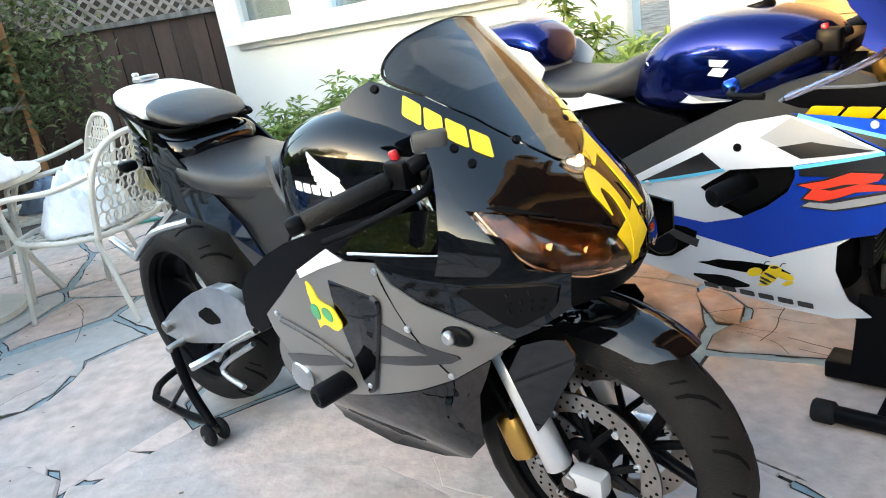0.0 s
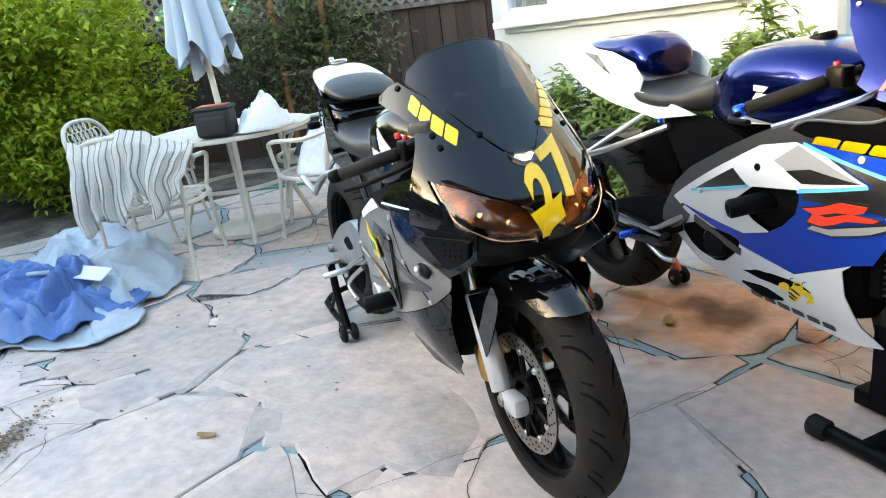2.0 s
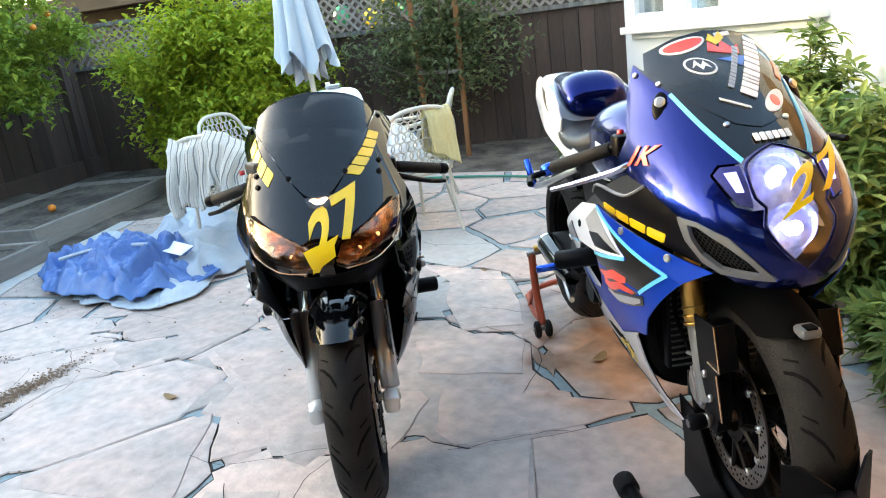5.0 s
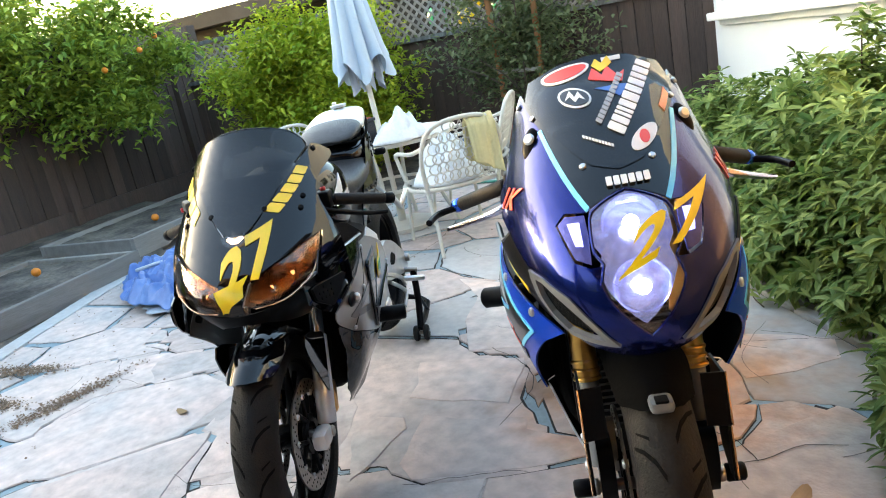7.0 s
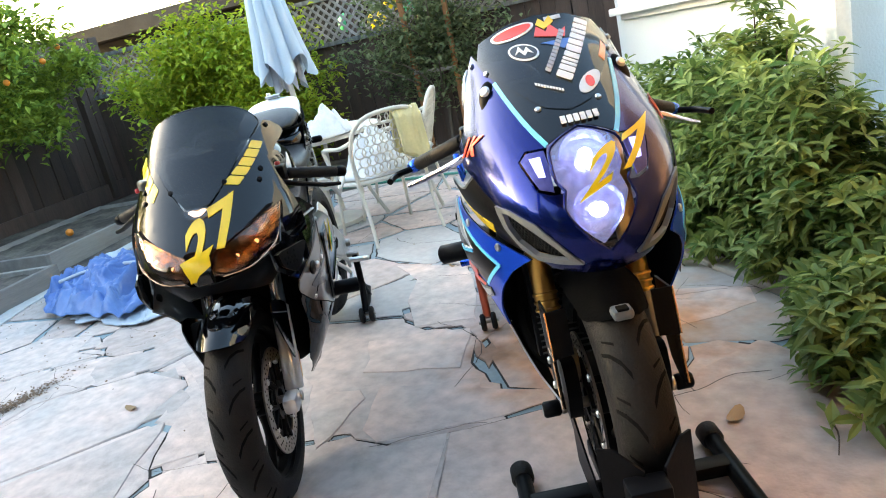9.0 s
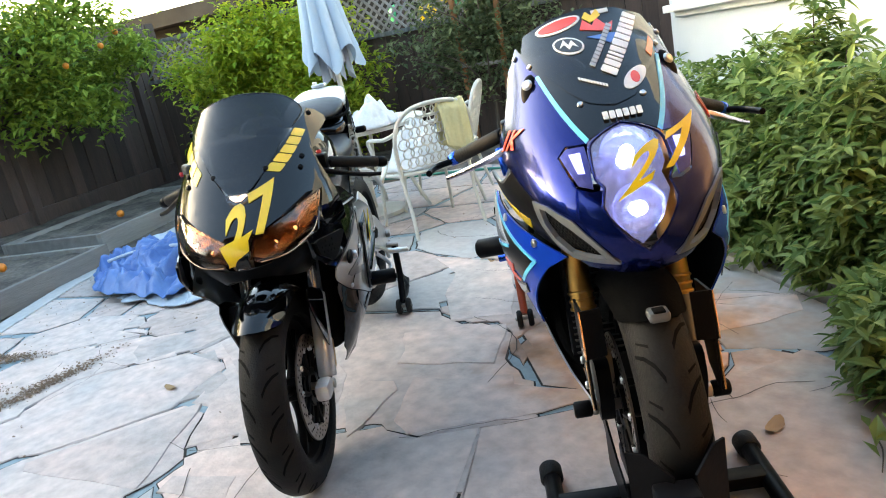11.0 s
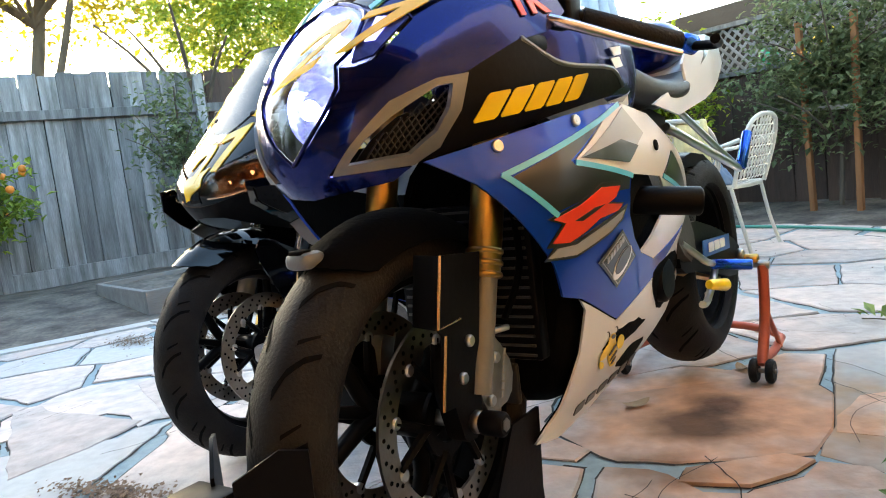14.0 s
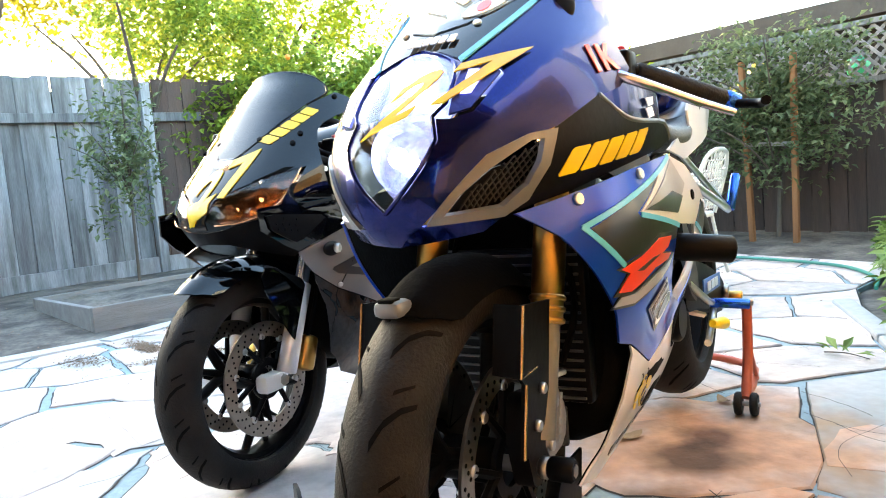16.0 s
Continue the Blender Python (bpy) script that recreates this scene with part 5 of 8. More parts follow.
# engine, frame, tank, seat and tail
Geo().loft([(-0.86, 0.34, 0.56, 0.10, 3), (-0.80, 0.30, 0.60, 0.15, 3), (-0.6, 0.24, 0.68, 0.178, 2.8), (-0.36, 0.25, 0.72, 0.178, 2.8), (-0.22, 0.32, 0.72, 0.15, 3), (-0.18, 0.40, 0.68, 0.11, 3)], 20).ob("engine", "matt_black", hb)
for sd in BOTH:
    Geo().cyl((-0.67, sd * 0.15, 0.42), (-0.67, sd * 0.190, 0.42), 0.085, 32, 0.012).ob("engine_cover", "grey_paint", hb)
    Geo().cyl((-0.665, sd * 0.188, 0.385), (-0.665, sd * 0.202, 0.385), 0.038, 24, 0.006).ob("clutch_cap", "alu", hb)
    spar = [(-0.30, 0.80), (-0.25, 0.74), (-0.55, 0.66), (-0.72, 0.57), (-0.83, 0.44), (-0.90, 0.46), (-0.88, 0.58), (-0.70, 0.69), (-0.48, 0.76)]
    Geo().patch(rounded(spar, 0.2, 1), lambda u, v, s=sd: (u, s * (0.165 - 0.05 * max(0, u + 0.55)), v), 0, 0.03, ref=(-0.6, 0, 0.6)).ob("frame_spar", "satin_black", hb)
    Geo().patch(rounded([(-0.84, 0.58), (-0.70, 0.68), (-0.64, 0.80), (-0.72, 0.82), (-0.80, 0.79), (-1.00, 0.775), (-0.93, 0.66)], 0.15, 1), lambda u, v, s=sd: (u, s * 0.125, v), 0, 0.01).ob("side_cover", "seat_vinyl", hb)
    Geo().patch([(-0.78, 0.64), (-0.91, 0.692), (-1.132, 0.733), (-1.29, 0.80), (-1.35, 0.885), (-1.42, 1.005), (-1.30, 0.985), (-1.16, 0.94), (-1.06, 0.865), (-0.95, 0.80), (-0.84, 0.72)], lambda u, v, s=sd: (u, s * (0.142 - 0.25 * max(0, -1.2 - u) - 0.1 * max(0, v - 0.85)), v), 0, 0.006).ob("tail_side", "black_paint", hb)
    Geo().patch([(-1.235, 0.930), (-1.295, 0.945), (-1.325, 0.865), (-1.265, 0.842)], lambda u, v, s=sd: (u, s * (0.142 - 0.25 * max(0, -1.2 - u) - 0.1 * max(0, v - 0.85)), v), 0.002, 0.006).ob("tail_vent", "groove", hb)
    for i in range(5):
        Geo().tube([(-1.240 - i * 0.006, sd * 0.135, 0.922 - i * 0.018), (-1.300 - i * 0.006, sd * 0.122, 0.930 - i * 0.018)], 0.004, 6, k=0).ob("vent_slat", "satin_black", hb)
    Geo().box((-1.34, sd * 0.145, 0.845), (0.035, 0.05, 0.028), bevel=0.01).ob("turn_signal", "satin_black", hb)
    arm = rounded([(-1.46, 0.31), (-1.40, 0.37), (-1.22, 0.475), (-1.06, 0.53), (-0.92, 0.50), (-0.90, 0.42), (-1.0, 0.37), (-1.34, 0.295)], 0.2, 1)
    sa = Geo().patch(arm, lambda u, v, s=sd: (u, s * 0.145, v), 0, 0.035).ob("swingarm", "alu", hb, "polished aluminium swingarm")
    Geo().patch(rounded([(-1.20, 0.42), (-1.12, 0.46), (-1.06, 0.42), (-1.14, 0.395)], 0.2, 1), lambda u, v, s=sd: (u, s * 0.145, v), 0.001, 0.002).ob("arm_opening", "groove", sa)
    Geo().cyl((-1.39, sd * 0.13, 0.345), (-1.39, sd * 0.165, 0.345), 0.018, 6, 0.002).ob("axle_nut", "steel", sa)
    pg = Geo().tube([(-0.88, sd * 0.16, 0.44), (-1.0, sd * 0.19, 0.38), (-1.06, sd * 0.19, 0.33)], 0.009, 8).cyl((-1.02, sd * 0.19, 0.365), (-1.05, sd * 0.275, 0.35), 0.011, 12, 0.003)
    pg.tube([(-0.9, sd * 0.165, 0.40), (-1.06, sd * 0.185, 0.30), (-0.96, sd * 0.19, 0.27)], 0.008, 8).ob("rearset", "alu", hb, "machined alloy footrest and pedal")
    Geo().tube([(-1.12, sd * 0.13, 0.70), (-1.28, sd * 0.16, 0.66), (-1.42, sd * 0.17, 0.57)], 0.010, 8).tube([(-1.18, sd * 0.13, 0.73), (-1.42, sd * 0.17, 0.57)], 0.008, 8, k=0).cyl((-1.41, sd * 0.17, 0.575), (-1.47, sd * 0.2, 0.64), 0.011, 12, 0.003).ob("pillion_footrest", "alu", hb)
    grip_side(hb, sd, (-0.20, sd * 0.155, 0.90), (-0.325, sd * 0.335, 0.845), "rubber", "satin_black", "satin_black", [(-0.165, sd * 0.17, 0.89), (-0.15, sd * 0.22, 0.87), (-0.23, sd * 0.30, 0.83), (-0.275, sd * 0.345, 0.815)])
Geo().box((0, 0, 0), (0.06, 0.05, 0.035), m=Matrix.Translation((-0.165, -0.165, 0.945)) @ pose(0, 0, 0, 0, 0, 35), bevel=0.008).ob("brake_reservoir", "dark_trim", hb)
mc = Geo().cyl((-0.19, -0.20, 0.905), (-0.165, -0.15, 0.925), 0.014, 14, 0.003).ob("master_cylinder", "satin_black", hb)
Geo().cyl((-0.176, -0.172, 0.925), (-0.176, -0.172, 0.955), 0.021, 18, 0.004).ob("fluid_pot", "alu", mc, "pale alloy brake fluid pot")
Geo().cyl((-0.205, -0.215, 0.925), (-0.207, -0.217, 0.938), 0.008, 10, 0.002).ob("stop_switch", "red_plastic", mc)
Geo().tube([(-0.16, -0.145, 0.925), (-0.13, -0.10, 0.90), (-0.17, -0.09, 0.80), (-0.21, -0.09, 0.68)], 0.005, 6).ob("brake_line", "matt_black", mc)
Geo().box((-0.28, 0, 0.86), (0.10, 0.24, 0.035), bevel=0.012).ob("triple_clamp", "satin_black", hb)
Geo().box((-0.16, 0, 0.95), (0.06, 0.2, 0.10), bevel=0.02).ob("instrument_panel", "satin_black", hb)
Geo().loft([(-0.27, 0.82, 0.87, 0.06, 2.3), (-0.31, 0.78, 0.935, 0.115, 2.6), (-0.40, 0.74, 0.972, 0.155, 2.8), (-0.49, 0.71, 0.982, 0.173, 3.0), (-0.58, 0.70, 0.966, 0.172, 3.0), (-0.655, 0.70, 0.930, 0.14, 2.8), (-0.705, 0.72, 0.88, 0.10, 2.5), (-0.72, 0.74, 0.83, 0.06, 2.2)], 36, 5).ob("fuel_tank", "black_paint", hb, "glossy black fuel tank")
Geo().cyl((-0.45, 0, 0.968), (-0.455, 0, 0.988), 0.045, 28, 0.004).ob("fuel_cap", "satin_black", hb)
for sd in BOTH:
    def tank(u, v, s=sd):
        return (u, s * (0.176 - 1.6 * (u + 0.53) ** 2 - 3.0 * max(0, v - 0.86) ** 2 - 0.4 * max(0, 0.82 - v)), v)
    Geo().patch([(-0.735, 0.80), (-0.72, 0.865), (-0.695, 0.89), (-0.66, 0.80), (-0.60, 0.76), (-0.50, 0.735), (-0.48, 0.70), (-0.62, 0.695), (-0.70, 0.70)], tank, 0.002, 0.010).ob("tank_trim", "grey_paint", hb)
    wing = Geo()
    for i in range(6):
        a = 0.3 + i * 0.02
        wing.patch([(-0.50 + i * 0.004, 0.915 - i * 0.012), (-0.50 + i * 0.004, 0.907 - i * 0.012), (-0.445 + i * 0.006, 0.858 - i * 0.006), (-0.425 + i * 0.004, 0.862 - i * 0.004)], tank, 0.0035, 0.002)
    wing.ob("tank_emblem", "white_decal", hb, "white wing-shaped emblem of plain bars")
    bars(tank, (-0.545, 0.838), (0.115, -0.016), (0.0, 0.019), [1] * 5, 0.25).ob("lettering_bar", "white_decal", hb)
Geo().loft([(-0.70, 0.78, 0.85, 0.07, 2.4), (-0.735, 0.765, 0.868, 0.115, 2.6), (-0.84, 0.765, 0.855, 0.145, 2.8), (-1.00, 0.775, 0.865, 0.15, 2.8), (-1.10, 0.80, 0.885, 0.14, 2.6), (-1.16, 0.82, 0.89, 0.11, 2.5), (-1.19, 0.84, 0.88, 0.06, 2.4)], 28).ob("seat", "seat_vinyl", hb, "black vinyl rider seat")
Geo().loft([(-1.06, 0.86, 0.90, 0.09, 3), (-1.09, 0.82, 0.928, 0.125, 3), (-1.15, 0.80, 0.942, 0.14, 3), (-1.22, 0.82, 0.962, 0.135, 3), (-1.32, 0.88, 0.995, 0.115, 3), (-1.41, 0.96, 1.01, 0.09, 3)], 24).ob("tail_cowl", "black_paint", hb)
Geo().loft([(-1.18, 0.960, 0.985, 0.10, 2.6), (-1.22, 0.955, 1.012, 0.125, 2.8), (-1.27, 0.962, 1.028, 0.123, 2.8), (-1.33, 0.97, 1.043, 0.116, 2.8), (-1.39, 0.985, 1.050, 0.105, 2.8), (-1.43, 1.0, 1.045, 0.085, 2.6), (-1.44, 1.01, 1.03, 0.06, 2.5)], 28).ob("seat_cowl", "white_paint", hb, "white tail cowl")
Geo().loft([(-1.055, 0.940, 0.952, 0.05, 2.4), (-1.075, 0.935, 0.968, 0.095, 2.6), (-1.13, 0.94, 0.995, 0.122, 2.6), (-1.20, 0.95, 1.015, 0.120, 2.6), (-1.24, 0.975, 1.018, 0.09, 2.4)], 24).ob("back_pad", "seat_vinyl", hb, "grey padded bump stop")
for sd in BOTH:
    Geo().tube([(-1.06, sd * 0.06, 0.940), (-1.085, sd * 0.116, 0.938), (-1.16, sd * 0.136, 0.948), (-1.26, sd * 0.128, 0.970), (-1.40, sd * 0.10, 0.997)], 0.006, 6).ob("cowl_seal", "matt_black", hb)
Geo().box((-1.385, 0, 1.060), (0.05, 0.06, 0.014), bevel=0.004).cyl((-1.40, -0.02, 1.062), (-1.40, -0.02, 1.078), 0.010, 12, 0.003).ob("tail_fitting", "alu", hb)
Geo().tube([(-1.12, 0.06, 0.60), (-1.2, 0.05, 0.72), (-1.3, 0, 0.80)], 0.03, 12).ob("shock", "satin_black", hb)
Geo().loft([(-1.10, 0.76, 0.82, 0.05, 2.2), (-1.16, 0.755, 0.84, 0.06, 2.2), (-1.38, 0.87, 0.95, 0.055, 2.2), (-1.40, 0.88, 0.94, 0.045, 2.2)], 20).ob("silencer", "satin_black", hb)
Geo().tube([(-0.9, 0.06, 0.47), (-1.39, 0.09, 0.42)], 0.012, 6, k=0).tube([(-0.9, 0.06, 0.43), (-1.39, 0.09, 0.28)], 0.012, 6, k=0).ob("drive_chain", "gold_anod", hb)


def rear_stand(m, xa, za, half, material, label, wheel_r=0.035, back=0.30):
    s = thing("paddock_stand", m, label, "paddock stand", "paddock stands")
    f = Geo()
    for sd in BOTH:
        f.tube([(xa, sd * half, za), (xa + 0.02, sd * half, za * 0.55), (xa + 0.10, sd * half, 0.055)], 0.0155, 10, k=3)
        f.tube([(xa + 0.09, sd * half, 0.07), (xa - 0.05, sd * half, 0.05), (xa - back, sd * half * 0.9, 0.03)], 0.013, 10, k=3)
        f.tube([(xa + 0.01, sd * half, za * 0.62), (xa - back * 0.55, sd * half, 0.04)], 0.008, 8, k=0)
    f.tube([(xa - back, -half * 0.9, 0.03), (xa - back - 0.06, -half * 0.6, 0.04), (xa - back - 0.08, 0, 0.05), (xa - back - 0.06, half * 0.6, 0.04), (xa - back, half * 0.9, 0.03)], 0.013, 10)
    f.ob("frame", material, s)
    for sd in BOTH:
        Geo().cyl((xa, sd * (half + 0.02), za), (xa, sd * (half - 0.06), za + 0.01), 0.012, 12, 0.002).ob("support_pin", "steel", s)
        for o in (0.022, -0.022):
            w = Geo().cyl((xa + 0.10, sd * half + o - 0.011, 0.037), (xa + 0.10, sd * half + o + 0.011, 0.037), wheel_r, 20, 0.006).ob("wheel", "rubber", s)
        Geo().cyl((xa + 0.10, sd * half - 0.04, 0.037), (xa + 0.10, sd * half + 0.04, 0.037), 0.007, 10).ob("wheel_axle", "steel", s)
    return s


rear_stand(HB, -1.33, 0.30, 0.18, "satin_black", "black tubular paddock stand with twin rubber wheels")

# ------------------------------------------------------------ blue and white motorcycle
SBP = pose(2.03, 2.745, 0, 0, 0, -39.0)
sb = thing("sport_motorcycle", SBP, "blue and white faired sport motorcycle standing in a wheel chock", "motorcycle", "parked motorcycles")
AZ = 0.355
US = Hull((0.66, 0.70, 0.735, 0.80, 0.85, 0.92, 0.965, 1.03, 1.10, 1.16),
          (0.10, 0.15, 0.172, 0.165, 0.145, 0.085, 0.03, -0.06, -0.155, -0.265),
          (0.15, 0.18, 0.205, 0.24, 0.25, 0.24, 0.222, 0.195, 0.178, 0.145), n=2.4, m=2.6)
FS = Side((0.24, 0.28, 0.32, 0.40, 0.46, 0.53, 0.60, 0.65, 0.70, 0.76, 0.80, 0.86), (0.10, 0.125, 0.145, 0.172, 0.188, 0.215, 0.24, 0.255, 0.262, 0.25, 0.243, 0.23), (-0.30, 3.2), (-0.45, 1.2))

wheel(sb, 0, AZ, 0.297, 0.12, "satin_black", "ring", "worn black front tyre standing in a wheel chock")
wheel(sb, -1.405, 0.36, 0.318, 0.19, "satin_black", "y", "wide black rear tyre lifted on a stand")
for sd in BOTH:
    brake_disc(sb, 0, sd * 0.064, AZ, 0.155, 0.118, "satin_black", 30)
    up = Vector((rake(0.90, AZ, -0.02, 0.32), sd * 0.105, 0.90))
    ax = Vector((rake(AZ + 0.03, AZ, -0.02, 0.32), sd * 0.105, AZ + 0.03))
    Geo().cyl(ax, ax.lerp(up, 0.36), 0.0215, 20).ob("fork_tube", "frame_trim", sb)
    gt = Geo().cyl(ax.lerp(up, 0.315), up, (0.0255, 0.0275), 24, 0.003).ob("fork_leg", "gold_anod", sb, "gold upside-down fork leg")
    for k in (0.318, 0.35, 0.382):
        c = ax.lerp(up, k)
        dd = (up - ax).normalized()
        Geo().cyl(c, c + dd * 0.008, 0.029, 24, 0.002).ob("fork_ring", "gold_anod", gt)
    foot = rounded([(0.030, 0.470), (-0.030, 0.462), (-0.030, 0.372), (-0.012, 0.328), (0.022, 0.330), (0.034, 0.372), (0.045, 0.41)], 0.2, 1)
    Geo().patch(foot, lambda u, v, s=sd: (u, s * 0.100, v), 0.012, 0.03).ob("fork_foot", "satin_black", sb)
    cal_out = rounded([(-0.049, 0.470), (-0.085, 0.452), (-0.124, 0.397), (-0.108, 0.350), (-0.045, 0.342), (-0.022, 0.38), (-0.033, 0.44)], 0.22, 1)
    cal = Geo().patch(cal_out, lambda u, v, s=sd: (u - 0.012, s * 0.085, v), 0.022, 0.05).ob("brake_caliper", "steel", sb, "dark radial brake caliper")
    bars(lambda u, v, s=sd: (u, s * 0.1095, v), (-0.112, 0.432), (0.022, -0.072), (0.006, 0.002), [1] * 6, 0.3).ob("lettering_bar", "grey_decal", cal)
    for bx, bz in ((-0.085, 0.425), (-0.060, 0.365)):
        Geo().cyl((bx, sd * 0.105, bz), (bx, sd * 0.113, bz), 0.009, 12, 0.002).ob("caliper_bolt", "alu", cal)
    Geo().cyl((-0.09, sd * 0.10, 0.462), (-0.125, sd * 0.112, 0.462), 0.005, 10, 0.001).ob("bleed_nipple", "alu", cal)
    # flat guard ahead of the fork leg, with bare worn edges
    plate = [(0.060, 0.604), (-0.040, 0.594), (-0.012, 0.470), (0.012, 0.425), (0.060, 0.398), (0.092, 0.400), (0.070, 0.498), (0.082, 0.510)]
    sh = Geo().patch(plate, lambda u, v, s=sd: (u, s * 0.130, v), 0, 0.005, ref=(0, 0, 0.5)).ob("fork_guard", "satin_black", sb)
    Geo().patch([(0.0, 0.604), (0.040, 0.606), (0.040, 0.512), (0.0, 0.508)], lambda u, v, s=sd: (0.060 + (0.604 - v) * 0.23, s * (0.128 - u), v), 0, 0.005, ref=(-0.4, 0, 0.5)).ob("guard_face", "satin_black", sh)
    for pts in ([(0.060, 0.604), (0.083, 0.510), (0.030, 0.512)], [(0.068, 0.498), (0.092, 0.402)]):
        Geo().tube([(u, sd * 0.1315, v) for u, v in pts], 0.0022, 6, k=0).ob("guard_edge", "copper_edge", sh)
    for bx, bz in ((0.015, 0.478), (0.040, 0.432)):
        Geo().cyl((bx, sd * 0.128, bz), (bx, sd * 0.137, bz), 0.0085, 12, 0.002).ob("guard_bolt", "alu", sh)
    Geo().cyl((0, sd * 0.115, AZ), (0, sd * 0.127, AZ), 0.0165, 20, 0.002).ob("axle_collar", "steel", sb)
    a = Geo().cyl((0, sd * 0.127, AZ), (0, sd * 0.166, AZ), 0.018, 20, 0.004).ob("axle_slider", "satin_black", sb)
    Geo().cyl((0, sd * 0.158, AZ), (0, sd * 0.1672, AZ), 0.010, 6).ob("axle_nut", "steel", a)
    Geo().tube([(-0.12, sd * 0.11, AZ + 0.12), (-0.17, sd * 0.12, 0.56), (-0.2, sd * 0.09, 0.70)], 0.006, 6).ob("brake_hose", "matt_black", sb)
Geo().cyl((0, -0.12, AZ), (0, 0.12, AZ), 0.012, 14).ob("axle", "steel", sb)
front_fender(sb, AZ, 0.314, 0.97, 2.4, 0.076, "matt_black")
fb = Geo().box((0.172, 0, AZ + 0.266), (0.04, 0.040, 0.022), bevel=0.008).ob("fender_bracket", "frame_trim", sb)
Geo().box((0.180, 0, AZ + 0.2775), (0.022, 0.022, 0.006), bevel=0.002).ob("recess", "groove", fb)

# headlight stack in the nose
hl = [(0.0, 0.958), (0.030, 0.949), (0.062, 0.932), (0.069, 0.912), (0.070, 0.876), (0.058, 0.860), (0.067, 0.830), (0.052, 0.798), (0.030, 0.770), (0.0, 0.742)]
hl_s = [US.sy(y, z) for y, z in hl]
full = hl_s + [(-u, v) for u, v in reversed(hl_s[1:-1])]
back = lambda u, v: tuple(Vector(US.at(u * 0.96, v)) - Vector((0.05, 0, 0)))
hd = Geo().patch(full, back, 0, 0.004, (0.04, 0.02)).ob("headlight", "lit_reflector", sb, "large stacked headlight, lit bluish white")
Geo().patch(full, US.at, 0.001, 0.003, (0.04, 0.015)).ob("headlight_lens", "lens", hd)
for z, r, name in ((0.812, 0.046, "lamp_white"), (0.905, 0.046, "lamp_white")):
    c = Vector(US.at(0, z)) - Vector((0.052, 0, 0))
    bowl = [(0.008, -0.03)] + [(r * math.sin(t * 0.3) * 1.05, 0.045 * (1 - math.cos(t * 0.3)) - 0.03) for t in range(1, 6)]
    Geo().lathe(bowl, 28, Matrix.Translation(c) @ pose(0, 0, 0, 0, 0, -90), closed=False).ob("reflector_bowl", "lit_reflector", hd)
    bm = bmesh.new()
    bmesh.ops.create_icosphere(bm, subdivisions=2, radius=r * 0.3)
    Geo().bm(bm, Matrix.Translation(c + Vector((0.018, 0, 0)))).ob("bulb", name, hd)
for sd in BOTH:
    out = [US.sy(sd * 0.075, 0.928), US.sy(sd * 0.106, 0.926), US.sy(sd * 0.120, 0.913), US.sy(sd * 0.100, 0.866), US.sy(sd * 0.077, 0.860), US.sy(sd * 0.074, 0.90)]
    pl = Geo().patch(out, US.at, 0.0025, 0.004, (0.04, 0.02)).ob("position_light", "reflector", sb, "slanted violet position light")
    Geo().patch([US.sy(sd * 0.084, 0.918), US.sy(sd * 0.104, 0.916), US.sy(sd * 0.096, 0.885), US.sy(sd * 0.084, 0.885)], US.at, 0.004, 0.002, (0.04, 0.02)).ob("bulb", "lamp_violet", pl)
    pts = [Vector(US.at(*US.sy(sd * y, z))) + Vector((0.002, 0, 0)) for y, z in hl]
    Geo().tube(pts, 0.003, 6, k=2).ob("headlight_trim", "dark_blue_paint", hd)

# upper cowl
sc = [US.sy(y, z) for y, z in ((0.0, 0.985), (0.045, 0.995), (0.085, 1.027), (0.120, 1.065), (0.141, 1.098), (0.128, 1.132), (0.068, 1.158), (0.0, 1.168))]
scr_full = [(u, v) for u, v in sc] + [(-u, v) for u, v in reversed(sc[1:-1])]
ws = Geo().patch(scr_full, US.at, 0.003, 0.003, (0.05, 0.02)).ob("windscreen", "smoke_screen", sb, "dark smoked windscreen with stickers")
g = Geo()
blk = [US.sy(y, z) for y, z in ((0, 0.961), (0.032, 0.952), (0.064, 0.938), (0.120, 1.052), (0.150, 1.112), (0.141, 1.098), (0.120, 1.065), (0.085, 1.027), (0.045, 0.995), (0, 0.985))]
g.patch(blk, US.at, 0.001, 0.004, (0.05, 0.02)).patch([(-u, v) for u, v in reversed(blk)], US.at, 0.001, 0.004, (0.05, 0.02))
g.ob("screen_surround", "black_paint", sb)
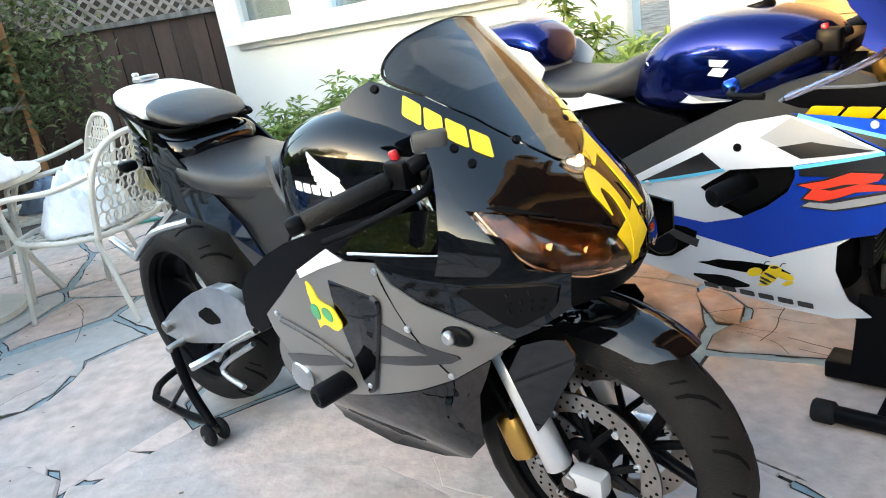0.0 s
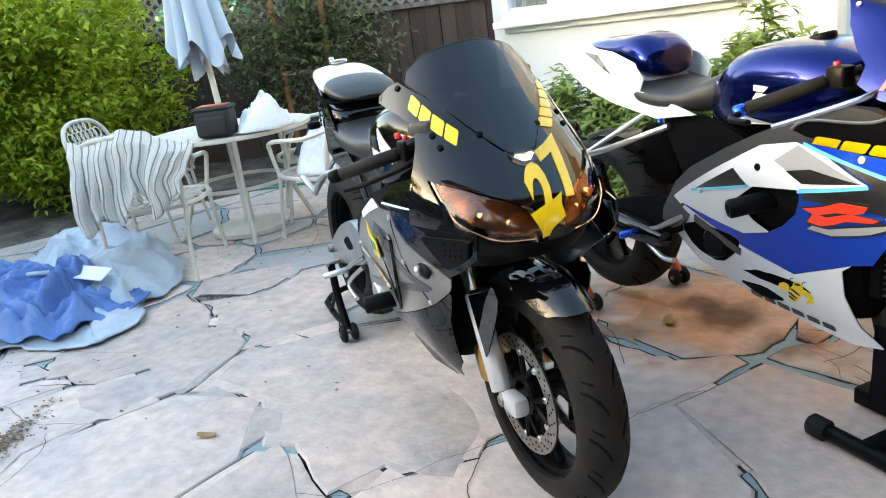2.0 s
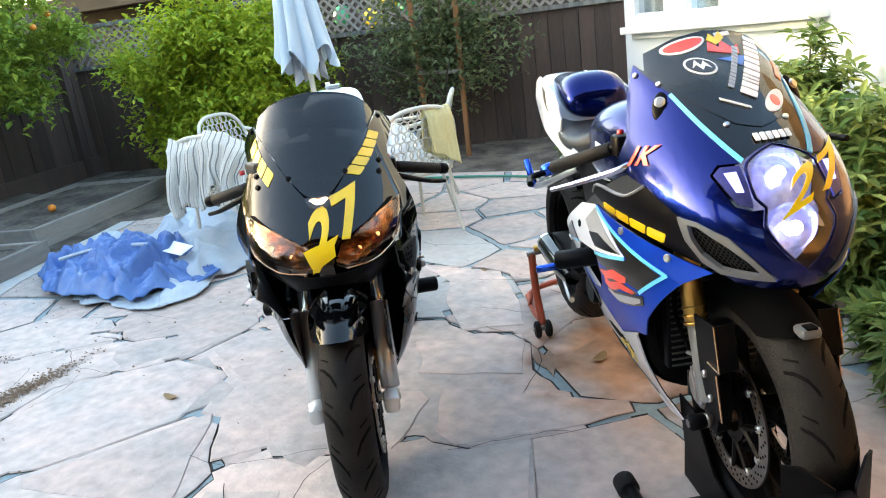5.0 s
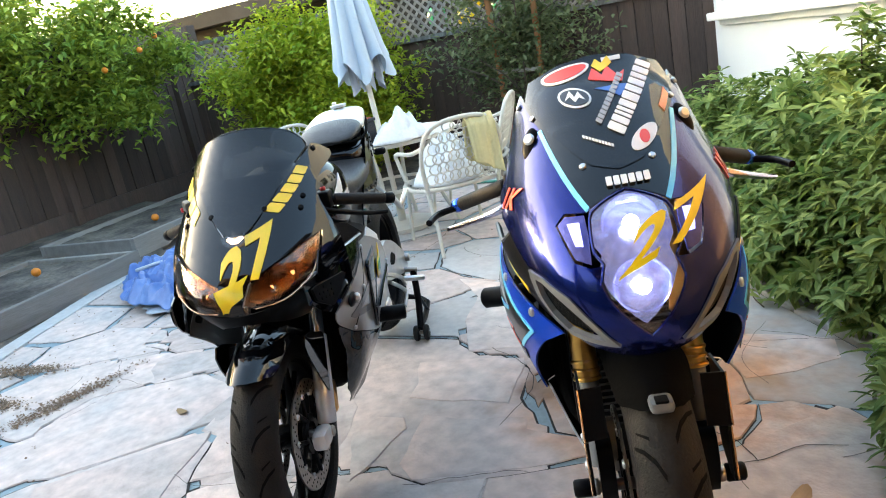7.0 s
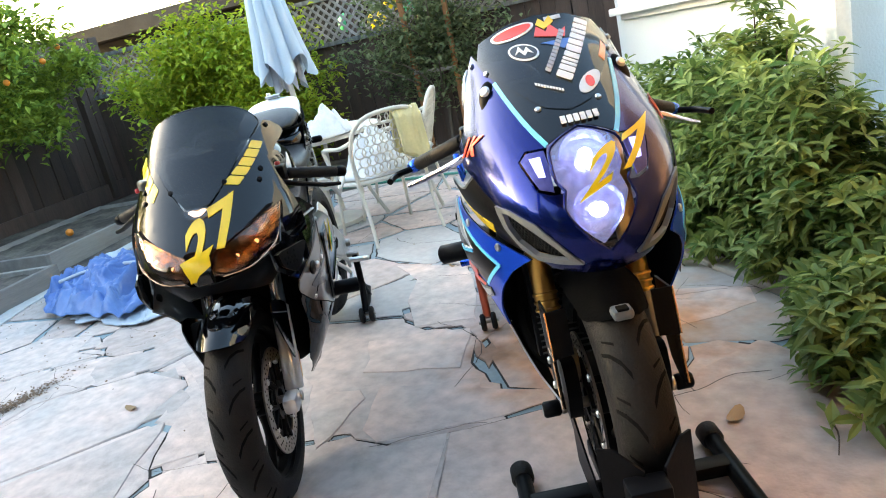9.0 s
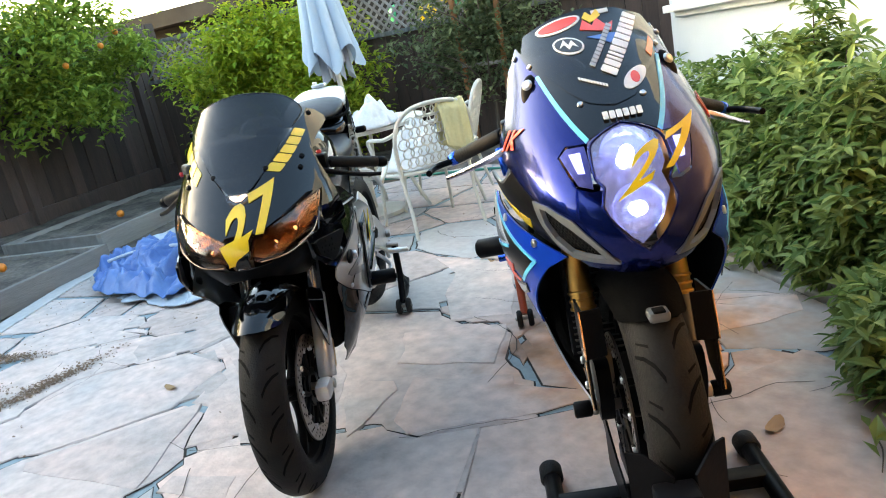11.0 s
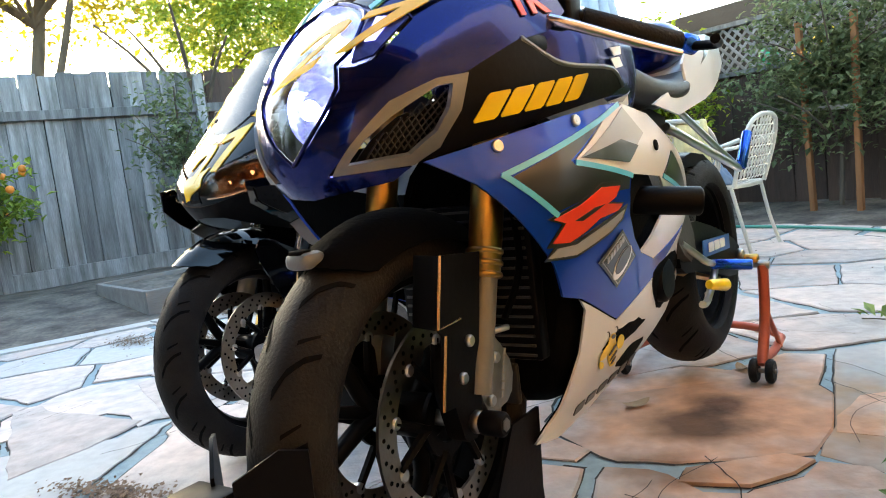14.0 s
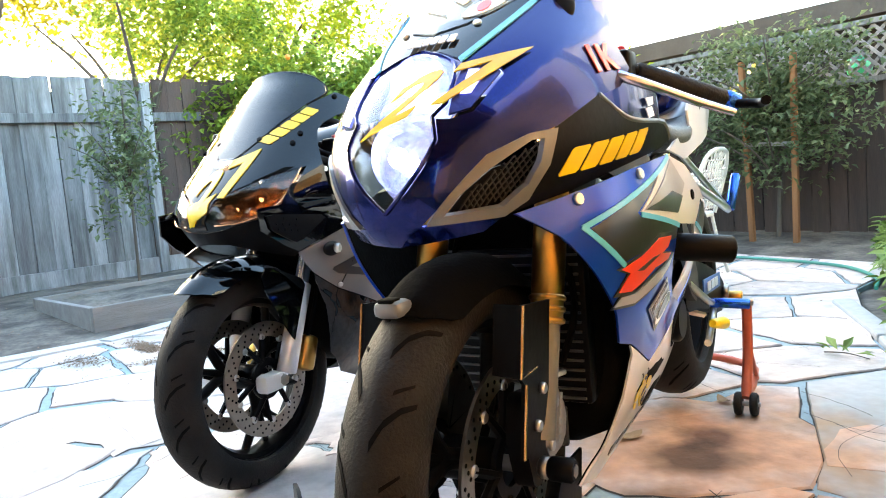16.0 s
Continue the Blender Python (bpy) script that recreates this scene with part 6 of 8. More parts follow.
for sd in BOTH:
    def mir(p):
        return (p[0] * sd, p[1])
    o = [US.sy(0.150, 1.112), US.sx(-0.285, 1.105, 1), US.sx(-0.265, 1.05, 1), US.sx(-0.235, 1.0, 1), US.sx(-0.200, 0.965, 1), US.sx(-0.205, 0.925, 1), US.sx(-0.150, 0.893, 1), US.sx(-0.083, 0.878, 1),
         US.sx(0.019, 0.836, 1), US.sx(0.109, 0.807, 1), US.sx(0.140, 0.765, 1), US.sx(0.152, 0.742, 1), US.sy(0.033, 0.768), US.sy(0.055, 0.797), US.sy(0.070, 0.830), US.sy(0.062, 0.857), US.sy(0.080, 0.855), US.sy(0.104, 0.862), US.sy(0.125, 0.913),
         US.sy(0.108, 0.931), US.sy(0.072, 0.933), US.sy(0.120, 1.052)]
    Geo().patch([mir(p) for p in o], US.at, 0, 0.004, (0.05, 0.02)).ob("upper_cowl", "dark_blue_paint", sb, "dark blue metallic upper cowl")
    st = [US.sy(0.063, 0.938), US.sy(0.070, 0.932), US.sy(0.126, 1.050), US.sy(0.119, 1.054)]
    Geo().patch([mir(p) for p in st], US.at, 0.0035, 0.003, (0.05, 0.02)).ob("stripe", "sky_blue", sb)
    # block-off plate with a small lens, and screws
    c = Vector(US.at(*mir(US.sy(0.145, 1.03))))
    nrm = Vector((0.75, sd * 0.45, 0.5)).normalized()
    rot = Matrix.Translation(c) @ nrm.to_track_quat("Z", "Y").to_matrix().to_4x4()
    bm = bmesh.new()
    bmesh.ops.create_uvsphere(bm, u_segments=20, v_segments=10, radius=1)
    bmesh.ops.scale(bm, vec=(0.017, 0.034, 0.007), verts=bm.verts)
    bo = Geo().bm(bm, rot).ob("mirror_block_off", "satin_black", sb)
    Geo().cyl(rot @ Vector((0, 0.008, 0.004)), rot @ Vector((0, 0.008, 0.012)), 0.012, 16, 0.004).ob("small_lens", "alu", bo)
    bolts(sb, US.at, [mir(US.sy(0.132, 1.072)), mir(US.sy(0.060, 0.995)), mir(US.sx(-0.26, 1.09, 1))], "alu", 0.0065)
    # red letters on the cowl
    bm = flat_text("1K", 0.03)
    for v in bm.verts:
        xx, zz = v.co.x * 0.055, v.co.y * 0.055
        x = (-0.165 + xx * 1.15 + zz * 0.25) if sd < 0 else (-0.09 - xx * 1.15 - zz * 0.1)
        v.co.x, v.co.y = US.sx(x, 0.912 + zz + xx * 0.15, sd)
    Geo().patch(bm, US.at, 0.003, 0.002, (0.05, 0.03)).ob("red_lettering", "red_decal", sb)
    # intake with frame and mesh
    k = [(0.146, 0.735), (0.088, 0.740), (0.060, 0.765), (0.046, 0.793), (0.041, 0.822), (0.060, 0.820), (0.111, 0.788), (0.136, 0.762)]
    io = [mir(US.sx(x, z, 1)) for x, z in k]
    cen = Vector((sum(u for u, v in io) / 8, sum(v for u, v in io) / 8))
    Geo().patch(rounded(io, 0.2, 1), lambda u, v: tuple(Vector(US.at(u, v)) - Vector((0.045, 0, 0))), 0, 0.003, (0.05, 0.02)).ob("intake_throat", "groove", sb)
    Geo().patch([mir(US.sx(x, z, 1)) for x, z in ((0.146, 0.735), (0.088, 0.740), (0.072, 0.756), (0.100, 0.792), (0.111, 0.788), (0.136, 0.762))], lambda u, v: tuple(Vector(US.at(u, v)) - Vector((0.016, sd * 0.004, 0))), 0, 0.003, (0.05, 0.02)).ob("intake_ramp", "satin_black", sb)
    msh = Geo()
    for i in range(-9, 10):
        for q in (1, -1):
            pts = []
            for j in range(13):
                u, v = cen.x + (i * 0.02 + q * (j - 6) * 0.013) * 1.0, cen.y + (j - 6) * 0.008
                if inside((u, v), io):
                    pts.append(Vector(US.at(u, v)) - Vector((0.02, 0, 0)))
            if len(pts) > 1:
                msh.tube(pts, 0.0013, 4, k=0)
    msh.ob("intake_mesh", "mesh_black", sb)
    ring_o = [mir(US.sx(x, z, 1)) for x, z in ((0.153, 0.724), (0.080, 0.727), (0.052, 0.745), (0.030, 0.788), (0.018, 0.834), (0.060, 0.829), (0.112, 0.806), (0.150, 0.750))]
    for i in range(8):
        j = (i + 1) % 8
        Geo().patch([io[i], io[j], ring_o[j], ring_o[i]], US.at, 0.004, 0.010, (0.05, 0.02)).ob("intake_frame", "frame_trim", sb, smooth=60)
    lip = [mir(p) for p in (US.sy(0.0, 0.742), US.sy(0.033, 0.768), US.sx(0.152, 0.742, 1), US.sx(0.155, 0.722, 1), US.sx(0.080, 0.724, 1), US.sy(0.10, 0.708), US.sy(0.0, 0.695))]
    Geo().patch(lip, US.at, 0, 0.004, (0.05, 0.02)).ob("nose_lip", "dark_blue_paint", sb)
    bp = [mir(US.sx(x, z, 1)) for x, z in ((0.080, 0.727), (-0.036, 0.750), (-0.173, 0.778), (-0.322, 0.800), (-0.360, 0.815), (-0.313, 0.842), (-0.20, 0.843), (-0.141, 0.850), (-0.083, 0.880), (0.018, 0.836), (0.030, 0.788), (0.052, 0.745))]
    Geo().patch(bp, US.at, 0.001, 0.004, (0.05, 0.02)).ob("intake_cowl", "satin_black", sb)
    Geo().tube([Vector(US.at(*mir(US.sx(x, z, 1)))) for x, z in ((-0.360, 0.815), (-0.313, 0.842), (-0.20, 0.843), (-0.141, 0.850), (-0.083, 0.880))], 0.004, 6, k=3).ob("cowl_edge", "frame_trim", sb)
    fn = FS.map(sd)
    if sd < 0:
        s0, s1 = Vector((-0.315, 0.778)), Vector((-0.045, 0.762))
        bars(lambda u, v: US.at(*US.sx(u, v, -1)), tuple(s0), tuple(s1 - s0), (0.022, 0.026), [1, 0.95, 1, 0.95], 0.12).ob("lettering_bar", "yellow_decal", sb)
    else:
        s0, s1 = Vector((0.010, 0.770)), Vector((-0.210, 0.796))
        bars(lambda u, v: US.at(*US.sx(u, v, 1)), tuple(s0), tuple(s1 - s0), (-0.022, 0.037), [1] * 5, 0.16).ob("lettering_bar", "yellow_decal", sb)
    blue = [(0.079, 0.728), (-0.018, 0.747), (-0.146, 0.770), (-0.25, 0.783), (-0.335, 0.789), (-0.255, 0.766), (-0.148, 0.706), (-0.320, 0.674), (-0.325, 0.642), (-0.345, 0.602), (-0.400, 0.555), (-0.460, 0.520), (-0.560, 0.492), (-0.830, 0.527),
            (-0.580, 0.447), (-0.405, 0.408), (-0.223, 0.485), (-0.165, 0.500), (-0.125, 0.557), (-0.030, 0.648), (0.017, 0.690)]
    Geo().patch(blue, fn, 0, 0.004).ob("side_fairing", "blue_paint", sb, "bright blue side fairing panel")
    Geo().patch(blue, fn, -0.005, 0.002).ob("fairing_liner", "matt_black", sb)
    Geo().patch([(-0.975, 0.487), (-0.80, 0.585), (-0.60, 0.690), (-0.45, 0.768), (-0.345, 0.786), (-0.258, 0.763), (-0.150, 0.704), (-0.325, 0.671), (-0.47, 0.656), (-0.555, 0.60), (-0.505, 0.545), (-0.46, 0.521), (-0.560, 0.493), (-0.830, 0.528), (-0.965, 0.462)], fn, -0.001, 0.004).ob("mid_fairing", "white_paint", sb, "white side fairing panel")
    Geo().patch([(-0.325, 0.671), (-0.47, 0.656), (-0.555, 0.60), (-0.505, 0.545), (-0.46, 0.521), (-0.40, 0.556), (-0.345, 0.603), (-0.325, 0.642)], fn, -0.022, 0.003).ob("slider_recess", "groove", sb)
    Geo().patch([(-0.335, 0.780), (-0.165, 0.708), (-0.30, 0.692), (-0.40, 0.735)], fn, 0.0012, 0.002).ob("flash", "grey_decal", sb)
    Geo().patch([(-0.29, 0.728), (-0.165, 0.708), (-0.31, 0.690), (-0.36, 0.715)], fn, 0.002, 0.002).ob("flash", "black_decal", sb)
    Geo().patch([(-0.035, 0.694), (-0.25, 0.764), (-0.140, 0.706), (-0.148, 0.698), (-0.312, 0.668), (-0.315, 0.648), (-0.185, 0.650), (-0.112, 0.636)], fn, 0.0015, 0.002).ob("flash", "black_decal", sb)
    for a, b in (((-0.320, 0.785), (-0.018, 0.697)), ((-0.018, 0.699), (-0.115, 0.630)), ((-0.150, 0.702), (-0.325, 0.668))):
        a, b = Vector(a), Vector(b)
        nn = Vector((a.y - b.y, b.x - a.x)).normalized() * 0.004
        Geo().patch([tuple(a - nn), tuple(b - nn), tuple(b + nn), tuple(a + nn)], fn, 0.0024, 0.002).ob("pinstripe", "sky_blue", sb)
    Geo().patch([(-0.735, 0.597), (-0.535, 0.698), (-0.488, 0.656)], fn, 0.0012, 0.002).ob("flash", "black_decal", sb)
    Geo().patch([(-0.484, 0.660), (-0.484, 0.652), (-0.75, 0.589), (-0.745, 0.598)], fn, 0.0022, 0.002).ob("pinstripe", "sky_blue", sb)
    # plain slanted emblem shapes in red and grey
    turn = (lambda pts: pts) if sd > 0 else (lambda pts: [(-0.42 - x, z) for x, z in reversed(pts)])
    red = [(-0.104, 0.626), (-0.160, 0.640), (-0.210, 0.660), (-0.270, 0.657), (-0.260, 0.641), (-0.233, 0.633), (-0.290, 0.627), (-0.277, 0.618), (-0.217, 0.613), (-0.184, 0.598), (-0.148, 0.587), (-0.110, 0.591), (-0.132, 0.617)]
    gry = [(-0.105, 0.570), (-0.122, 0.582), (-0.166, 0.581), (-0.212, 0.594), (-0.305, 0.616), (-0.300, 0.604), (-0.266, 0.588), (-0.219, 0.576), (-0.171, 0.565)]
    cx, cz = -0.20, 0.622
    Geo().patch(turn([(cx + (x - cx) * 1.10, cz + (z - cz) * 1.18) for x, z in red]), fn, 0.0022, 0.002).ob("emblem", "black_decal", sb)
    Geo().patch(turn(red), fn, 0.0034, 0.002).ob("emblem", "red_decal", sb, "red slanted emblem shape")
    Geo().patch(turn([(-0.150, 0.618), (-0.196, 0.632), (-0.225, 0.634), (-0.170, 0.616)]), fn, 0.0042, 0.001).ob("emblem", "black_decal", sb)
    Geo().patch(turn([(-0.100, 0.566), (-0.120, 0.588), (-0.166, 0.586), (-0.212, 0.600), (-0.316, 0.624), (-0.308, 0.600), (-0.266, 0.583), (-0.219, 0.571), (-0.171, 0.560)]), fn, 0.0026, 0.002).ob("emblem", "black_decal", sb)
    Geo().patch(turn(gry), fn, 0.0036, 0.002).ob("emblem", "grey_decal", sb)
    belly = [(-0.223, 0.482), (-0.405, 0.405), (-0.580, 0.444), (-0.82, 0.522), (-0.94, 0.45), (-0.92, 0.40), (-0.82, 0.330), (-0.63, 0.285), (-0.40, 0.236), (-0.27, 0.226), (-0.19, 0.243), (-0.235, 0.29), (-0.258, 0.384), (-0.25, 0.46)]
    Geo().patch(belly, fn, 0, 0.004).ob("belly_pan", "white_paint", sb, "white belly pan")
    Geo().patch(belly, fn, -0.005, 0.002).ob("fairing_liner", "matt_black", sb)
    Geo().patch(rounded([(-0.46, 0.300), (-0.53, 0.327), (-0.64, 0.315), (-0.55, 0.275)], 0.15, 1), fn, 0.001, 0.002).ob("vent_opening", "groove", sb)
    Geo().patch(rounded([(-0.585, 0.470), (-0.60, 0.425), (-0.70, 0.352), (-0.82, 0.372), (-0.88, 0.44), (-0.76, 0.482)], 0.2, 1), fn, 0.001, 0.003).ob("engine_opening", "matt_black", sb)
    cv = Vector(fn(-0.70, 0.425))
    Geo().cyl(cv - Vector((0, sd * 0.02, 0)), cv + Vector((0, sd * 0.012, 0)), 0.05, 24, 0.008).ob("engine_cover", "satin_black", sb)
    bars(fn, (-0.60, 0.274), (0.28, -0.026), (0.0, 0.018), [1] * 6, 0.3).ob("lettering_bar", "black_decal", sb)
    disk = lambda u, v, a, b, w: [(u + a * math.cos(t) * math.cos(w) - b * math.sin(t) * math.sin(w), v + a * math.cos(t) * math.sin(w) + b * math.sin(t) * math.cos(w)) for t in (2 * math.pi * k / 12 for k in range(12))]
    stk = Geo().patch(disk(-0.415, 0.345, 0.036, 0.018, 0.9), fn, 0.002, 0.0015).ob("sticker", "yellow_decal", sb, "yellow and black striped insect sticker")
    for q in (disk(-0.450, 0.354, 0.022, 0.013, 0.5), disk(-0.378, 0.354, 0.025, 0.012, -0.3), disk(-0.371, 0.330, 0.016, 0.006, 0.5), disk(-0.433, 0.315, 0.016, 0.005, 0.2), disk(-0.398, 0.371, 0.017, 0.013, 0.2)):
        Geo().patch(q, fn, 0.0028, 0.001).ob("sticker_mark", "yellow_decal", stk)
    for q in (disk(-0.425, 0.334, 0.015, 0.004, -0.5), disk(-0.432, 0.323, 0.011, 0.004, -0.5), disk(-0.412, 0.349, 0.016, 0.004, -0.5), disk(-0.398, 0.378, 0.011, 0.004, 0.2)):
        Geo().patch(q, fn, 0.0040, 0.001).ob("sticker_mark", "black_decal", stk)
    for u in (-0.385, -0.425):
        Geo().tube([fn(u, 0.380), fn(u + 0.007, 0.390), fn(u + 0.016, 0.392)], 0.0014, 5).ob("sticker_mark", "black_decal", stk)
    if sd < 0:
        Geo().patch([(-0.77, 0.505), (-0.585, 0.437), (-0.595, 0.412), (-0.785, 0.478)], fn, 0.004, 0.002).ob("sticker", "black_decal", sb)
        bars(fn, (-0.765, 0.484), (0.155, -0.058), (-0.004, 0.012), [1] * 8, 0.3).ob("lettering_bar", "grey_decal", sb)
    else:
        shield = [(-0.246, 0.539), (-0.318, 0.582), (-0.423, 0.522), (-0.365, 0.475)]
        mid_s = Vector((-0.340, 0.528))
        shrink = lambda k: [tuple(mid_s.lerp(Vector(p), k)) for p in shield]
        stq = Geo().patch(shrink(1.0), fn, 0.0028, 0.001).ob("sticker", "black_decal", sb, "black four-cornered sticker with pale ring")
        for k, off, mt in ((0.88, 0.0038, "grey_decal"), (0.82, 0.0046, "black_decal")):
            Geo().patch(shrink(k), fn, off, 0.001).ob("sticker_mark", mt, stq)
        Geo().patch(disk(-0.352, 0.522, 0.036, 0.025, -0.5), fn, 0.0056, 0.001).ob("sticker_mark", "white_decal", stq)
        Geo().patch(disk(-0.350, 0.527, 0.030, 0.020, -0.5), fn, 0.0064, 0.001).ob("sticker_mark", "black_decal", stq)
        bars(lambda u, v: tuple(Vector(fn(u, v)) + Vector((0, 0.005, 0))), (-0.268, 0.541), (-0.052, 0.030), (-0.008, -0.010), [1] * 6, 0.25).ob("lettering_bar", "grey_decal", stq)
        # maker's plate on the swingarm and a yellow lever tip
        Geo().patch([(-1.00, 0.462), (-1.25, 0.445), (-1.25, 0.405), (-1.00, 0.420)], lambda u, v: (u, 0.170, v), 0, 0.003).ob("swingarm_plate", "blue_decal", sb)
        bars(lambda u, v: (u, 0.1735, v), (-1.03, 0.428), (-0.15, -0.007), (0.0, 0.024), [1] * 3, 0.2).ob("lettering_bar", "white_decal", sb)
        Geo().cyl((-0.90, 0.205, 0.372), (-1.00, 0.215, 0.352), (0.012, 0.016), 16, 0.004).ob("lever_tip", "yellow_decal", sb, "yellow rubber lever tip")
    bolts(sb, fn, [(-0.019, 0.737), (-0.171, 0.762), (-0.70, 0.60)], "alu", 0.009)
    bolts(sb, fn, [(-0.450, 0.712)], "groove", 0.010, 0.002)
    slider(sb, (-0.430, sd * 0.19, 0.622), (-0.490, sd * 0.320, 0.604), 0.026)
    spar = [(-0.20, 0.855), (-0.17, 0.80), (-0.50, 0.70), (-0.72, 0.57), (-0.88, 0.42), (-0.95, 0.46), (-0.85, 0.62), (-0.60, 0.75), (-0.32, 0.86)]
    Geo().patch(rounded(spar, 0.2, 1), lambda u, v, s=sd: (u, s * (0.17 - 0.08 * max(0, u + 0.45)), v), 0, 0.03).ob("frame_spar", "dark_trim", sb)
    Geo().patch(rounded([(-0.70, 0.64), (-0.62, 0.74), (-0.85, 0.80), (-1.0, 0.77), (-0.88, 0.56)], 0.15, 1), lambda u, v, s=sd: (u, s * 0.11, v), 0, 0.02).ob("subframe_cover", "satin_black", sb)
    arm = rounded([(-1.47, 0.33), (-1.42, 0.40), (-1.2, 0.47), (-0.98, 0.52), (-0.86, 0.48), (-0.88, 0.40), (-1.05, 0.38), (-1.36, 0.30)], 0.2, 1)
    sa = Geo().patch(arm, lambda u, v, s=sd: (u, s * 0.15, v), 0, 0.035).ob("swingarm", "satin_black", sb)
    Geo().cyl((-1.42, sd * 0.15, 0.345), (-1.42, sd * 0.205, 0.345), 0.015, 16, 0.003).ob("swingarm_spool", "gold_anod", sa)
    Geo().cyl((-1.405, sd * 0.15, 0.36), (-1.405, sd * 0.168, 0.36), 0.02, 6, 0.003).ob("axle_nut", "steel", sa)
    Geo().cyl((-1.02, sd * 0.18, 0.40), (-1.03, sd * 0.275, 0.395), 0.013, 14, 0.003).ob("footrest", "blue_anod", sb)
    Geo().tube([(-0.84, sd * 0.165, 0.48), (-0.95, sd * 0.185, 0.42), (-1.03, sd * 0.185, 0.39), (-0.93, sd * 0.19, 0.33), (-0.85, sd * 0.2, 0.335)], 0.009, 8).ob("rearset", "alu", sb)
    Geo().tube([(-0.95, sd * 0.12, 0.75), (-1.2, sd * 0.17, 0.66), (-1.36, sd * 0.185, 0.615)], 0.011, 8).tube([(-1.05, sd * 0.12, 0.79), (-1.36, sd * 0.185, 0.615)], 0.009, 8, k=0).ob("pillion_bracket", "alu", sb)
    Geo().cyl((-1.355, sd * 0.19, 0.615), (-1.40, sd * 0.205, 0.715), 0.014, 14, 0.003).ob("pillion_footrest", "blue_anod", sb)
    grip_side(sb, sd, (-0.24, sd * 0.16, 0.95), (-0.42, sd * 0.325, 0.875), "rubber", "blue_anod", "violet_alu", [(-0.19, sd * 0.175, 0.925), (-0.165, sd * 0.23, 0.905), (-0.26, sd * 0.31, 0.865), (-0.315, sd * 0.355, 0.845)])
    Geo().tube([(-0.425, sd * 0.345, 0.865), (-0.41, sd * 0.385, 0.86), (-0.34, sd * 0.40, 0.86)], 0.008, 8).ob("lever_guard", "satin_black", sb)
    # tail
    Geo().patch([(-0.80, 0.80), (-0.98, 0.775), (-1.22, 0.815), (-1.42, 0.87), (-1.56, 0.935), (-1.63, 0.985), (-1.55, 1.010), (-1.40, 1.005), (-1.22, 0.985), (-1.09, 0.950), (-1.04, 0.90), (-1.06, 0.86), (-0.95, 0.84)], lambda u, v, s=sd: (u, s * (0.145 - 0.12 * max(0, -1.3 - u) - 0.3 * max(0, v - 0.93)), v), 0, 0.006).ob("tail_side", "white_paint", sb, "white tail fairing")
    Geo().patch([(-1.20, 0.905), (-1.32, 0.955), (-1.42, 0.985), (-1.30, 0.975)], lambda u, v, s=sd: (u, s * (0.145 - 0.12 * max(0, -1.3 - u) - 0.3 * max(0, v - 0.93)), v), 0.001, 0.002).ob("flash", "black_decal", sb)

# number, oval and bar stickers on nose and screen
for ch, oy, oz, ax_, az_, ux, uz in (("2", -0.040, 0.836, 0.075, 0.030, 0.045, 0.068), ("7", 0.042, 0.868, 0.078, 0.022, 0.026, 0.056)):
    bm = flat_text(ch, 0.02)
    for v in bm.verts:
        gx, gy = v.co.x / 0.55, v.co.y / 0.70
        v.co.x, v.co.y = US.sy(oy + gx * ax_ + gy * ux, oz + gx * az_ + gy * uz)
    Geo().patch(bm, US.at, 0.0062, 0.002, (0.04, 0.02)).ob("racing_number", "yellow_decal", sb, "slanted yellow number " + ch)


def oval(y, z, a, b, tilt=0.0, n=20):
    return [US.sy(y + a * math.cos(t) - b * math.sin(t) * tilt, z + b * math.sin(t) + a * math.cos(t) * tilt) for t in (2 * math.pi * i / n for i in range(n))]


def on_screen(y, z):
    return tuple(Vector(US.at(*US.sy(y, z))) + Vector((0.0035, 0, 0.003)))


def sticker(out, off, material):
    Geo().patch(out, US.at, off, 0.0015, (0.05, 0.02)).ob("sticker", material, ws)


sticker(oval(-0.048, 1.098, 0.030, 0.016, -0.15), 0.0050, "white_decal")
sticker(oval(-0.048, 1.098, 0.026, 0.0125, -0.15), 0.0062, "black_decal")
sticker([US.sy(y, z) for y, z in ((-0.066, 1.094), (-0.055, 1.109), (-0.048, 1.098), (-0.040, 1.106), (-0.030, 1.092), (-0.04, 1.097), (-0.048, 1.09), (-0.056, 1.1))], 0.0072, "white_decal")
sticker(oval(-0.055, 1.140, 0.048, 0.013, 0.2), 0.0050, "white_decal")
sticker(oval(-0.055, 1.140, 0.042, 0.009, 0.2), 0.0062, "red_decal")
sticker([US.sy(y, z) for y, z in ((-0.016, 1.124), (-0.004, 1.142), (0.012, 1.128), (0.024, 1.143), (0.040, 1.124), (0.056, 1.130), (0.046, 1.112), (0.020, 1.116))], 0.0050, "red_decal")
sticker([US.sy(y, z) for y, z in ((-0.004, 1.146), (0.006, 1.158), (0.016, 1.148), (0.030, 1.160), (0.036, 1.146), (0.022, 1.138), (0.010, 1.134))], 0.0054, "yellow_decal")
sticker([US.sy(y, z) for y, z in ((-0.008, 1.108), (0.040, 1.108), (0.056, 1.106), (0.034, 1.090), (0.016, 1.100))], 0.0050, "blue_decal")
sticker([US.sy(y, z) for y, z in ((0.018, 1.158), (0.055, 1.158), (0.055, 1.150), (0.018, 1.150))], 0.0050, "white_decal")
bars(on_screen, (0.022, 1.030), (0.090, 0.098), (-0.026, 0.015), [1, 0.8, 0.4, 0.4, 0.8, 1, 0.8, 0.8, 0.6, 0.8, 0.8], 0.22).ob("lettering_bar", "white_decal", ws)
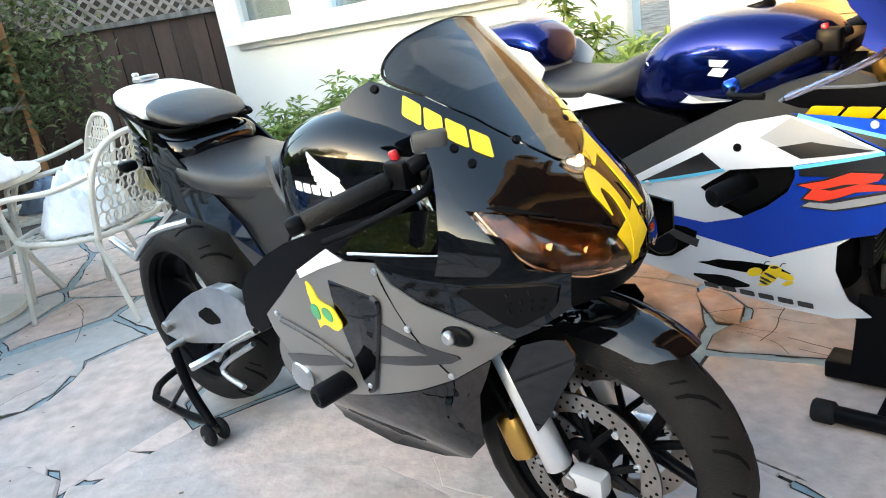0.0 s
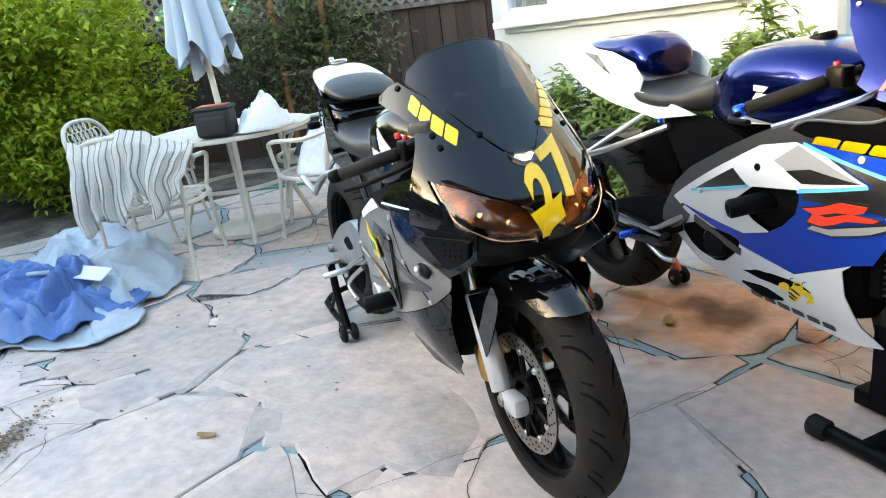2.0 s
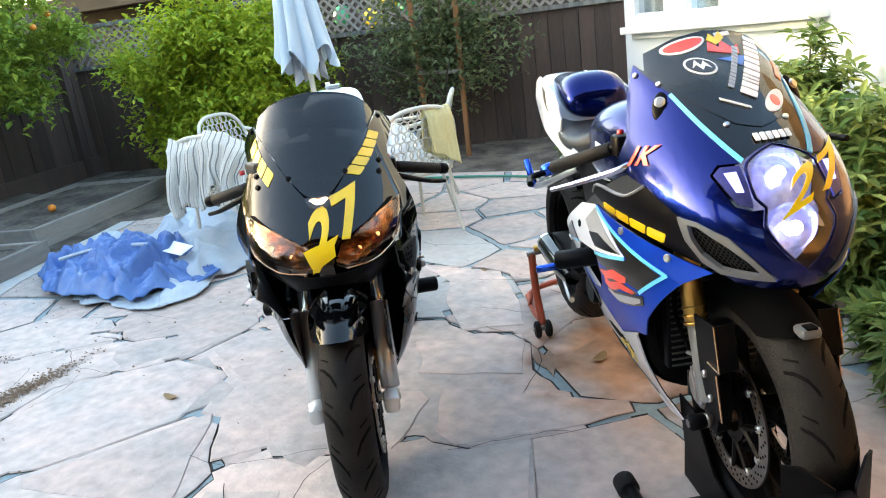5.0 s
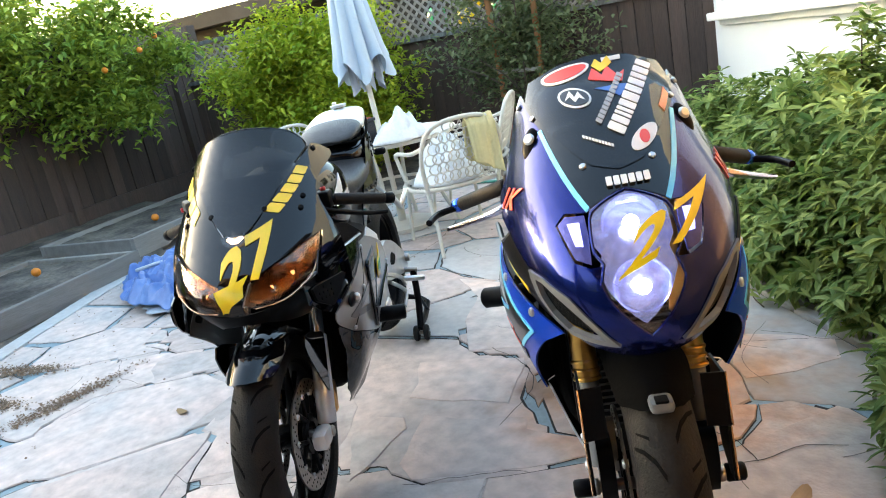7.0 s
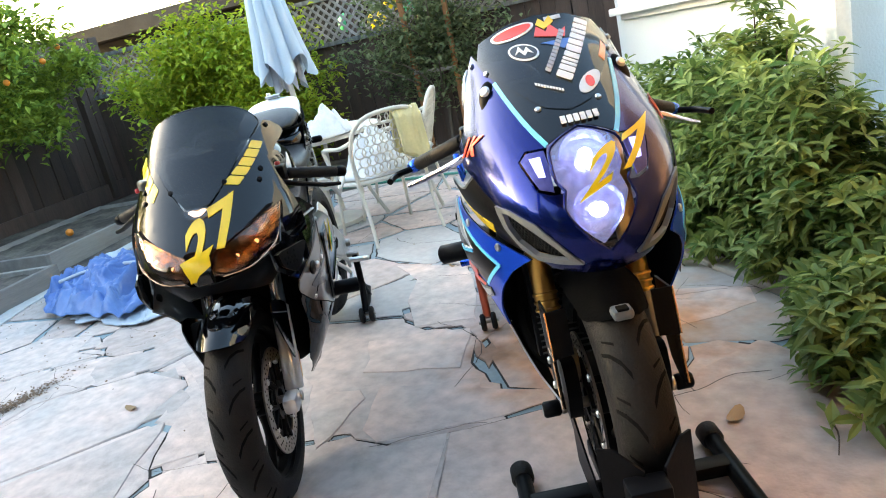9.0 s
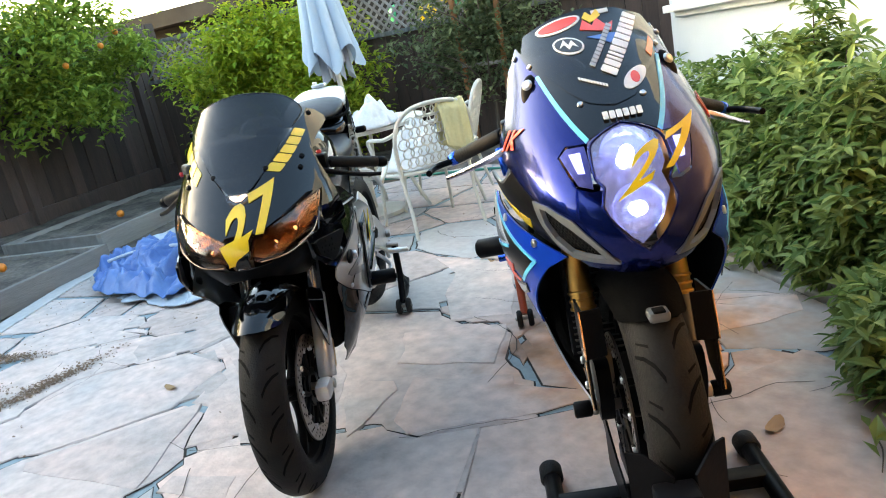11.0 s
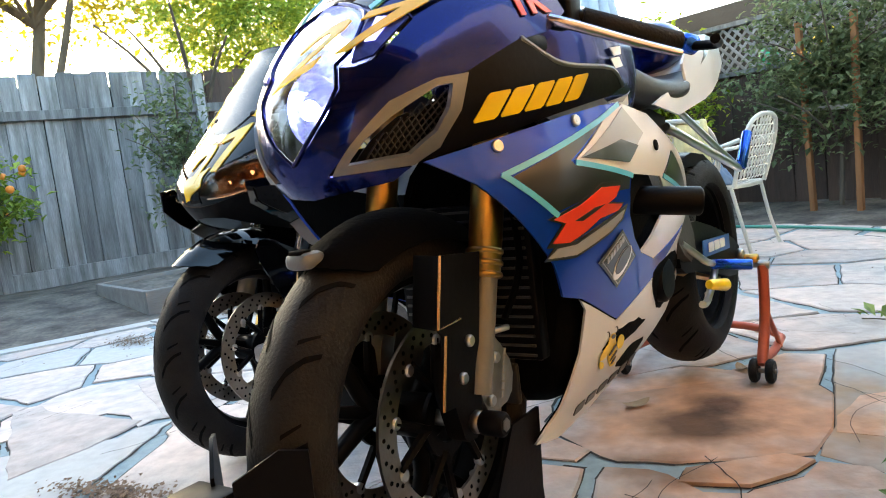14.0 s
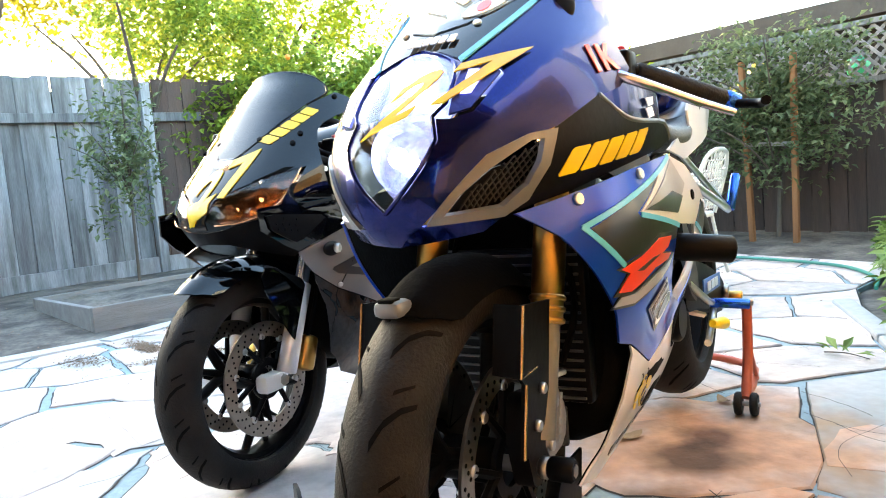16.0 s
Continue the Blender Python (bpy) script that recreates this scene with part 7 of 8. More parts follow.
bars(on_screen, (-0.012, 1.052), (0.062, 0.070), (-0.009, 0.006), [1] * 12, 0.3).ob("lettering_bar", "grey_decal", ws)
sticker(oval(0.056, 1.022, 0.026, 0.012, 0.5), 0.0050, "white_decal")
sticker(oval(0.056, 1.022, 0.009, 0.010, 0.0, 12), 0.0062, "red_decal")
sticker([US.sy(y, z) for y, z in ((0.098, 1.062), (0.118, 1.088), (0.124, 1.074), (0.106, 1.050))], 0.0050, "orange_decal")
bars(on_screen, (-0.05, 1.035), (0.05, -0.02), (0.0, 0.004), [1] * 10, 0.3).ob("lettering_bar", "white_decal", sb)
bars(on_screen, (-0.028, 0.963), (0.074, 0.0), (0.0, 0.012), [1] * 6, 0.25).ob("lettering_bar", "white_decal", sb)

# engine, tank, seats, exhaust
Geo().loft([(-0.92, 0.38, 0.54, 0.09, 3), (-0.84, 0.33, 0.60, 0.14, 2.6), (-0.6, 0.27, 0.70, 0.172, 2.6), (-0.38, 0.26, 0.74, 0.178, 2.6), (-0.26, 0.29, 0.76, 0.168, 2.8), (-0.225, 0.33, 0.75, 0.15, 3)], 24).ob("engine", "matt_black", sb)
rad = Geo().box((-0.200, 0, 0.52), (0.03, 0.27, 0.26), bevel=0.006)
rad.ob("radiator", "satin_black", sb)
for i in range(16):
    Geo().box((-0.183, 0, 0.40 + i * 0.016), (0.004, 0.25, 0.004)).ob("radiator_fin", "dark_trim", sb, smooth=0)
Geo().box((-0.17, 0, 0.355), (0.012, 0.19, 0.07), bevel=0.006).ob("oil_cooler", "mesh_black", sb)
for sd in BOTH:
    Geo().cyl((-0.66, sd * 0.12, 0.45), (-0.66, sd * 0.155, 0.45), 0.075, 28, 0.012).ob("engine_cover", "satin_black", sb)
Geo().box((-0.30, 0, 0.905), (0.10, 0.25, 0.035), bevel=0.012).ob("triple_clamp", "satin_black", sb)
Geo().box((-0.20, 0, 1.0), (0.06, 0.2, 0.09), bevel=0.02).ob("instrument_panel", "satin_black", sb)
Geo().loft([(-0.28, 0.86, 0.91, 0.06, 2.3), (-0.32, 0.80, 0.965, 0.115, 2.6), (-0.42, 0.77, 1.000, 0.155, 2.8), (-0.55, 0.76, 1.005, 0.168, 3.0), (-0.66, 0.755, 0.985, 0.160, 2.9), (-0.74, 0.755, 0.935, 0.125, 2.7), (-0.79, 0.765, 0.87, 0.09, 2.4), (-0.81, 0.78, 0.83, 0.05, 2.2)], 36, 5).ob("fuel_tank", "dark_blue_paint", sb, "dark blue metallic fuel tank")
Geo().cyl((-0.48, 0, 0.992), (-0.485, 0, 1.013), 0.035, 28, 0.004).ob("fuel_cap", "satin_black", sb)
for sd in BOTH:
    def tank(u, v, s=sd):
        return (u, s * (0.173 - 1.5 * (u + 0.55) ** 2 - 3.0 * max(0, v - 0.9) ** 2 - 0.3 * max(0, 0.85 - v)), v)
    Geo().patch([(-0.735, 0.90), (-0.64, 0.825), (-0.50, 0.80), (-0.60, 0.795), (-0.67, 0.80)], tank, 0.001, 0.003).ob("flash", "white_decal", sb)
    Geo().patch([(-0.69, 0.86), (-0.60, 0.818), (-0.50, 0.802), (-0.57, 0.802)], tank, 0.0025, 0.003).ob("flash", "grey_decal", sb)
    em = Geo()
    em.patch([(-0.545, 0.905), (-0.50, 0.90), (-0.515, 0.885), (-0.545, 0.89)], tank, 0.003, 0.002).patch([(-0.535, 0.885), (-0.50, 0.88), (-0.515, 0.862), (-0.55, 0.868)], tank, 0.003, 0.002)
    em.ob("tank_emblem", "white_decal", sb, "white emblem of plain shapes")
Geo().loft([(-0.74, 0.80, 0.90, 0.06, 2.4), (-0.78, 0.80, 0.915, 0.11, 2.6), (-0.90, 0.79, 0.875, 0.145, 2.8), (-1.05, 0.80, 0.88, 0.15, 2.8), (-1.17, 0.83, 0.915, 0.125, 2.6), (-1.23, 0.86, 0.925, 0.07, 2.4)], 28).ob("seat", "seat_vinyl", sb, "black vinyl rider seat")
Geo().loft([(-1.02, 0.82, 0.86, 0.09, 3), (-1.2, 0.85, 0.94, 0.125, 3), (-1.4, 0.90, 1.0, 0.12, 3), (-1.55, 0.94, 1.01, 0.09, 3), (-1.64, 0.97, 1.005, 0.06, 3)], 24).ob("tail_top", "white_paint", sb)
Geo().loft([(-1.06, 0.90, 0.95, 0.06, 2.4), (-1.08, 0.89, 0.995, 0.10, 2.6), (-1.15, 0.89, 1.035, 0.108, 2.7), (-1.28, 0.92, 1.030, 0.095, 2.6), (-1.42, 0.96, 1.02, 0.07, 2.5), (-1.50, 0.98, 1.005, 0.03, 2.3)], 28).ob("seat_cowl", "dark_blue_paint", sb, "dark blue single-seat cowl")
ex = Geo().loft([(-0.92, 0.36, 0.41, 0.026, 2.2), (-1.0, 0.352, 0.425, 0.036, 2.2), (-1.08, 0.352, 0.432, 0.041, 2.2), (-1.25, 0.362, 0.444, 0.041, 2.2), (-1.28, 0.37, 0.438, 0.036, 2.2)], 24, m=Matrix.Translation((0, -0.175, 0))).ob("silencer", "black_paint", sb, "short black silencer")
Geo().lathe([(0.041, 0.0), (0.035, 0.0), (0.025, -0.02), (0.041, -0.02)], 24, Matrix.Translation((-1.282, -0.175, 0.405)) @ pose(0, 0, 0, 0, 0, 90)).ob("silencer_tip", "chrome", ex)
Geo().tube([(-0.9, 0.06, 0.47), (-1.40, 0.09, 0.435)], 0.012, 6, k=0).tube([(-0.9, 0.06, 0.42), (-1.40, 0.09, 0.29)], 0.012, 6, k=0).ob("drive_chain", "gold_anod", sb)
Geo().patch(rounded([(-1.15, 0.62), (-1.25, 0.68), (-1.45, 0.66), (-1.60, 0.55), (-1.55, 0.54), (-1.4, 0.63), (-1.25, 0.64)], 0.2, 1), lambda u, v: (u, -0.075, v), 0, 0.15, ref=(-1.3, 0.5, 0.5)).ob("hugger", "satin_black", sb)
Geo().box((-1.10, 0, 0.62), (0.20, 0.10, 0.20), bevel=0.03).ob("shock_linkage", "matt_black", sb)

rear_stand(SBP, -1.42, 0.325, 0.215, "orange_powder", "orange-red tubular paddock stand with rubber wheels")

# wheel chock under the front wheel
ch = thing("wheel_chock", SBP, "black steel wheel chock with a cross bar under the front wheel", "wheel chock")
for y in (-0.235, 0.27):
    Geo().cyl((-0.25, y, 0.032), (0.38, y, 0.032), 0.022, 18, 0.003).ob("leg_tube", "satin_black", ch)
    Geo().cyl((-0.285, y, 0.032), (-0.23, y, 0.032), 0.030, 20, 0.006).ob("end_cap", "rubber", ch)
Geo().box((0.28, 0.017, 0.035), (0.06, 0.52, 0.04), bevel=0.006).ob("cross_beam", "satin_black", ch)
Geo().box((-0.12, 0.017, 0.035), (0.05, 0.52, 0.035), bevel=0.006).ob("cross_beam", "satin_black", ch)
for sd in BOTH:
    pts = [(-0.24, 0.05), (0.22, 0.05), (0.22, 0.22), (0.06, 0.13), (-0.06, 0.16), (-0.13, 0.30), (-0.22, 0.30)]
    Geo().patch(pts, lambda u, v, s=sd: (u, s * (0.082 + 0.10 * max(0, v - 0.15)), v), 0, 0.005, ref=(0, 0, 0.2)).ob("side_plate", "satin_black", ch)
    wing = [(0.0, 0.05), (0.075, 0.08), (0.08, 0.415), (0.05, 0.42), (0.0, 0.39)]
    Geo().patch(wing, lambda u, v, s=sd: (0.335 - 0.75 * u, -0.02 + s * (0.02 + 0.85 * u), v), 0, 0.005, ref=(0, 0, 0.2)).ob("front_wing", "satin_black", ch)
Geo().box((0.02, 0, 0.04), (0.66, 0.09, 0.05), bevel=0.006).ob("base_beam", "satin_black", ch)
Geo().box((0.35, -0.04, 0.20), (0.055, 0.075, 0.36), bevel=0.006).ob("front_column", "satin_black", ch)

# ---- garden furniture and loose things ----
def garden_chair(m, label):
    c = thing("garden_chair", m, label, "chair", "chairs round the table")
    w, d, sh, bh = 0.23, 0.22, 0.40, 0.80
    for sx in BOTH:
        Geo().tube([(sx * w, d, sh), (sx * (w + 0.01), d + 0.02, sh * 0.5), (sx * (w + 0.02), d + 0.05, 0.005)], 0.012, 8).ob("leg", "cast_alu", c)
        Geo().tube([(sx * w, -d, sh), (sx * (w - 0.01), -d - 0.04, sh * 0.5), (sx * w, -d - 0.09, 0.005)], 0.012, 8).ob("leg", "cast_alu", c)
        Geo().tube([(sx * w, d, sh), (sx * (w + 0.03), d, sh + 0.14), (sx * (w + 0.04), d - 0.04, sh + 0.2), (sx * (w + 0.02), -d * 0.4, sh + 0.22), (sx * (w - 0.01), -d - 0.07, sh + 0.27)], 0.013, 8).ob("armrest", "cast_alu", c)
    Geo().tube([(-w, d, sh), (w, d, sh), (w, -d, sh), (-w, -d, sh)], 0.013, 8, closed=True, k=3).ob("seat_frame", "cast_alu", c)
    s = Geo()
    for i in range(-4, 5):
        s.tube([(i * 0.05, -d, sh), (i * 0.05, 0, sh - 0.008), (i * 0.05, d, sh)], 0.005, 5, k=2)
        s.tube([(-w, i * 0.05, sh), (0, i * 0.05, sh - 0.008), (w, i * 0.05, sh)], 0.005, 5, k=2)
    s.ob("seat_lattice", "cast_alu", c)
    lean = lambda z: -d - 0.02 - (z - sh) * 0.30
    P = lambda x, z: (x, lean(z) - 0.10 * (0.05 - x * x) * 4 * 0.25, z)
    fr = [P(-w, sh), P(-w - 0.02, sh + 0.2), P(-w + 0.02, sh + 0.34), P(-0.10, bh), P(0.10, bh), P(w - 0.02, sh + 0.34), P(w + 0.02, sh + 0.2), P(w, sh)]
    Geo().tube(fr, 0.014, 8).ob("back_frame", "cast_alu", c)
    b = Geo()
    for r in range(6):
        z = sh + 0.07 + r * 0.06
        half = 0.20 if z < sh + 0.28 else 0.20 - (z - sh - 0.28) * 1.1
        k = int(half / 0.042)
        for i in range(-k, k + 1):
            x = (i + (0.5 if r % 2 else 0)) * 0.078 * 0.62
            b.tube([P(x + 0.036 * math.cos(t), z + 0.036 * math.sin(t)) for t in (2 * math.pi * q / 8 for q in range(8))], 0.0048, 4, closed=True, k=1)
    b.ob("back_lattice", "cast_alu", c)
    return c


garden_chair(pose(-1.62, 3.56, 0, 0, 0, 30), "cream cast-metal garden chair with a striped towel over it")
garden_chair(pose(-0.92, 4.28, 0, 0, 0, 75), "cream cast-metal garden chair with clothes and a yellow towel")
garden_chair(pose(-1.38, 4.76, 0, 0, 0, 132), "cream cast-metal garden chair with a lattice back")
garden_chair(pose(-2.35, 4.12, 0, 0, 0, -70), "cream cast-metal garden chair on the far side of the table")

table = thing("patio_table", pose(-1.66, 4.28, 0), "round cream metal patio table with an umbrella hole", "table")
Geo().lathe([(0.50, 0.0), (0.50, -0.022), (0.485, -0.028), (0.025, -0.02), (0.025, -0.006), (0.485, -0.004)], 56, pose(0, 0, 0.665, 90, 0, 0)).ob("tabletop", "cast_alu", table)
for i in range(4):
    a = math.pi / 4 + i * math.pi / 2
    Geo().tube([(0.40 * math.cos(a), 0.40 * math.sin(a), 0.64), (0.30 * math.cos(a), 0.30 * math.sin(a), 0.34), (0.42 * math.cos(a), 0.42 * math.sin(a), 0.01)], 0.015, 8).ob("leg", "cast_alu", table)
Geo().lathe([(0.31, -0.02), (0.31, -0.04), (0.29, -0.04), (0.29, -0.02)], 40, pose(0, 0, 0.35, 90, 0, 0)).ob("stretcher_ring", "cast_alu", table)

umb = thing("patio_umbrella", pose(-1.66, 4.28, 0, 1.5, -2.0, 0), "closed grey-blue patio umbrella standing in the table", "umbrella")
Geo().cyl((0, 0, 0.02), (0, 0, 2.5), 0.019, 16).ob("pole", "cast_alu", umb)


def canopy(z0, z1, r0, r1, pleats, depth, seed, material, name):
    n, k = 96, 14
    vs, fs = [], []
    for i in range(k + 1):
        t = i / k
        z = z0 + (z1 - z0) * t
        for j in range(n):
            a = 2 * math.pi * j / n
            fold = abs(math.sin(a * pleats / 2 + seed)) ** 0.7
            r = (r0 + (r1 - r0) * t ** 0.8) * (1 - depth * (1 - fold) * (1 - 0.5 * t))
            hem = (0.075 * math.sin(a * pleats / 2 + 1) + 0.03 * noise.noise(Vector((math.cos(a) * 2, math.sin(a) * 2, seed)))) * (1 - t) ** 3
            vs.append((r * math.cos(a), r * math.sin(a), z + hem))
    for i in range(k):
        for j in range(n):
            fs.append([i * n + j, i * n + (j + 1) % n, (i + 1) * n + (j + 1) % n, (i + 1) * n + j])
    return Geo().add(vs, fs).ob(name, material, umb, smooth=60)


canopy(1.13, 2.45, 0.215, 0.03, 10, 0.36, 0.3, "umbrella_cloth", "canopy")
canopy(1.05, 1.32, 0.12, 0.10, 7, 0.45, 1.4, "umbrella_grey", "valance")
Geo().lathe([(0.24, -0.002), (0.24, -0.03), (0.03, -0.05), (0.03, -0.002)], 40, pose(-1.66, 4.28, 0.004, -90, 0, 0)).lathe([(0.03, 0), (0.03, -0.22), (0.022, -0.22), (0.022, 0)], 16, pose(-1.66, 4.28, 0.03, -90, 0, 0)).ob("base", "cast_alu")
tagged(bpy.data.objects["base"], "cream cast umbrella base on the flagstones", "umbrella base").name = "umbrella_base"

bag = thing("camera_bag", pose(-1.47, 3.99, 0.667, 0, 0, 25), "black nylon shoulder bag with an orange lined lid", "bag")
Geo().box((0, 0, 0.08), (0.21, 0.15, 0.16), bevel=0.025, seg=3).ob("body", "nylon_black", bag)
Geo().box((0, 0, 0.162), (0.215, 0.155, 0.022), bevel=0.009).ob("lid", "nylon_black", bag)
Geo().box((0, 0, 0.176), (0.17, 0.11, 0.006), bevel=0.003).ob("lining", "orange_powder", bag)
Geo().box((0, -0.085, 0.07), (0.16, 0.03, 0.10), bevel=0.012).ob("pocket", "nylon_black", bag)


def stripes(name, c1, c2, c3, scale):
    m = mat(name, c1, rough=0.9, bump=(220, 0.2))
    nt = m.node_tree
    b = nt.nodes["Principled BSDF"]
    tc = nt.nodes.new("ShaderNodeUVMap")
    wv = nt.nodes.new("ShaderNodeTexWave")
    wv.bands_direction = "X"
    wv.inputs["Scale"].default_value, wv.inputs["Distortion"].default_value, wv.inputs["Detail"].default_value = scale, 1.6, 2
    rp = nt.nodes.new("ShaderNodeValToRGB")
    rp.color_ramp.interpolation = "CONSTANT"
    e = rp.color_ramp.elements
    e[0].color, e[0].position = (*c2, 1), 0
    e[1].color, e[1].position = (*c1, 1), 0.10
    for p, c in ((0.52, c3), (0.58, c1), (0.83, c3), (0.90, c1)):
        q = e.new(p)
        q.color = (*c, 1)
    nt.links.new(tc.outputs[0], wv.inputs["Vector"])
    nt.links.new(wv.outputs[0], rp.inputs[0])
    nt.links.new(rp.outputs[0], b.inputs["Base Color"])
    return m


M["striped_towel"] = stripes("striped_towel", (0.60, 0.58, 0.54), (0.22, 0.22, 0.21), (0.40, 0.38, 0.35), 5.6)


def cloth(name, fn, nu, nv, material, label, category, m):
    """A draped sheet from fn(u, v), u and v from 0 to 1, with thickness."""
    vs = [Vector(fn(i / nu, j / nv)) for j in range(nv + 1) for i in range(nu + 1)]
    fs = [[j * (nu + 1) + i, j * (nu + 1) + i + 1, (j + 1) * (nu + 1) + i + 1, (j + 1) * (nu + 1) + i] for j in range(nv) for i in range(nu)]
    me = bpy.data.meshes.new(name)
    me.from_pydata(vs, [], fs)
    uv = me.uv_layers.new()
    for l in me.loops:
        k = l.vertex_index
        uv.data[l.index].uv = ((k % (nu + 1)) / nu, (k // (nu + 1)) / nv)
    me.shade_smooth()
    me.materials.append(M[material])
    o = new(name, me)
    o.matrix_basis = m
    s = o.modifiers.new("thickness", "SOLIDIFY")
    s.thickness = 0.006
    return tagged(o, label, category)


def fold(u, v, amp, f, seed):
    return amp * noise.noise(Vector((u * f, v * 1.2, seed))) + amp * 0.5 * noise.noise(Vector((u * f * 2.3, v * 3, seed + 5)))


def towel_striped(u, v):
    # over the back of the chair: hangs down in front and behind
    x = -0.22 + 0.60 * u
    t = v * 2 - 1
    drop = abs(t)
    z = 0.822 - 0.16 * max(0, u - 0.45) ** 1.2 - 0.05 * max(0, 0.2 - u) - drop * (0.50 - 0.16 * u) * (1 if t < 0 else 0.5) * (0.86 + 0.30 * noise.noise(Vector((u * 5.5, t, 3.3)))) - 0.02 * math.sin(u * 9)
    y = -0.36 + (0.04 + 0.10 * drop) * math.copysign(1, t) * min(1, drop * 6) + fold(u, v, 0.10 * drop + 0.012, 9, 1.0)
    return (x * (1 - 0.16 * drop) + fold(v, u, 0.04, 3, 7), y, z + fold(u, v, 0.02, 7, 5))


cloth("striped_towel", towel_striped, 60, 50, "striped_towel", "cream towel with dark stripes draped over a chair back", "towel", pose(-1.62, 3.56, 0, 0, 0, 30))


def towel_yellow(u, v):
    x = 0.03 + 0.17 * u
    t = v * 2 - 1
    drop = abs(t)
    return (x, -0.36 + (0.03 + 0.05 * drop) * math.copysign(1, t) * min(1, drop * 6) + fold(u, v, 0.02, 5, 3.0), 0.80 - 0.25 * drop - 0.1 * (u * drop) + fold(u, v, 0.01, 4, 9))


cloth("yellow_towel", towel_yellow, 24, 40, "yellow_cloth", "pale yellow towel hanging over a chair back", "towel", pose(-0.92, 4.28, 0, 0, 0, 75))


def heap(cx, cy, rx, ry, h, seed, ridges):
    def fn(u, v):
        a, r = 2 * math.pi * u, v
        k = 1 + 0.22 * noise.noise(Vector((math.cos(a) * 1.5, math.sin(a) * 1.5, seed)))
        x, y = rx * r * k * math.cos(a), ry * r * k * math.sin(a)
        q = noise.noise(Vector((x * ridges, y * ridges, seed)))
        q2 = noise.noise(Vector((x * ridges * 2.6, y * ridges * 2.6, seed + 3)))
        z = h * (1 - r ** 2.2) * (0.55 + 0.75 * (1 - abs(q) * 2.2) * 0.6 + 0.35 * (1 - abs(q2) * 2)) + 0.006
        return (cx + x, cy + y, max(z, 0.004 + 0.004 * (1 - r)))
    return fn


cloth("jacket", heap(0, 0, 0.22, 0.20, 0.22, 2.2, 9), 60, 22, "white_cloth", "crumpled pale grey jacket on a chair seat", "jacket", pose(-0.92, 4.28, 0.40, 0, 0, 75))
cloth("jeans", heap(0, 0, 0.17, 0.14, 0.12, 5.2, 10), 50, 18, "denim", "crumpled blue clothes on a garden chair", "clothes", pose(-1.38, 4.76, 0.40, 0, 0, 20))
cloth("white_shirt", heap(0, 0, 0.16, 0.2, 0.16, 8.2, 9), 50, 18, "white_cloth", "crumpled white shirt on the patio table", "shirt", pose(-1.30, 4.20, 0.667, 0, 0, 20))


# motorcycle cover thrown on the ground
def ridge(x, y, f, seed):
    """Sharp crests along a warped noise, 0 to 1."""
    wx, wy = noise.noise(Vector((x * f * 0.6, y * f * 0.6, seed + 11))), noise.noise(Vector((x * f * 0.6, y * f * 0.6, seed + 23)))
    return max(0.0, 1 - 2.4 * abs(noise.noise(Vector((x * f + wx * 1.3, y * f * 0.75 + wy * 1.3, seed)))))


def spread(rx, ry, h, seed, peak, lift):
    """A crumpled sheet: outline, a raised part round peak, creases all over."""
    def fn(u, v):
        a = 2 * math.pi * u
        c, s = math.cos(a), math.sin(a)
        k = 1 + 0.26 * noise.noise(Vector((c * 1.7, s * 1.7, seed))) + 0.10 * noise.noise(Vector((c * 5, s * 5, seed + 4)))
        x, y = rx * v * k * c, ry * v * k * s
        up = max(0.0, 1 - ((x - peak[0]) / (rx * 0.75)) ** 2 - ((y - peak[1]) / (ry * 0.75)) ** 2)
        rim = min(1.0, (1 - v) * 5)
        crease = 0.75 * ridge(x, y, 3.6, seed) + 0.45 * ridge(x, y, 7.5, seed + 2) + 0.12 * ridge(x, y, 17.0, seed + 5)
        z = 0.006 + lift * up * (0.55 + 0.45 * ridge(x, y, 2.6, seed + 8)) + h * crease * (0.25 + 0.75 * rim)
        return (x + 0.03 * noise.noise(Vector((x * 9, y * 9, seed))), y + 0.03 * noise.noise(Vector((x * 9, y * 9, seed + 1))), max(0.005, z))
    return fn


cover = cloth("motorcycle_cover", spread(0.92, 0.60, 0.065, 4.0, (0.0, 0.18), 0.24), 150, 60, "cover_silver", "silver-grey motorcycle cover spread on the flagstones", "cover", pose(-2.02, 3.18, 0, 0, 0, -30))
bag = cloth("cover_bag", spread(0.74, 0.40, 0.145, 1.2, (0.05, 0.05), 0.11), 190, 72, "cover_blue", "crumpled bright blue cover cloth heaped on the patio", "cover", pose(-1.90, 2.80, 0.02, 0, 0, 12))
flap = Geo()
fu = spread(0.20, 0.13, 0.05, 7.7, (0.0, 0.0), 0.06)
vs = [fu(i / 40, j / 12) for j in range(1, 13) for i in range(40)]
flap.add(vs, [[j * 40 + i, j * 40 + (i + 1) % 40, j * 40 + 40 + (i + 1) % 40, j * 40 + 40 + i] for j in range(11) for i in range(40)] + [list(range(40))])
flap.ob("lining_flap", "cover_silver", bag, "pale silver lining of the cover", m=pose(-0.42, 0.22, 0.10, 0, 0, 20))
Geo().tube([(-0.30, -0.22, 0.16), (-0.10, -0.12, 0.20), (0.12, -0.02, 0.215), (0.22, 0.06, 0.20)], 0.012, 8).ob("hem", "cover_silver", bag, "pale hem of the cover")
tagged(Geo().box((0, 0, 0), (0.17, 0.11, 0.004), bevel=0.0015).ob("care_label", "white_decal", m=pose(-1.50, 2.98, 0.20, 14, 10, 20)), "white printed label on the blue cover", "label")

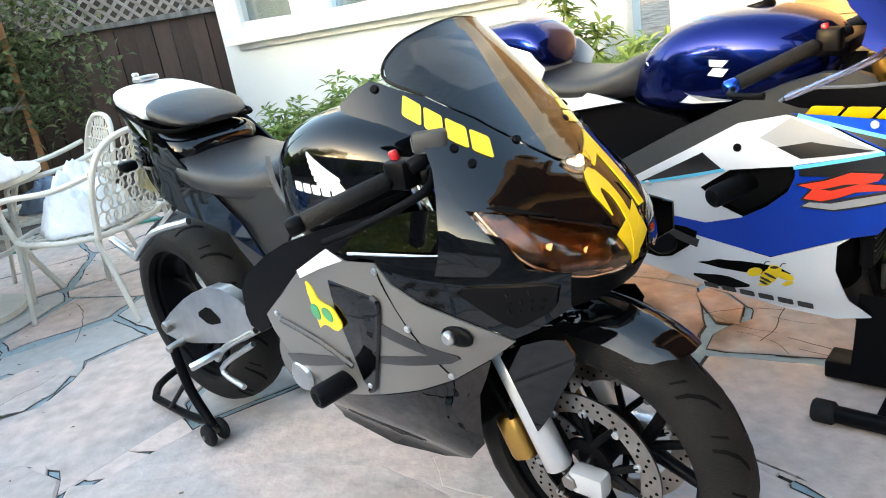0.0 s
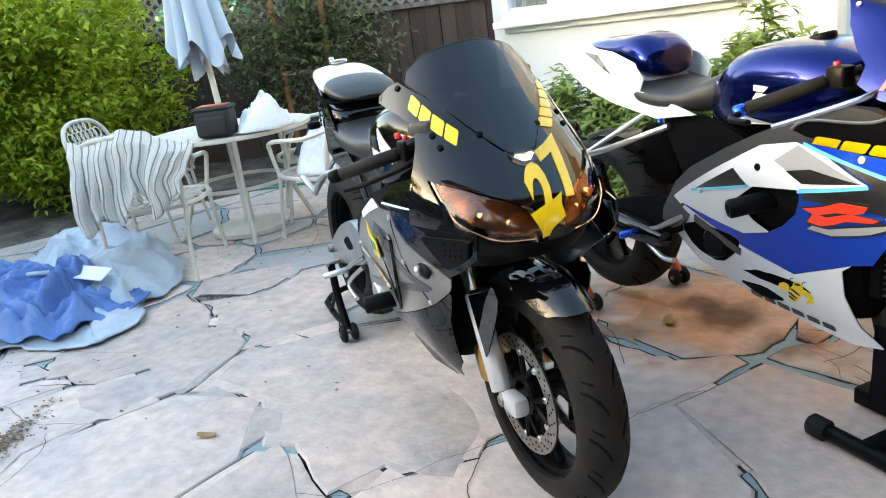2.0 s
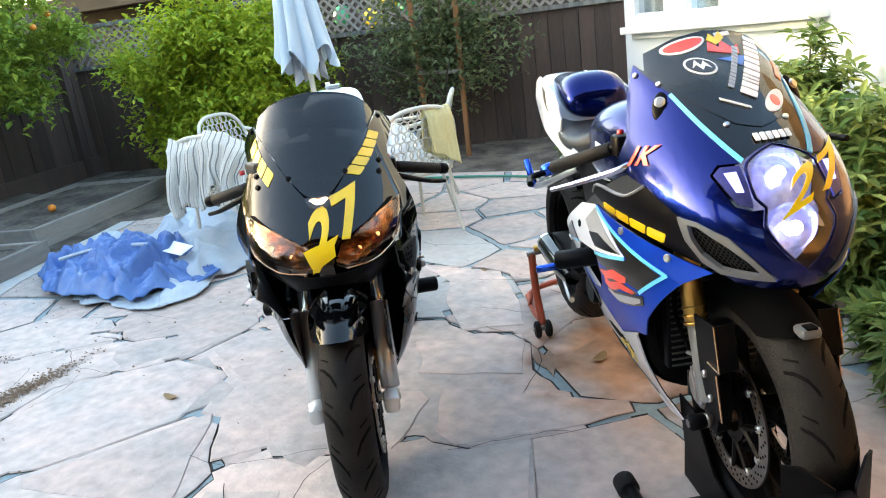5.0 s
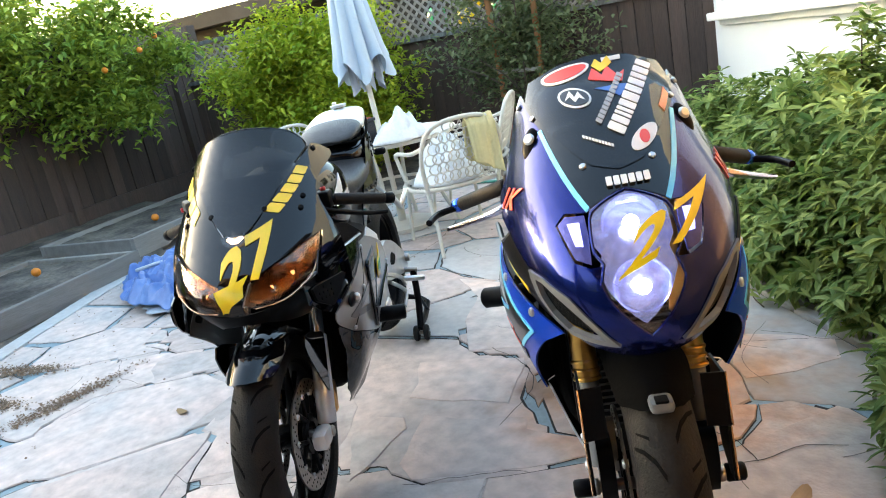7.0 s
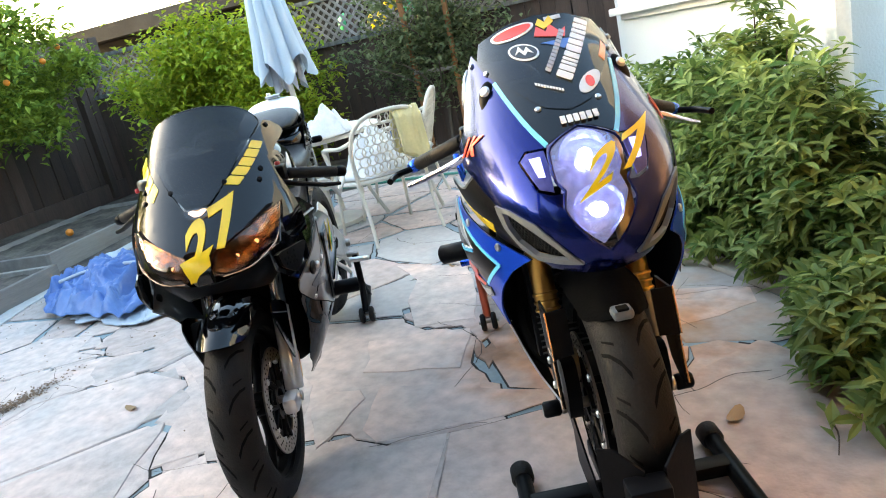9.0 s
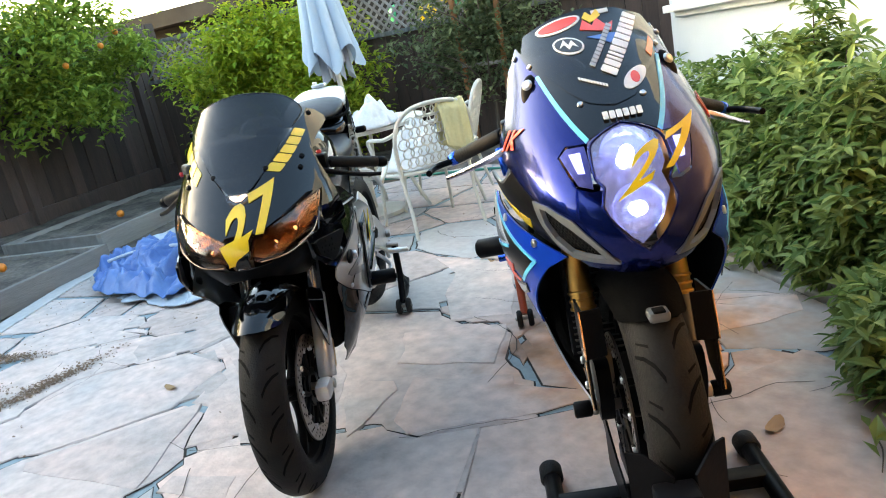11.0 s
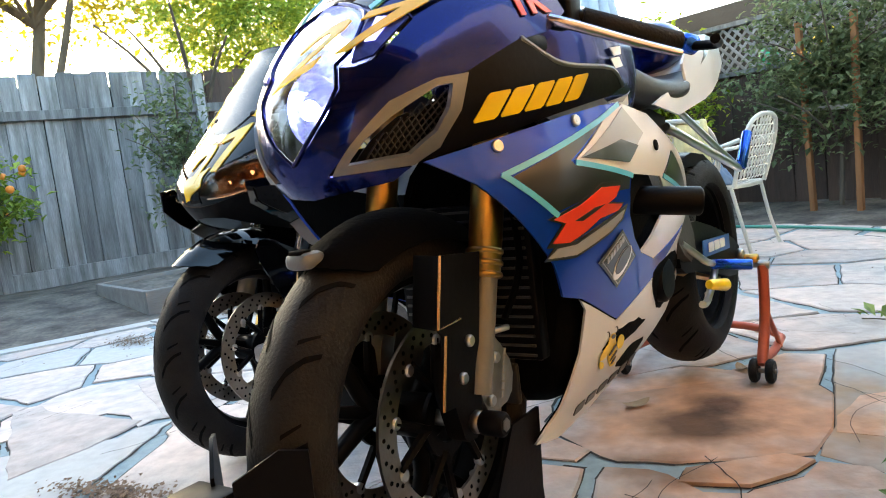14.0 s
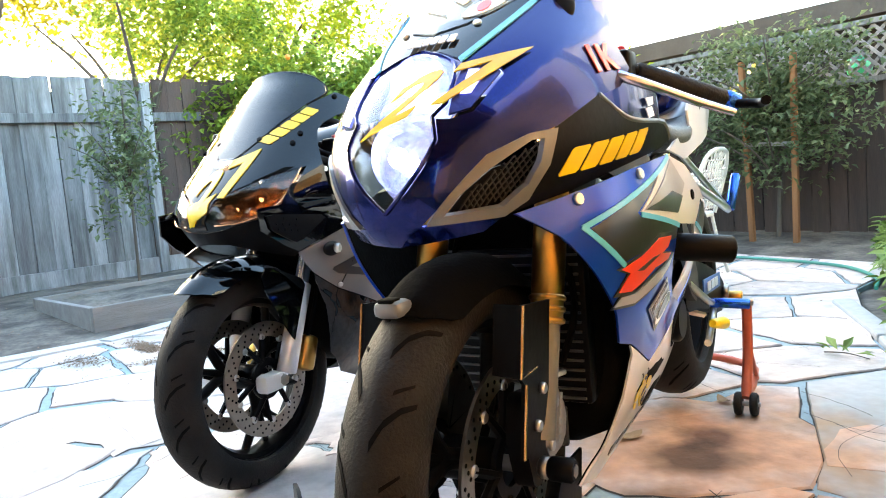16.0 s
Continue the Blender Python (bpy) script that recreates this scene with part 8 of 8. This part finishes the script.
# garden hose on the ground
hose_pts = [(-2.9, 5.05, 0.0), (-2.3, 5.3, 0.012), (-1.85, 5.50, 0.016), (-1.4, 5.66, 0.016), (-0.95, 5.72, 0.016), (-0.5, 5.55, 0.02), (-0.2, 5.3, 0.03)]
tagged(Geo().tube(hose_pts, 0.011, 8).ob("garden_hose", "hose"), "thin green garden hose lying across the patio", "hose")


# ---- plants ----
def leaves(name, places, size, material, parent, seed, droop=0.4, ratio=0.52):
    """Many folded leaves at the places given, as one mesh."""
    r = random.Random(seed)
    vs, fs = [], []
    for p in places:
        s = size * r.uniform(0.6, 1.25)
        az, el = r.uniform(0, 2 * math.pi), r.uniform(-droop - 0.5, 0.75)
        d = Vector((math.cos(az) * math.cos(el), math.sin(az) * math.cos(el), math.sin(el)))
        w = d.cross(Vector((r.uniform(-0.4, 0.4), r.uniform(-0.4, 0.4), 1))).normalized()
        u = w.cross(d).normalized()
        o, h = len(vs), s * ratio * 0.5
        p = Vector(p)
        mid = p + d * s * 0.5
        vs += [p, mid + w * h + u * h * 0.45, p + d * s - u * s * 0.12, mid - w * h + u * h * 0.45, mid - u * 0.02 * s]
        fs += [[o, o + 4, o + 1], [o + 1, o + 4, o + 2], [o, o + 3, o + 4], [o + 4, o + 3, o + 2]]
    me = bpy.data.meshes.new(name)
    me.from_pydata([tuple(v) for v in vs], [], fs)
    me.materials.append(M[material])
    o = new(name, me)
    o.parent = parent
    return o


def crown_places(n, radii, seed, hollow=0.55, lumps=9, center=(0, 0, 0)):
    """Places of leaves in clumps through an uneven crown."""
    r = random.Random(seed)
    cl = []
    for _ in range(lumps * 14):
        a, e = r.uniform(0, 2 * math.pi), math.asin(r.uniform(-0.9, 1))
        k = r.uniform(hollow, 1.0)
        bump = 1 + 0.22 * noise.noise(Vector((math.cos(a) * 2, math.sin(a) * 2, e * 2 + seed)))
        cl.append(Vector((radii[0] * k * bump * math.cos(a) * math.cos(e), radii[1] * k * bump * math.sin(a) * math.cos(e), radii[2] * k * bump * math.sin(e))) + Vector(center))
    out = []
    spread = 0.12 * (radii[0] + radii[2]) / 2
    for _ in range(n):
        c = cl[r.randrange(len(cl))]
        out.append(c + Vector((r.gauss(0, spread), r.gauss(0, spread), r.gauss(0, spread * 0.8))))
    return [p for p in out if p.z > -center[2] * 0 - 5]


def tree(name, m, label, category, trunk, limbs, crown, leaf, size, n, seed, group=""):
    t = thing(name, m, label, category, group)
    g = Geo()
    for pts, r in trunk:
        g.tube(pts, r, 8)
    g.ob("trunk", "bark", t)
    for pts, r in limbs:
        Geo().tube(pts, r, 6, k=3).ob("limb", "bark", t)
    pl = []
    for c, rad, share, hollow in crown:
        pl += crown_places(int(n * share), rad, seed + len(pl), hollow, center=c)
    pl = [p for p in pl if (m @ p).z > 0.06]
    leaves("crown", pl, size, leaf, t, seed)
    return t


def limb_set(base, n, reach, rise, r, seed):
    q = random.Random(seed)
    out = []
    for i in range(n):
        a = 2 * math.pi * i / n + q.uniform(-0.3, 0.3)
        b = Vector(base)
        e = b + Vector((math.cos(a) * reach * q.uniform(0.6, 1), math.sin(a) * reach * q.uniform(0.6, 1), rise * q.uniform(0.5, 1.1)))
        out.append(([b, b.lerp(e, 0.5) + Vector((0, 0, rise * 0.12)), e], (r, r * 0.35)))
    return out


tree("round_shrub", pose(-4.35, 5.0, 0.02), "dense yellow-green rounded garden shrub", "shrub",
     [([(0, 0, 0), (0.03, 0, 0.4), (0, 0.03, 0.8)], (0.05, 0.03))], limb_set((0, 0, 0.3), 9, 0.8, 0.9, 0.022, 1),
     [((0, 0, 0.95), (1.08, 1.03, 0.92), 0.8, 0.35), ((0.35, -0.2, 0.45), (0.75, 0.65, 0.42), 0.2, 0.3)], "leaf_bright", 0.078, 30000, 21)
lem = tree("citrus_tree", pose(-5.79, 2.32, 0.08), "citrus tree with glossy leaves and a bare trunk", "tree",
     [([(0, 0, -0.05), (0.05, 0.02, 0.5), (-0.02, 0, 1.1)], (0.07, 0.05))], limb_set((0, 0, 0.95), 8, 1.1, 0.9, 0.035, 2),
     [((0.1, 0.45, 1.55), (1.25, 1.35, 0.82), 0.78, 0.45), ((0.35, -0.55, 1.42), (0.8, 0.9, 0.60), 0.22, 0.3)], "leaf_citrus", 0.10, 21000, 31, "citrus trees")
tree("citrus_tree", pose(-4.9, 0.9, 0.1), "citrus tree rising above the fence", "tree",
     [([(0, 0, -0.05), (0.05, 0.02, 0.8), (-0.02, 0, 1.4)], (0.06, 0.04))], limb_set((0, 0, 1.2), 8, 1.0, 1.2, 0.03, 5),
     [((-0.5, 0.5, 2.5), (1.0, 1.1, 0.85), 1.0, 0.4)], "leaf_citrus", 0.08, 8000, 37, "citrus trees")
tree("espalier_tree", pose(-2.6, 6.38, 0.03, 0, 0, 29.5), "grey-green young tree tied to wooden stakes", "tree",
     [([(0, 0, 0), (0.02, 0.03, 0.7), (-0.03, 0, 1.7)], (0.022, 0.012))], limb_set((0, 0, 0.5), 7, 0.8, 0.5, 0.012, 3) + limb_set((0, 0, 1.0), 6, 0.8, 0.6, 0.01, 4),
     [((0.0, 0, 1.05), (0.95, 0.28, 0.75), 1.0, 0.2)], "leaf_olive", 0.07, 6000, 41)
for x, y in ((-0.19, -0.08), (0.19, -0.08)):
    tagged(Geo().box((0, 0, 0.75), (0.045, 0.045, 1.56), bevel=0.004).ob("garden_stake", "stake_wood", m=pose(-2.6, 6.38, 0, 0, 0, 29.5) @ pose(x, y, 0, 0, 1.2 * x * 5, 0)), "reddish-brown square wooden garden stake", "stake", "stakes of the young tree")
tagged(Geo().box((0, 0, 0), (0.42, 0.02, 0.035), bevel=0.003).ob("stake_crosspiece", "bed_wood", m=pose(-2.6, 6.38, 0.82, 0, 0, 29.5) @ pose(0, -0.11, 0, 0, 3, 0)), "short grey crosspiece nailed to the stakes", "crosspiece")
tree("vine_sapling", pose(-3.55, 0.97, 0.1), "thin leafy sapling in front of the grey fence", "sapling",
     [([(0, 0, 0), (0.03, 0.02, 0.5), (-0.04, 0.02, 1.1), (0.02, 0.05, 1.6)], (0.014, 0.008))], limb_set((0, 0, 0.8), 7, 0.45, 0.6, 0.007, 7),
     [((0.0, 0, 1.05), (0.34, 0.40, 0.75), 1.0, 0.15)], "leaf_olive", 0.075, 1300, 47)
orng = tree("orange_tree", pose(-3.0, -0.55, 0.1), "small orange tree with ripe fruit beside the fence", "tree",
     [([(0, 0, 0), (0.04, 0.0, 0.3), (0.0, 0.03, 0.7)], (0.02, 0.012))], limb_set((0, 0, 0.35), 8, 0.4, 0.6, 0.009, 9),
     [((-0.05, -0.1, 0.85), (0.54, 0.54, 0.58), 1.0, 0.2)], "leaf_citrus", 0.085, 3000, 53)
r = random.Random(6)
for i in range(13):
    bm = bmesh.new()
    bmesh.ops.create_icosphere(bm, subdivisions=2, radius=0.033)
    a = r.uniform(0, 6.28)
    Geo().bm(bm, Matrix.Translation((0.42 * math.cos(a), 0.42 * math.sin(a), r.uniform(0.5, 1.15)))).ob("orange", "orange_fruit", orng)
for i in range(6):
    bm = bmesh.new()
    bmesh.ops.create_icosphere(bm, subdivisions=2, radius=0.03)
    a = r.uniform(-1.2, 1.2)
    Geo().bm(bm, Matrix.Translation((0.1 + 1.12 * math.cos(a), 0.45 + 1.15 * math.sin(a), r.uniform(1.2, 2.1)))).ob("orange", "orange_fruit", lem)
for x, y in ((-3.2, 2.0), (-4.2, 3.1)):
    bm = bmesh.new()
    bmesh.ops.create_icosphere(bm, subdivisions=2, radius=0.035)
    tagged(Geo().bm(bm).ob("orange", "orange_fruit", m=pose(x, y, 0.17)), "fallen orange on the soil of a raised bed", "orange", "fallen oranges")
tree("tall_tree", pose(-10.5, -3.4, 0), "tall tree with bare forked trunks and sunlit yellow-green leaves", "tree",
     [([(0, 0, 0), (0.1, 0.2, 2.2), (-0.2, 0.5, 4.5), (0, 0.9, 7)], (0.16, 0.07)), ([(0.1, 0.2, 1.8), (0.2, -0.4, 3.5), (0.2, -0.8, 6)], (0.10, 0.05)), ([(0, 0.1, 1.6), (0.3, 1.0, 3.6), (0.2, 1.6, 6)], (0.09, 0.04))],
     limb_set((0, 0.4, 4), 9, 2.2, 1.5, 0.05, 12),
     [((0, 0.6, 5.2), (3.0, 3.6, 1.6), 0.75, 0.3), ((0.3, -1.5, 3.9), (1.4, 1.2, 0.7), 0.12, 0.3), ((0.3, 3.6, 3.6), (1.4, 1.6, 1.1), 0.13, 0.3)], "leaf_gold", 0.17, 9000, 61)
tree("tall_tree", pose(-9.5, 2.2, 0), "leafy tree behind the garden corner", "tree",
     [([(0, 0, 0), (0.1, 0.1, 2), (0, 0, 3.4)], (0.14, 0.08))], limb_set((0, 0, 2.4), 9, 1.5, 1.5, 0.05, 15),
     [((0, 0, 3.5), (1.9, 2.0, 1.3), 1.0, 0.4)], "leaf_bright", 0.13, 7000, 67)

for x, y, h, wd, seed in ((7.6, -0.6, 2.6, 1.7, 81), (6.6, -3.0, 3.0, 1.9, 83), (3.4, -4.9, 2.8, 1.9, 85), (0.2, -5.2, 2.4, 1.7, 87)):
    tree("yard_tree", pose(x, y, 0), "dark leafy tree beyond the yard fence", "tree",
         [([(0, 0, 0), (0.1, 0.1, h * 0.5), (0, 0, h)], (0.15, 0.08))], limb_set((0, 0, h * 0.7), 7, wd * 0.8, 1.2, 0.05, seed),
         [((0, 0, h), (wd, wd, 1.9), 1.0, 0.35)], "leaf_olive", 0.17, 7000, seed, "trees behind the yard")

# leafy planting between the kerb and the house wall
def planting(center, rx, ry, h, n, seed):
    m = pose(*center, 0.02, 0, 0, -39.2)
    t = thing("leafy_shrub", m, "low shrub with long pointed green leaves by the house", "shrub", "shrubs along the house")
    q = random.Random(seed)
    pl = []
    for i in range(int(60 * rx * ry / 0.2)):
        x, y = q.uniform(-rx, rx), q.uniform(-ry, ry)
        if (x / rx) ** 2 + (y / ry) ** 2 > 1:
            continue
        top = h * (1 - 0.55 * ((x / rx) ** 2 + (y / ry) ** 2)) * q.uniform(0.65, 1.1)
        e = Vector((x * 1.1, y * 1.1, top))
        b = Vector((x * 0.6, y * 0.6, 0))
        if i % 3 == 0:
            Geo().tube([b, b.lerp(e, 0.5), e], (0.005, 0.003), 4, k=2).ob("stem", "bark", t)
        for _ in range(max(1, int(0.46 * n / max(1, 60 * rx * ry / 0.2)))):
            k = 1.05 - 0.85 * q.random() ** 1.6
            p = b.lerp(e, k) + Vector((q.gauss(0, 0.04), q.gauss(0, 0.04), q.gauss(0, 0.03)))
            pl.append((p, (x / rx * 0.8, y / ry * 0.8, 0)))
    whorls("foliage", [c for c in pl if c[0].z > 0.0], 0.082, "leaf_dark", t, seed, 0.30)


def whorls(name, tips, size, material, parent, seed, ratio=0.30):
    """Rosettes of long pointed leaves, five or so round each shoot tip, arched and folded, as one mesh."""
    r = random.Random(seed)
    vs, fs = [], []
    for p, lean in tips:
        n, turn = r.choice((4, 5, 5, 6)), r.uniform(0, 6.28)
        axis = (Vector((0, 0, 1)) + Vector(lean) * 0.9 + Vector((r.uniform(-0.4, 0.4), r.uniform(-0.4, 0.4), 0))).normalized()
        a = axis.orthogonal().normalized()
        b = axis.cross(a)
        for i in range(n):
            s = size * r.uniform(0.65, 1.2)
            t = turn + 2 * math.pi * i / n + r.uniform(-0.25, 0.25)
            out = a * math.cos(t) + b * math.sin(t)
            lift = r.uniform(-0.25, 0.75)
            d = (out + axis * lift).normalized()
            w = d.cross(axis).normalized()
            u = w.cross(d).normalized()
            h = s * ratio * 0.5
            m1, m2, e = p + d * s * 0.38, p + d * s * 0.72 - Vector((0, 0, s * 0.05)), p + d * s - Vector((0, 0, s * 0.16))
            o = len(vs)
            vs += [p, m1 + w * h + u * h * 0.4, m1, m1 - w * h + u * h * 0.4, m2 + w * h * 0.8 + u * h * 0.3, m2, m2 - w * h * 0.8 + u * h * 0.3, e]
            fs += [[o, o + 2, o + 1], [o, o + 3, o + 2], [o + 1, o + 2, o + 5, o + 4], [o + 2, o + 3, o + 6, o + 5], [o + 4, o + 5, o + 7], [o + 5, o + 6, o + 7]]
    me = bpy.data.meshes.new(name)
    me.from_pydata([tuple(v) for v in vs], [], fs)
    me.materials.append(M[material])
    o = new(name, me)
    o.parent = parent
    return o


def by_house(s, d):
    p = HOUSE @ Vector((s, -d, 0))
    return (p.x, p.y)


for along, out, rx, ry, h, n, seed in ((-2.95, 0.42, 0.38, 0.32, 0.36, 1100, 71), (-2.3, 0.42, 0.48, 0.34, 0.48, 1900, 72), (-1.55, 0.42, 0.52, 0.35, 0.70, 2600, 73),
                                       (-0.85, 0.38, 0.48, 0.32, 0.84, 4200, 74), (-0.2, 0.36, 0.46, 0.30, 0.90, 4200, 75), (0.35, 0.36, 0.40, 0.28, 0.76, 3200, 76),
                                       (0.75, 0.34, 0.44, 0.22, 0.44, 2600, 77), (1.6, 0.50, 0.26, 0.20, 0.24, 700, 78), (-1.25, 0.68, 0.60, 0.18, 0.34, 2400, 79),
                                       (-0.3, 0.62, 0.56, 0.15, 0.32, 2400, 80), (-2.1, 0.72, 0.50, 0.18, 0.32, 1500, 81), (0.45, 0.54, 0.36, 0.12, 0.24, 1300, 82)):
    planting(by_house(along, out), rx, ry, h, n, seed)
for x, y, rx, ry, h, n, seed in ((2.16, 3.73, 0.24, 0.14, 0.24, 1700, 92), (2.28, 3.48, 0.14, 0.08, 0.12, 420, 93)):
    planting((x, y), rx, ry, h, n, seed)


def sprig(m, n, seed):
    t = thing("fallen_sprig", m, "fallen leafy green sprig on the flagstones", "sprig", "fallen sprigs")
    q = random.Random(seed)
    Geo().tube([(0, 0, 0.006), (0.08, 0.012, 0.012), (0.17, 0, 0.008)], (0.003, 0.0015), 5).ob("stem", "bark", t)
    leaves("foliage", [(0.17 * k / n, q.uniform(-0.01, 0.01), 0.02) for k in range(n)], 0.075, "leaf_dark", t, seed, -0.4, 0.4)


for x, y, a, n, seed in ((0.66, 4.36, 20, 7, 1), (1.26, 4.22, 140, 6, 2), (2.20, 3.36, -60, 4, 3)):
    sprig(pose(x, y, 0.004, 0, 0, a), n, seed)


# fallen leaves and small litter on the stones
def litter():
    q = random.Random(9)
    for x, y, s in ((-0.05, 2.235, 0.07), (1.17, 3.36, 0.09), (1.99, 3.27, 0.09), (0.62, 4.0, 0.06), (1.0, 3.75, 0.07), (0.1, 3.9, 0.05)):
        g = Geo()
        n = 10
        vs = [(s * 0.5 * math.cos(a) * (1 + 0.15 * q.uniform(-1, 1)), s * 0.25 * math.sin(a), 0.004 + 0.012 * math.cos(a) ** 2) for a in (2 * math.pi * i / n for i in range(n))]
        g.add(vs + [(0, 0, 0.003)], [[i, (i + 1) % n, n] for i in range(n)])
        tagged(g.ob("dry_leaf", "porch_wood", m=pose(x, y, 0.001, 0, 0, q.uniform(0, 360))), "curled dry brown leaf on the flagstones", "leaf", "fallen leaves")
    vs, fs = [], []
    heaps = ((-1.42, 1.72, 0.15, 0.035, 40), (-1.05, 1.56, 0.12, 0.03, 30), (-0.71, 1.86, 0.15, 0.035, 108), (-0.86, 1.30, 0.10, 0.05, 40), (1.24, 1.94, 0.10, 0.025, 65))
    for _ in range(6400):
        k = q.randrange(15)
        if k < 8:
            cx, cy, sx, sy, turn = heaps[min(k, 4) if k < 5 else k - 5]
            u, v, w = q.gauss(0, sx), q.gauss(0, sy), radians(turn)
            x, y = cx + u * math.cos(w) - v * math.sin(w), cy + u * math.sin(w) + v * math.cos(w)
        else:
            x, y = q.gauss(-3.4, 1.3), q.gauss(2.4, 1.9)
        a, s = q.uniform(0, 6.28), q.uniform(0.004, 0.012)
        z = 0.006 if inside((x, y), PATIO) else soil_z(x, y) + 0.008
        o = len(vs)
        vs += [(x + s * math.cos(a + b), y + s * math.sin(a + b) * 0.6, z + q.uniform(0, 0.006)) for b in (0, 1.6, 3.1, 4.7)]
        fs.append([o, o + 1, o + 2, o + 3])
    me = bpy.data.meshes.new("leaf_litter")
    me.from_pydata(vs, [], fs)
    me.materials.append(M["dead_leaf"])
    tagged(new("leaf_litter", me), "brown leaf litter swept onto the patio edge", "litter", kind="stuff")


litter()
flagstones()
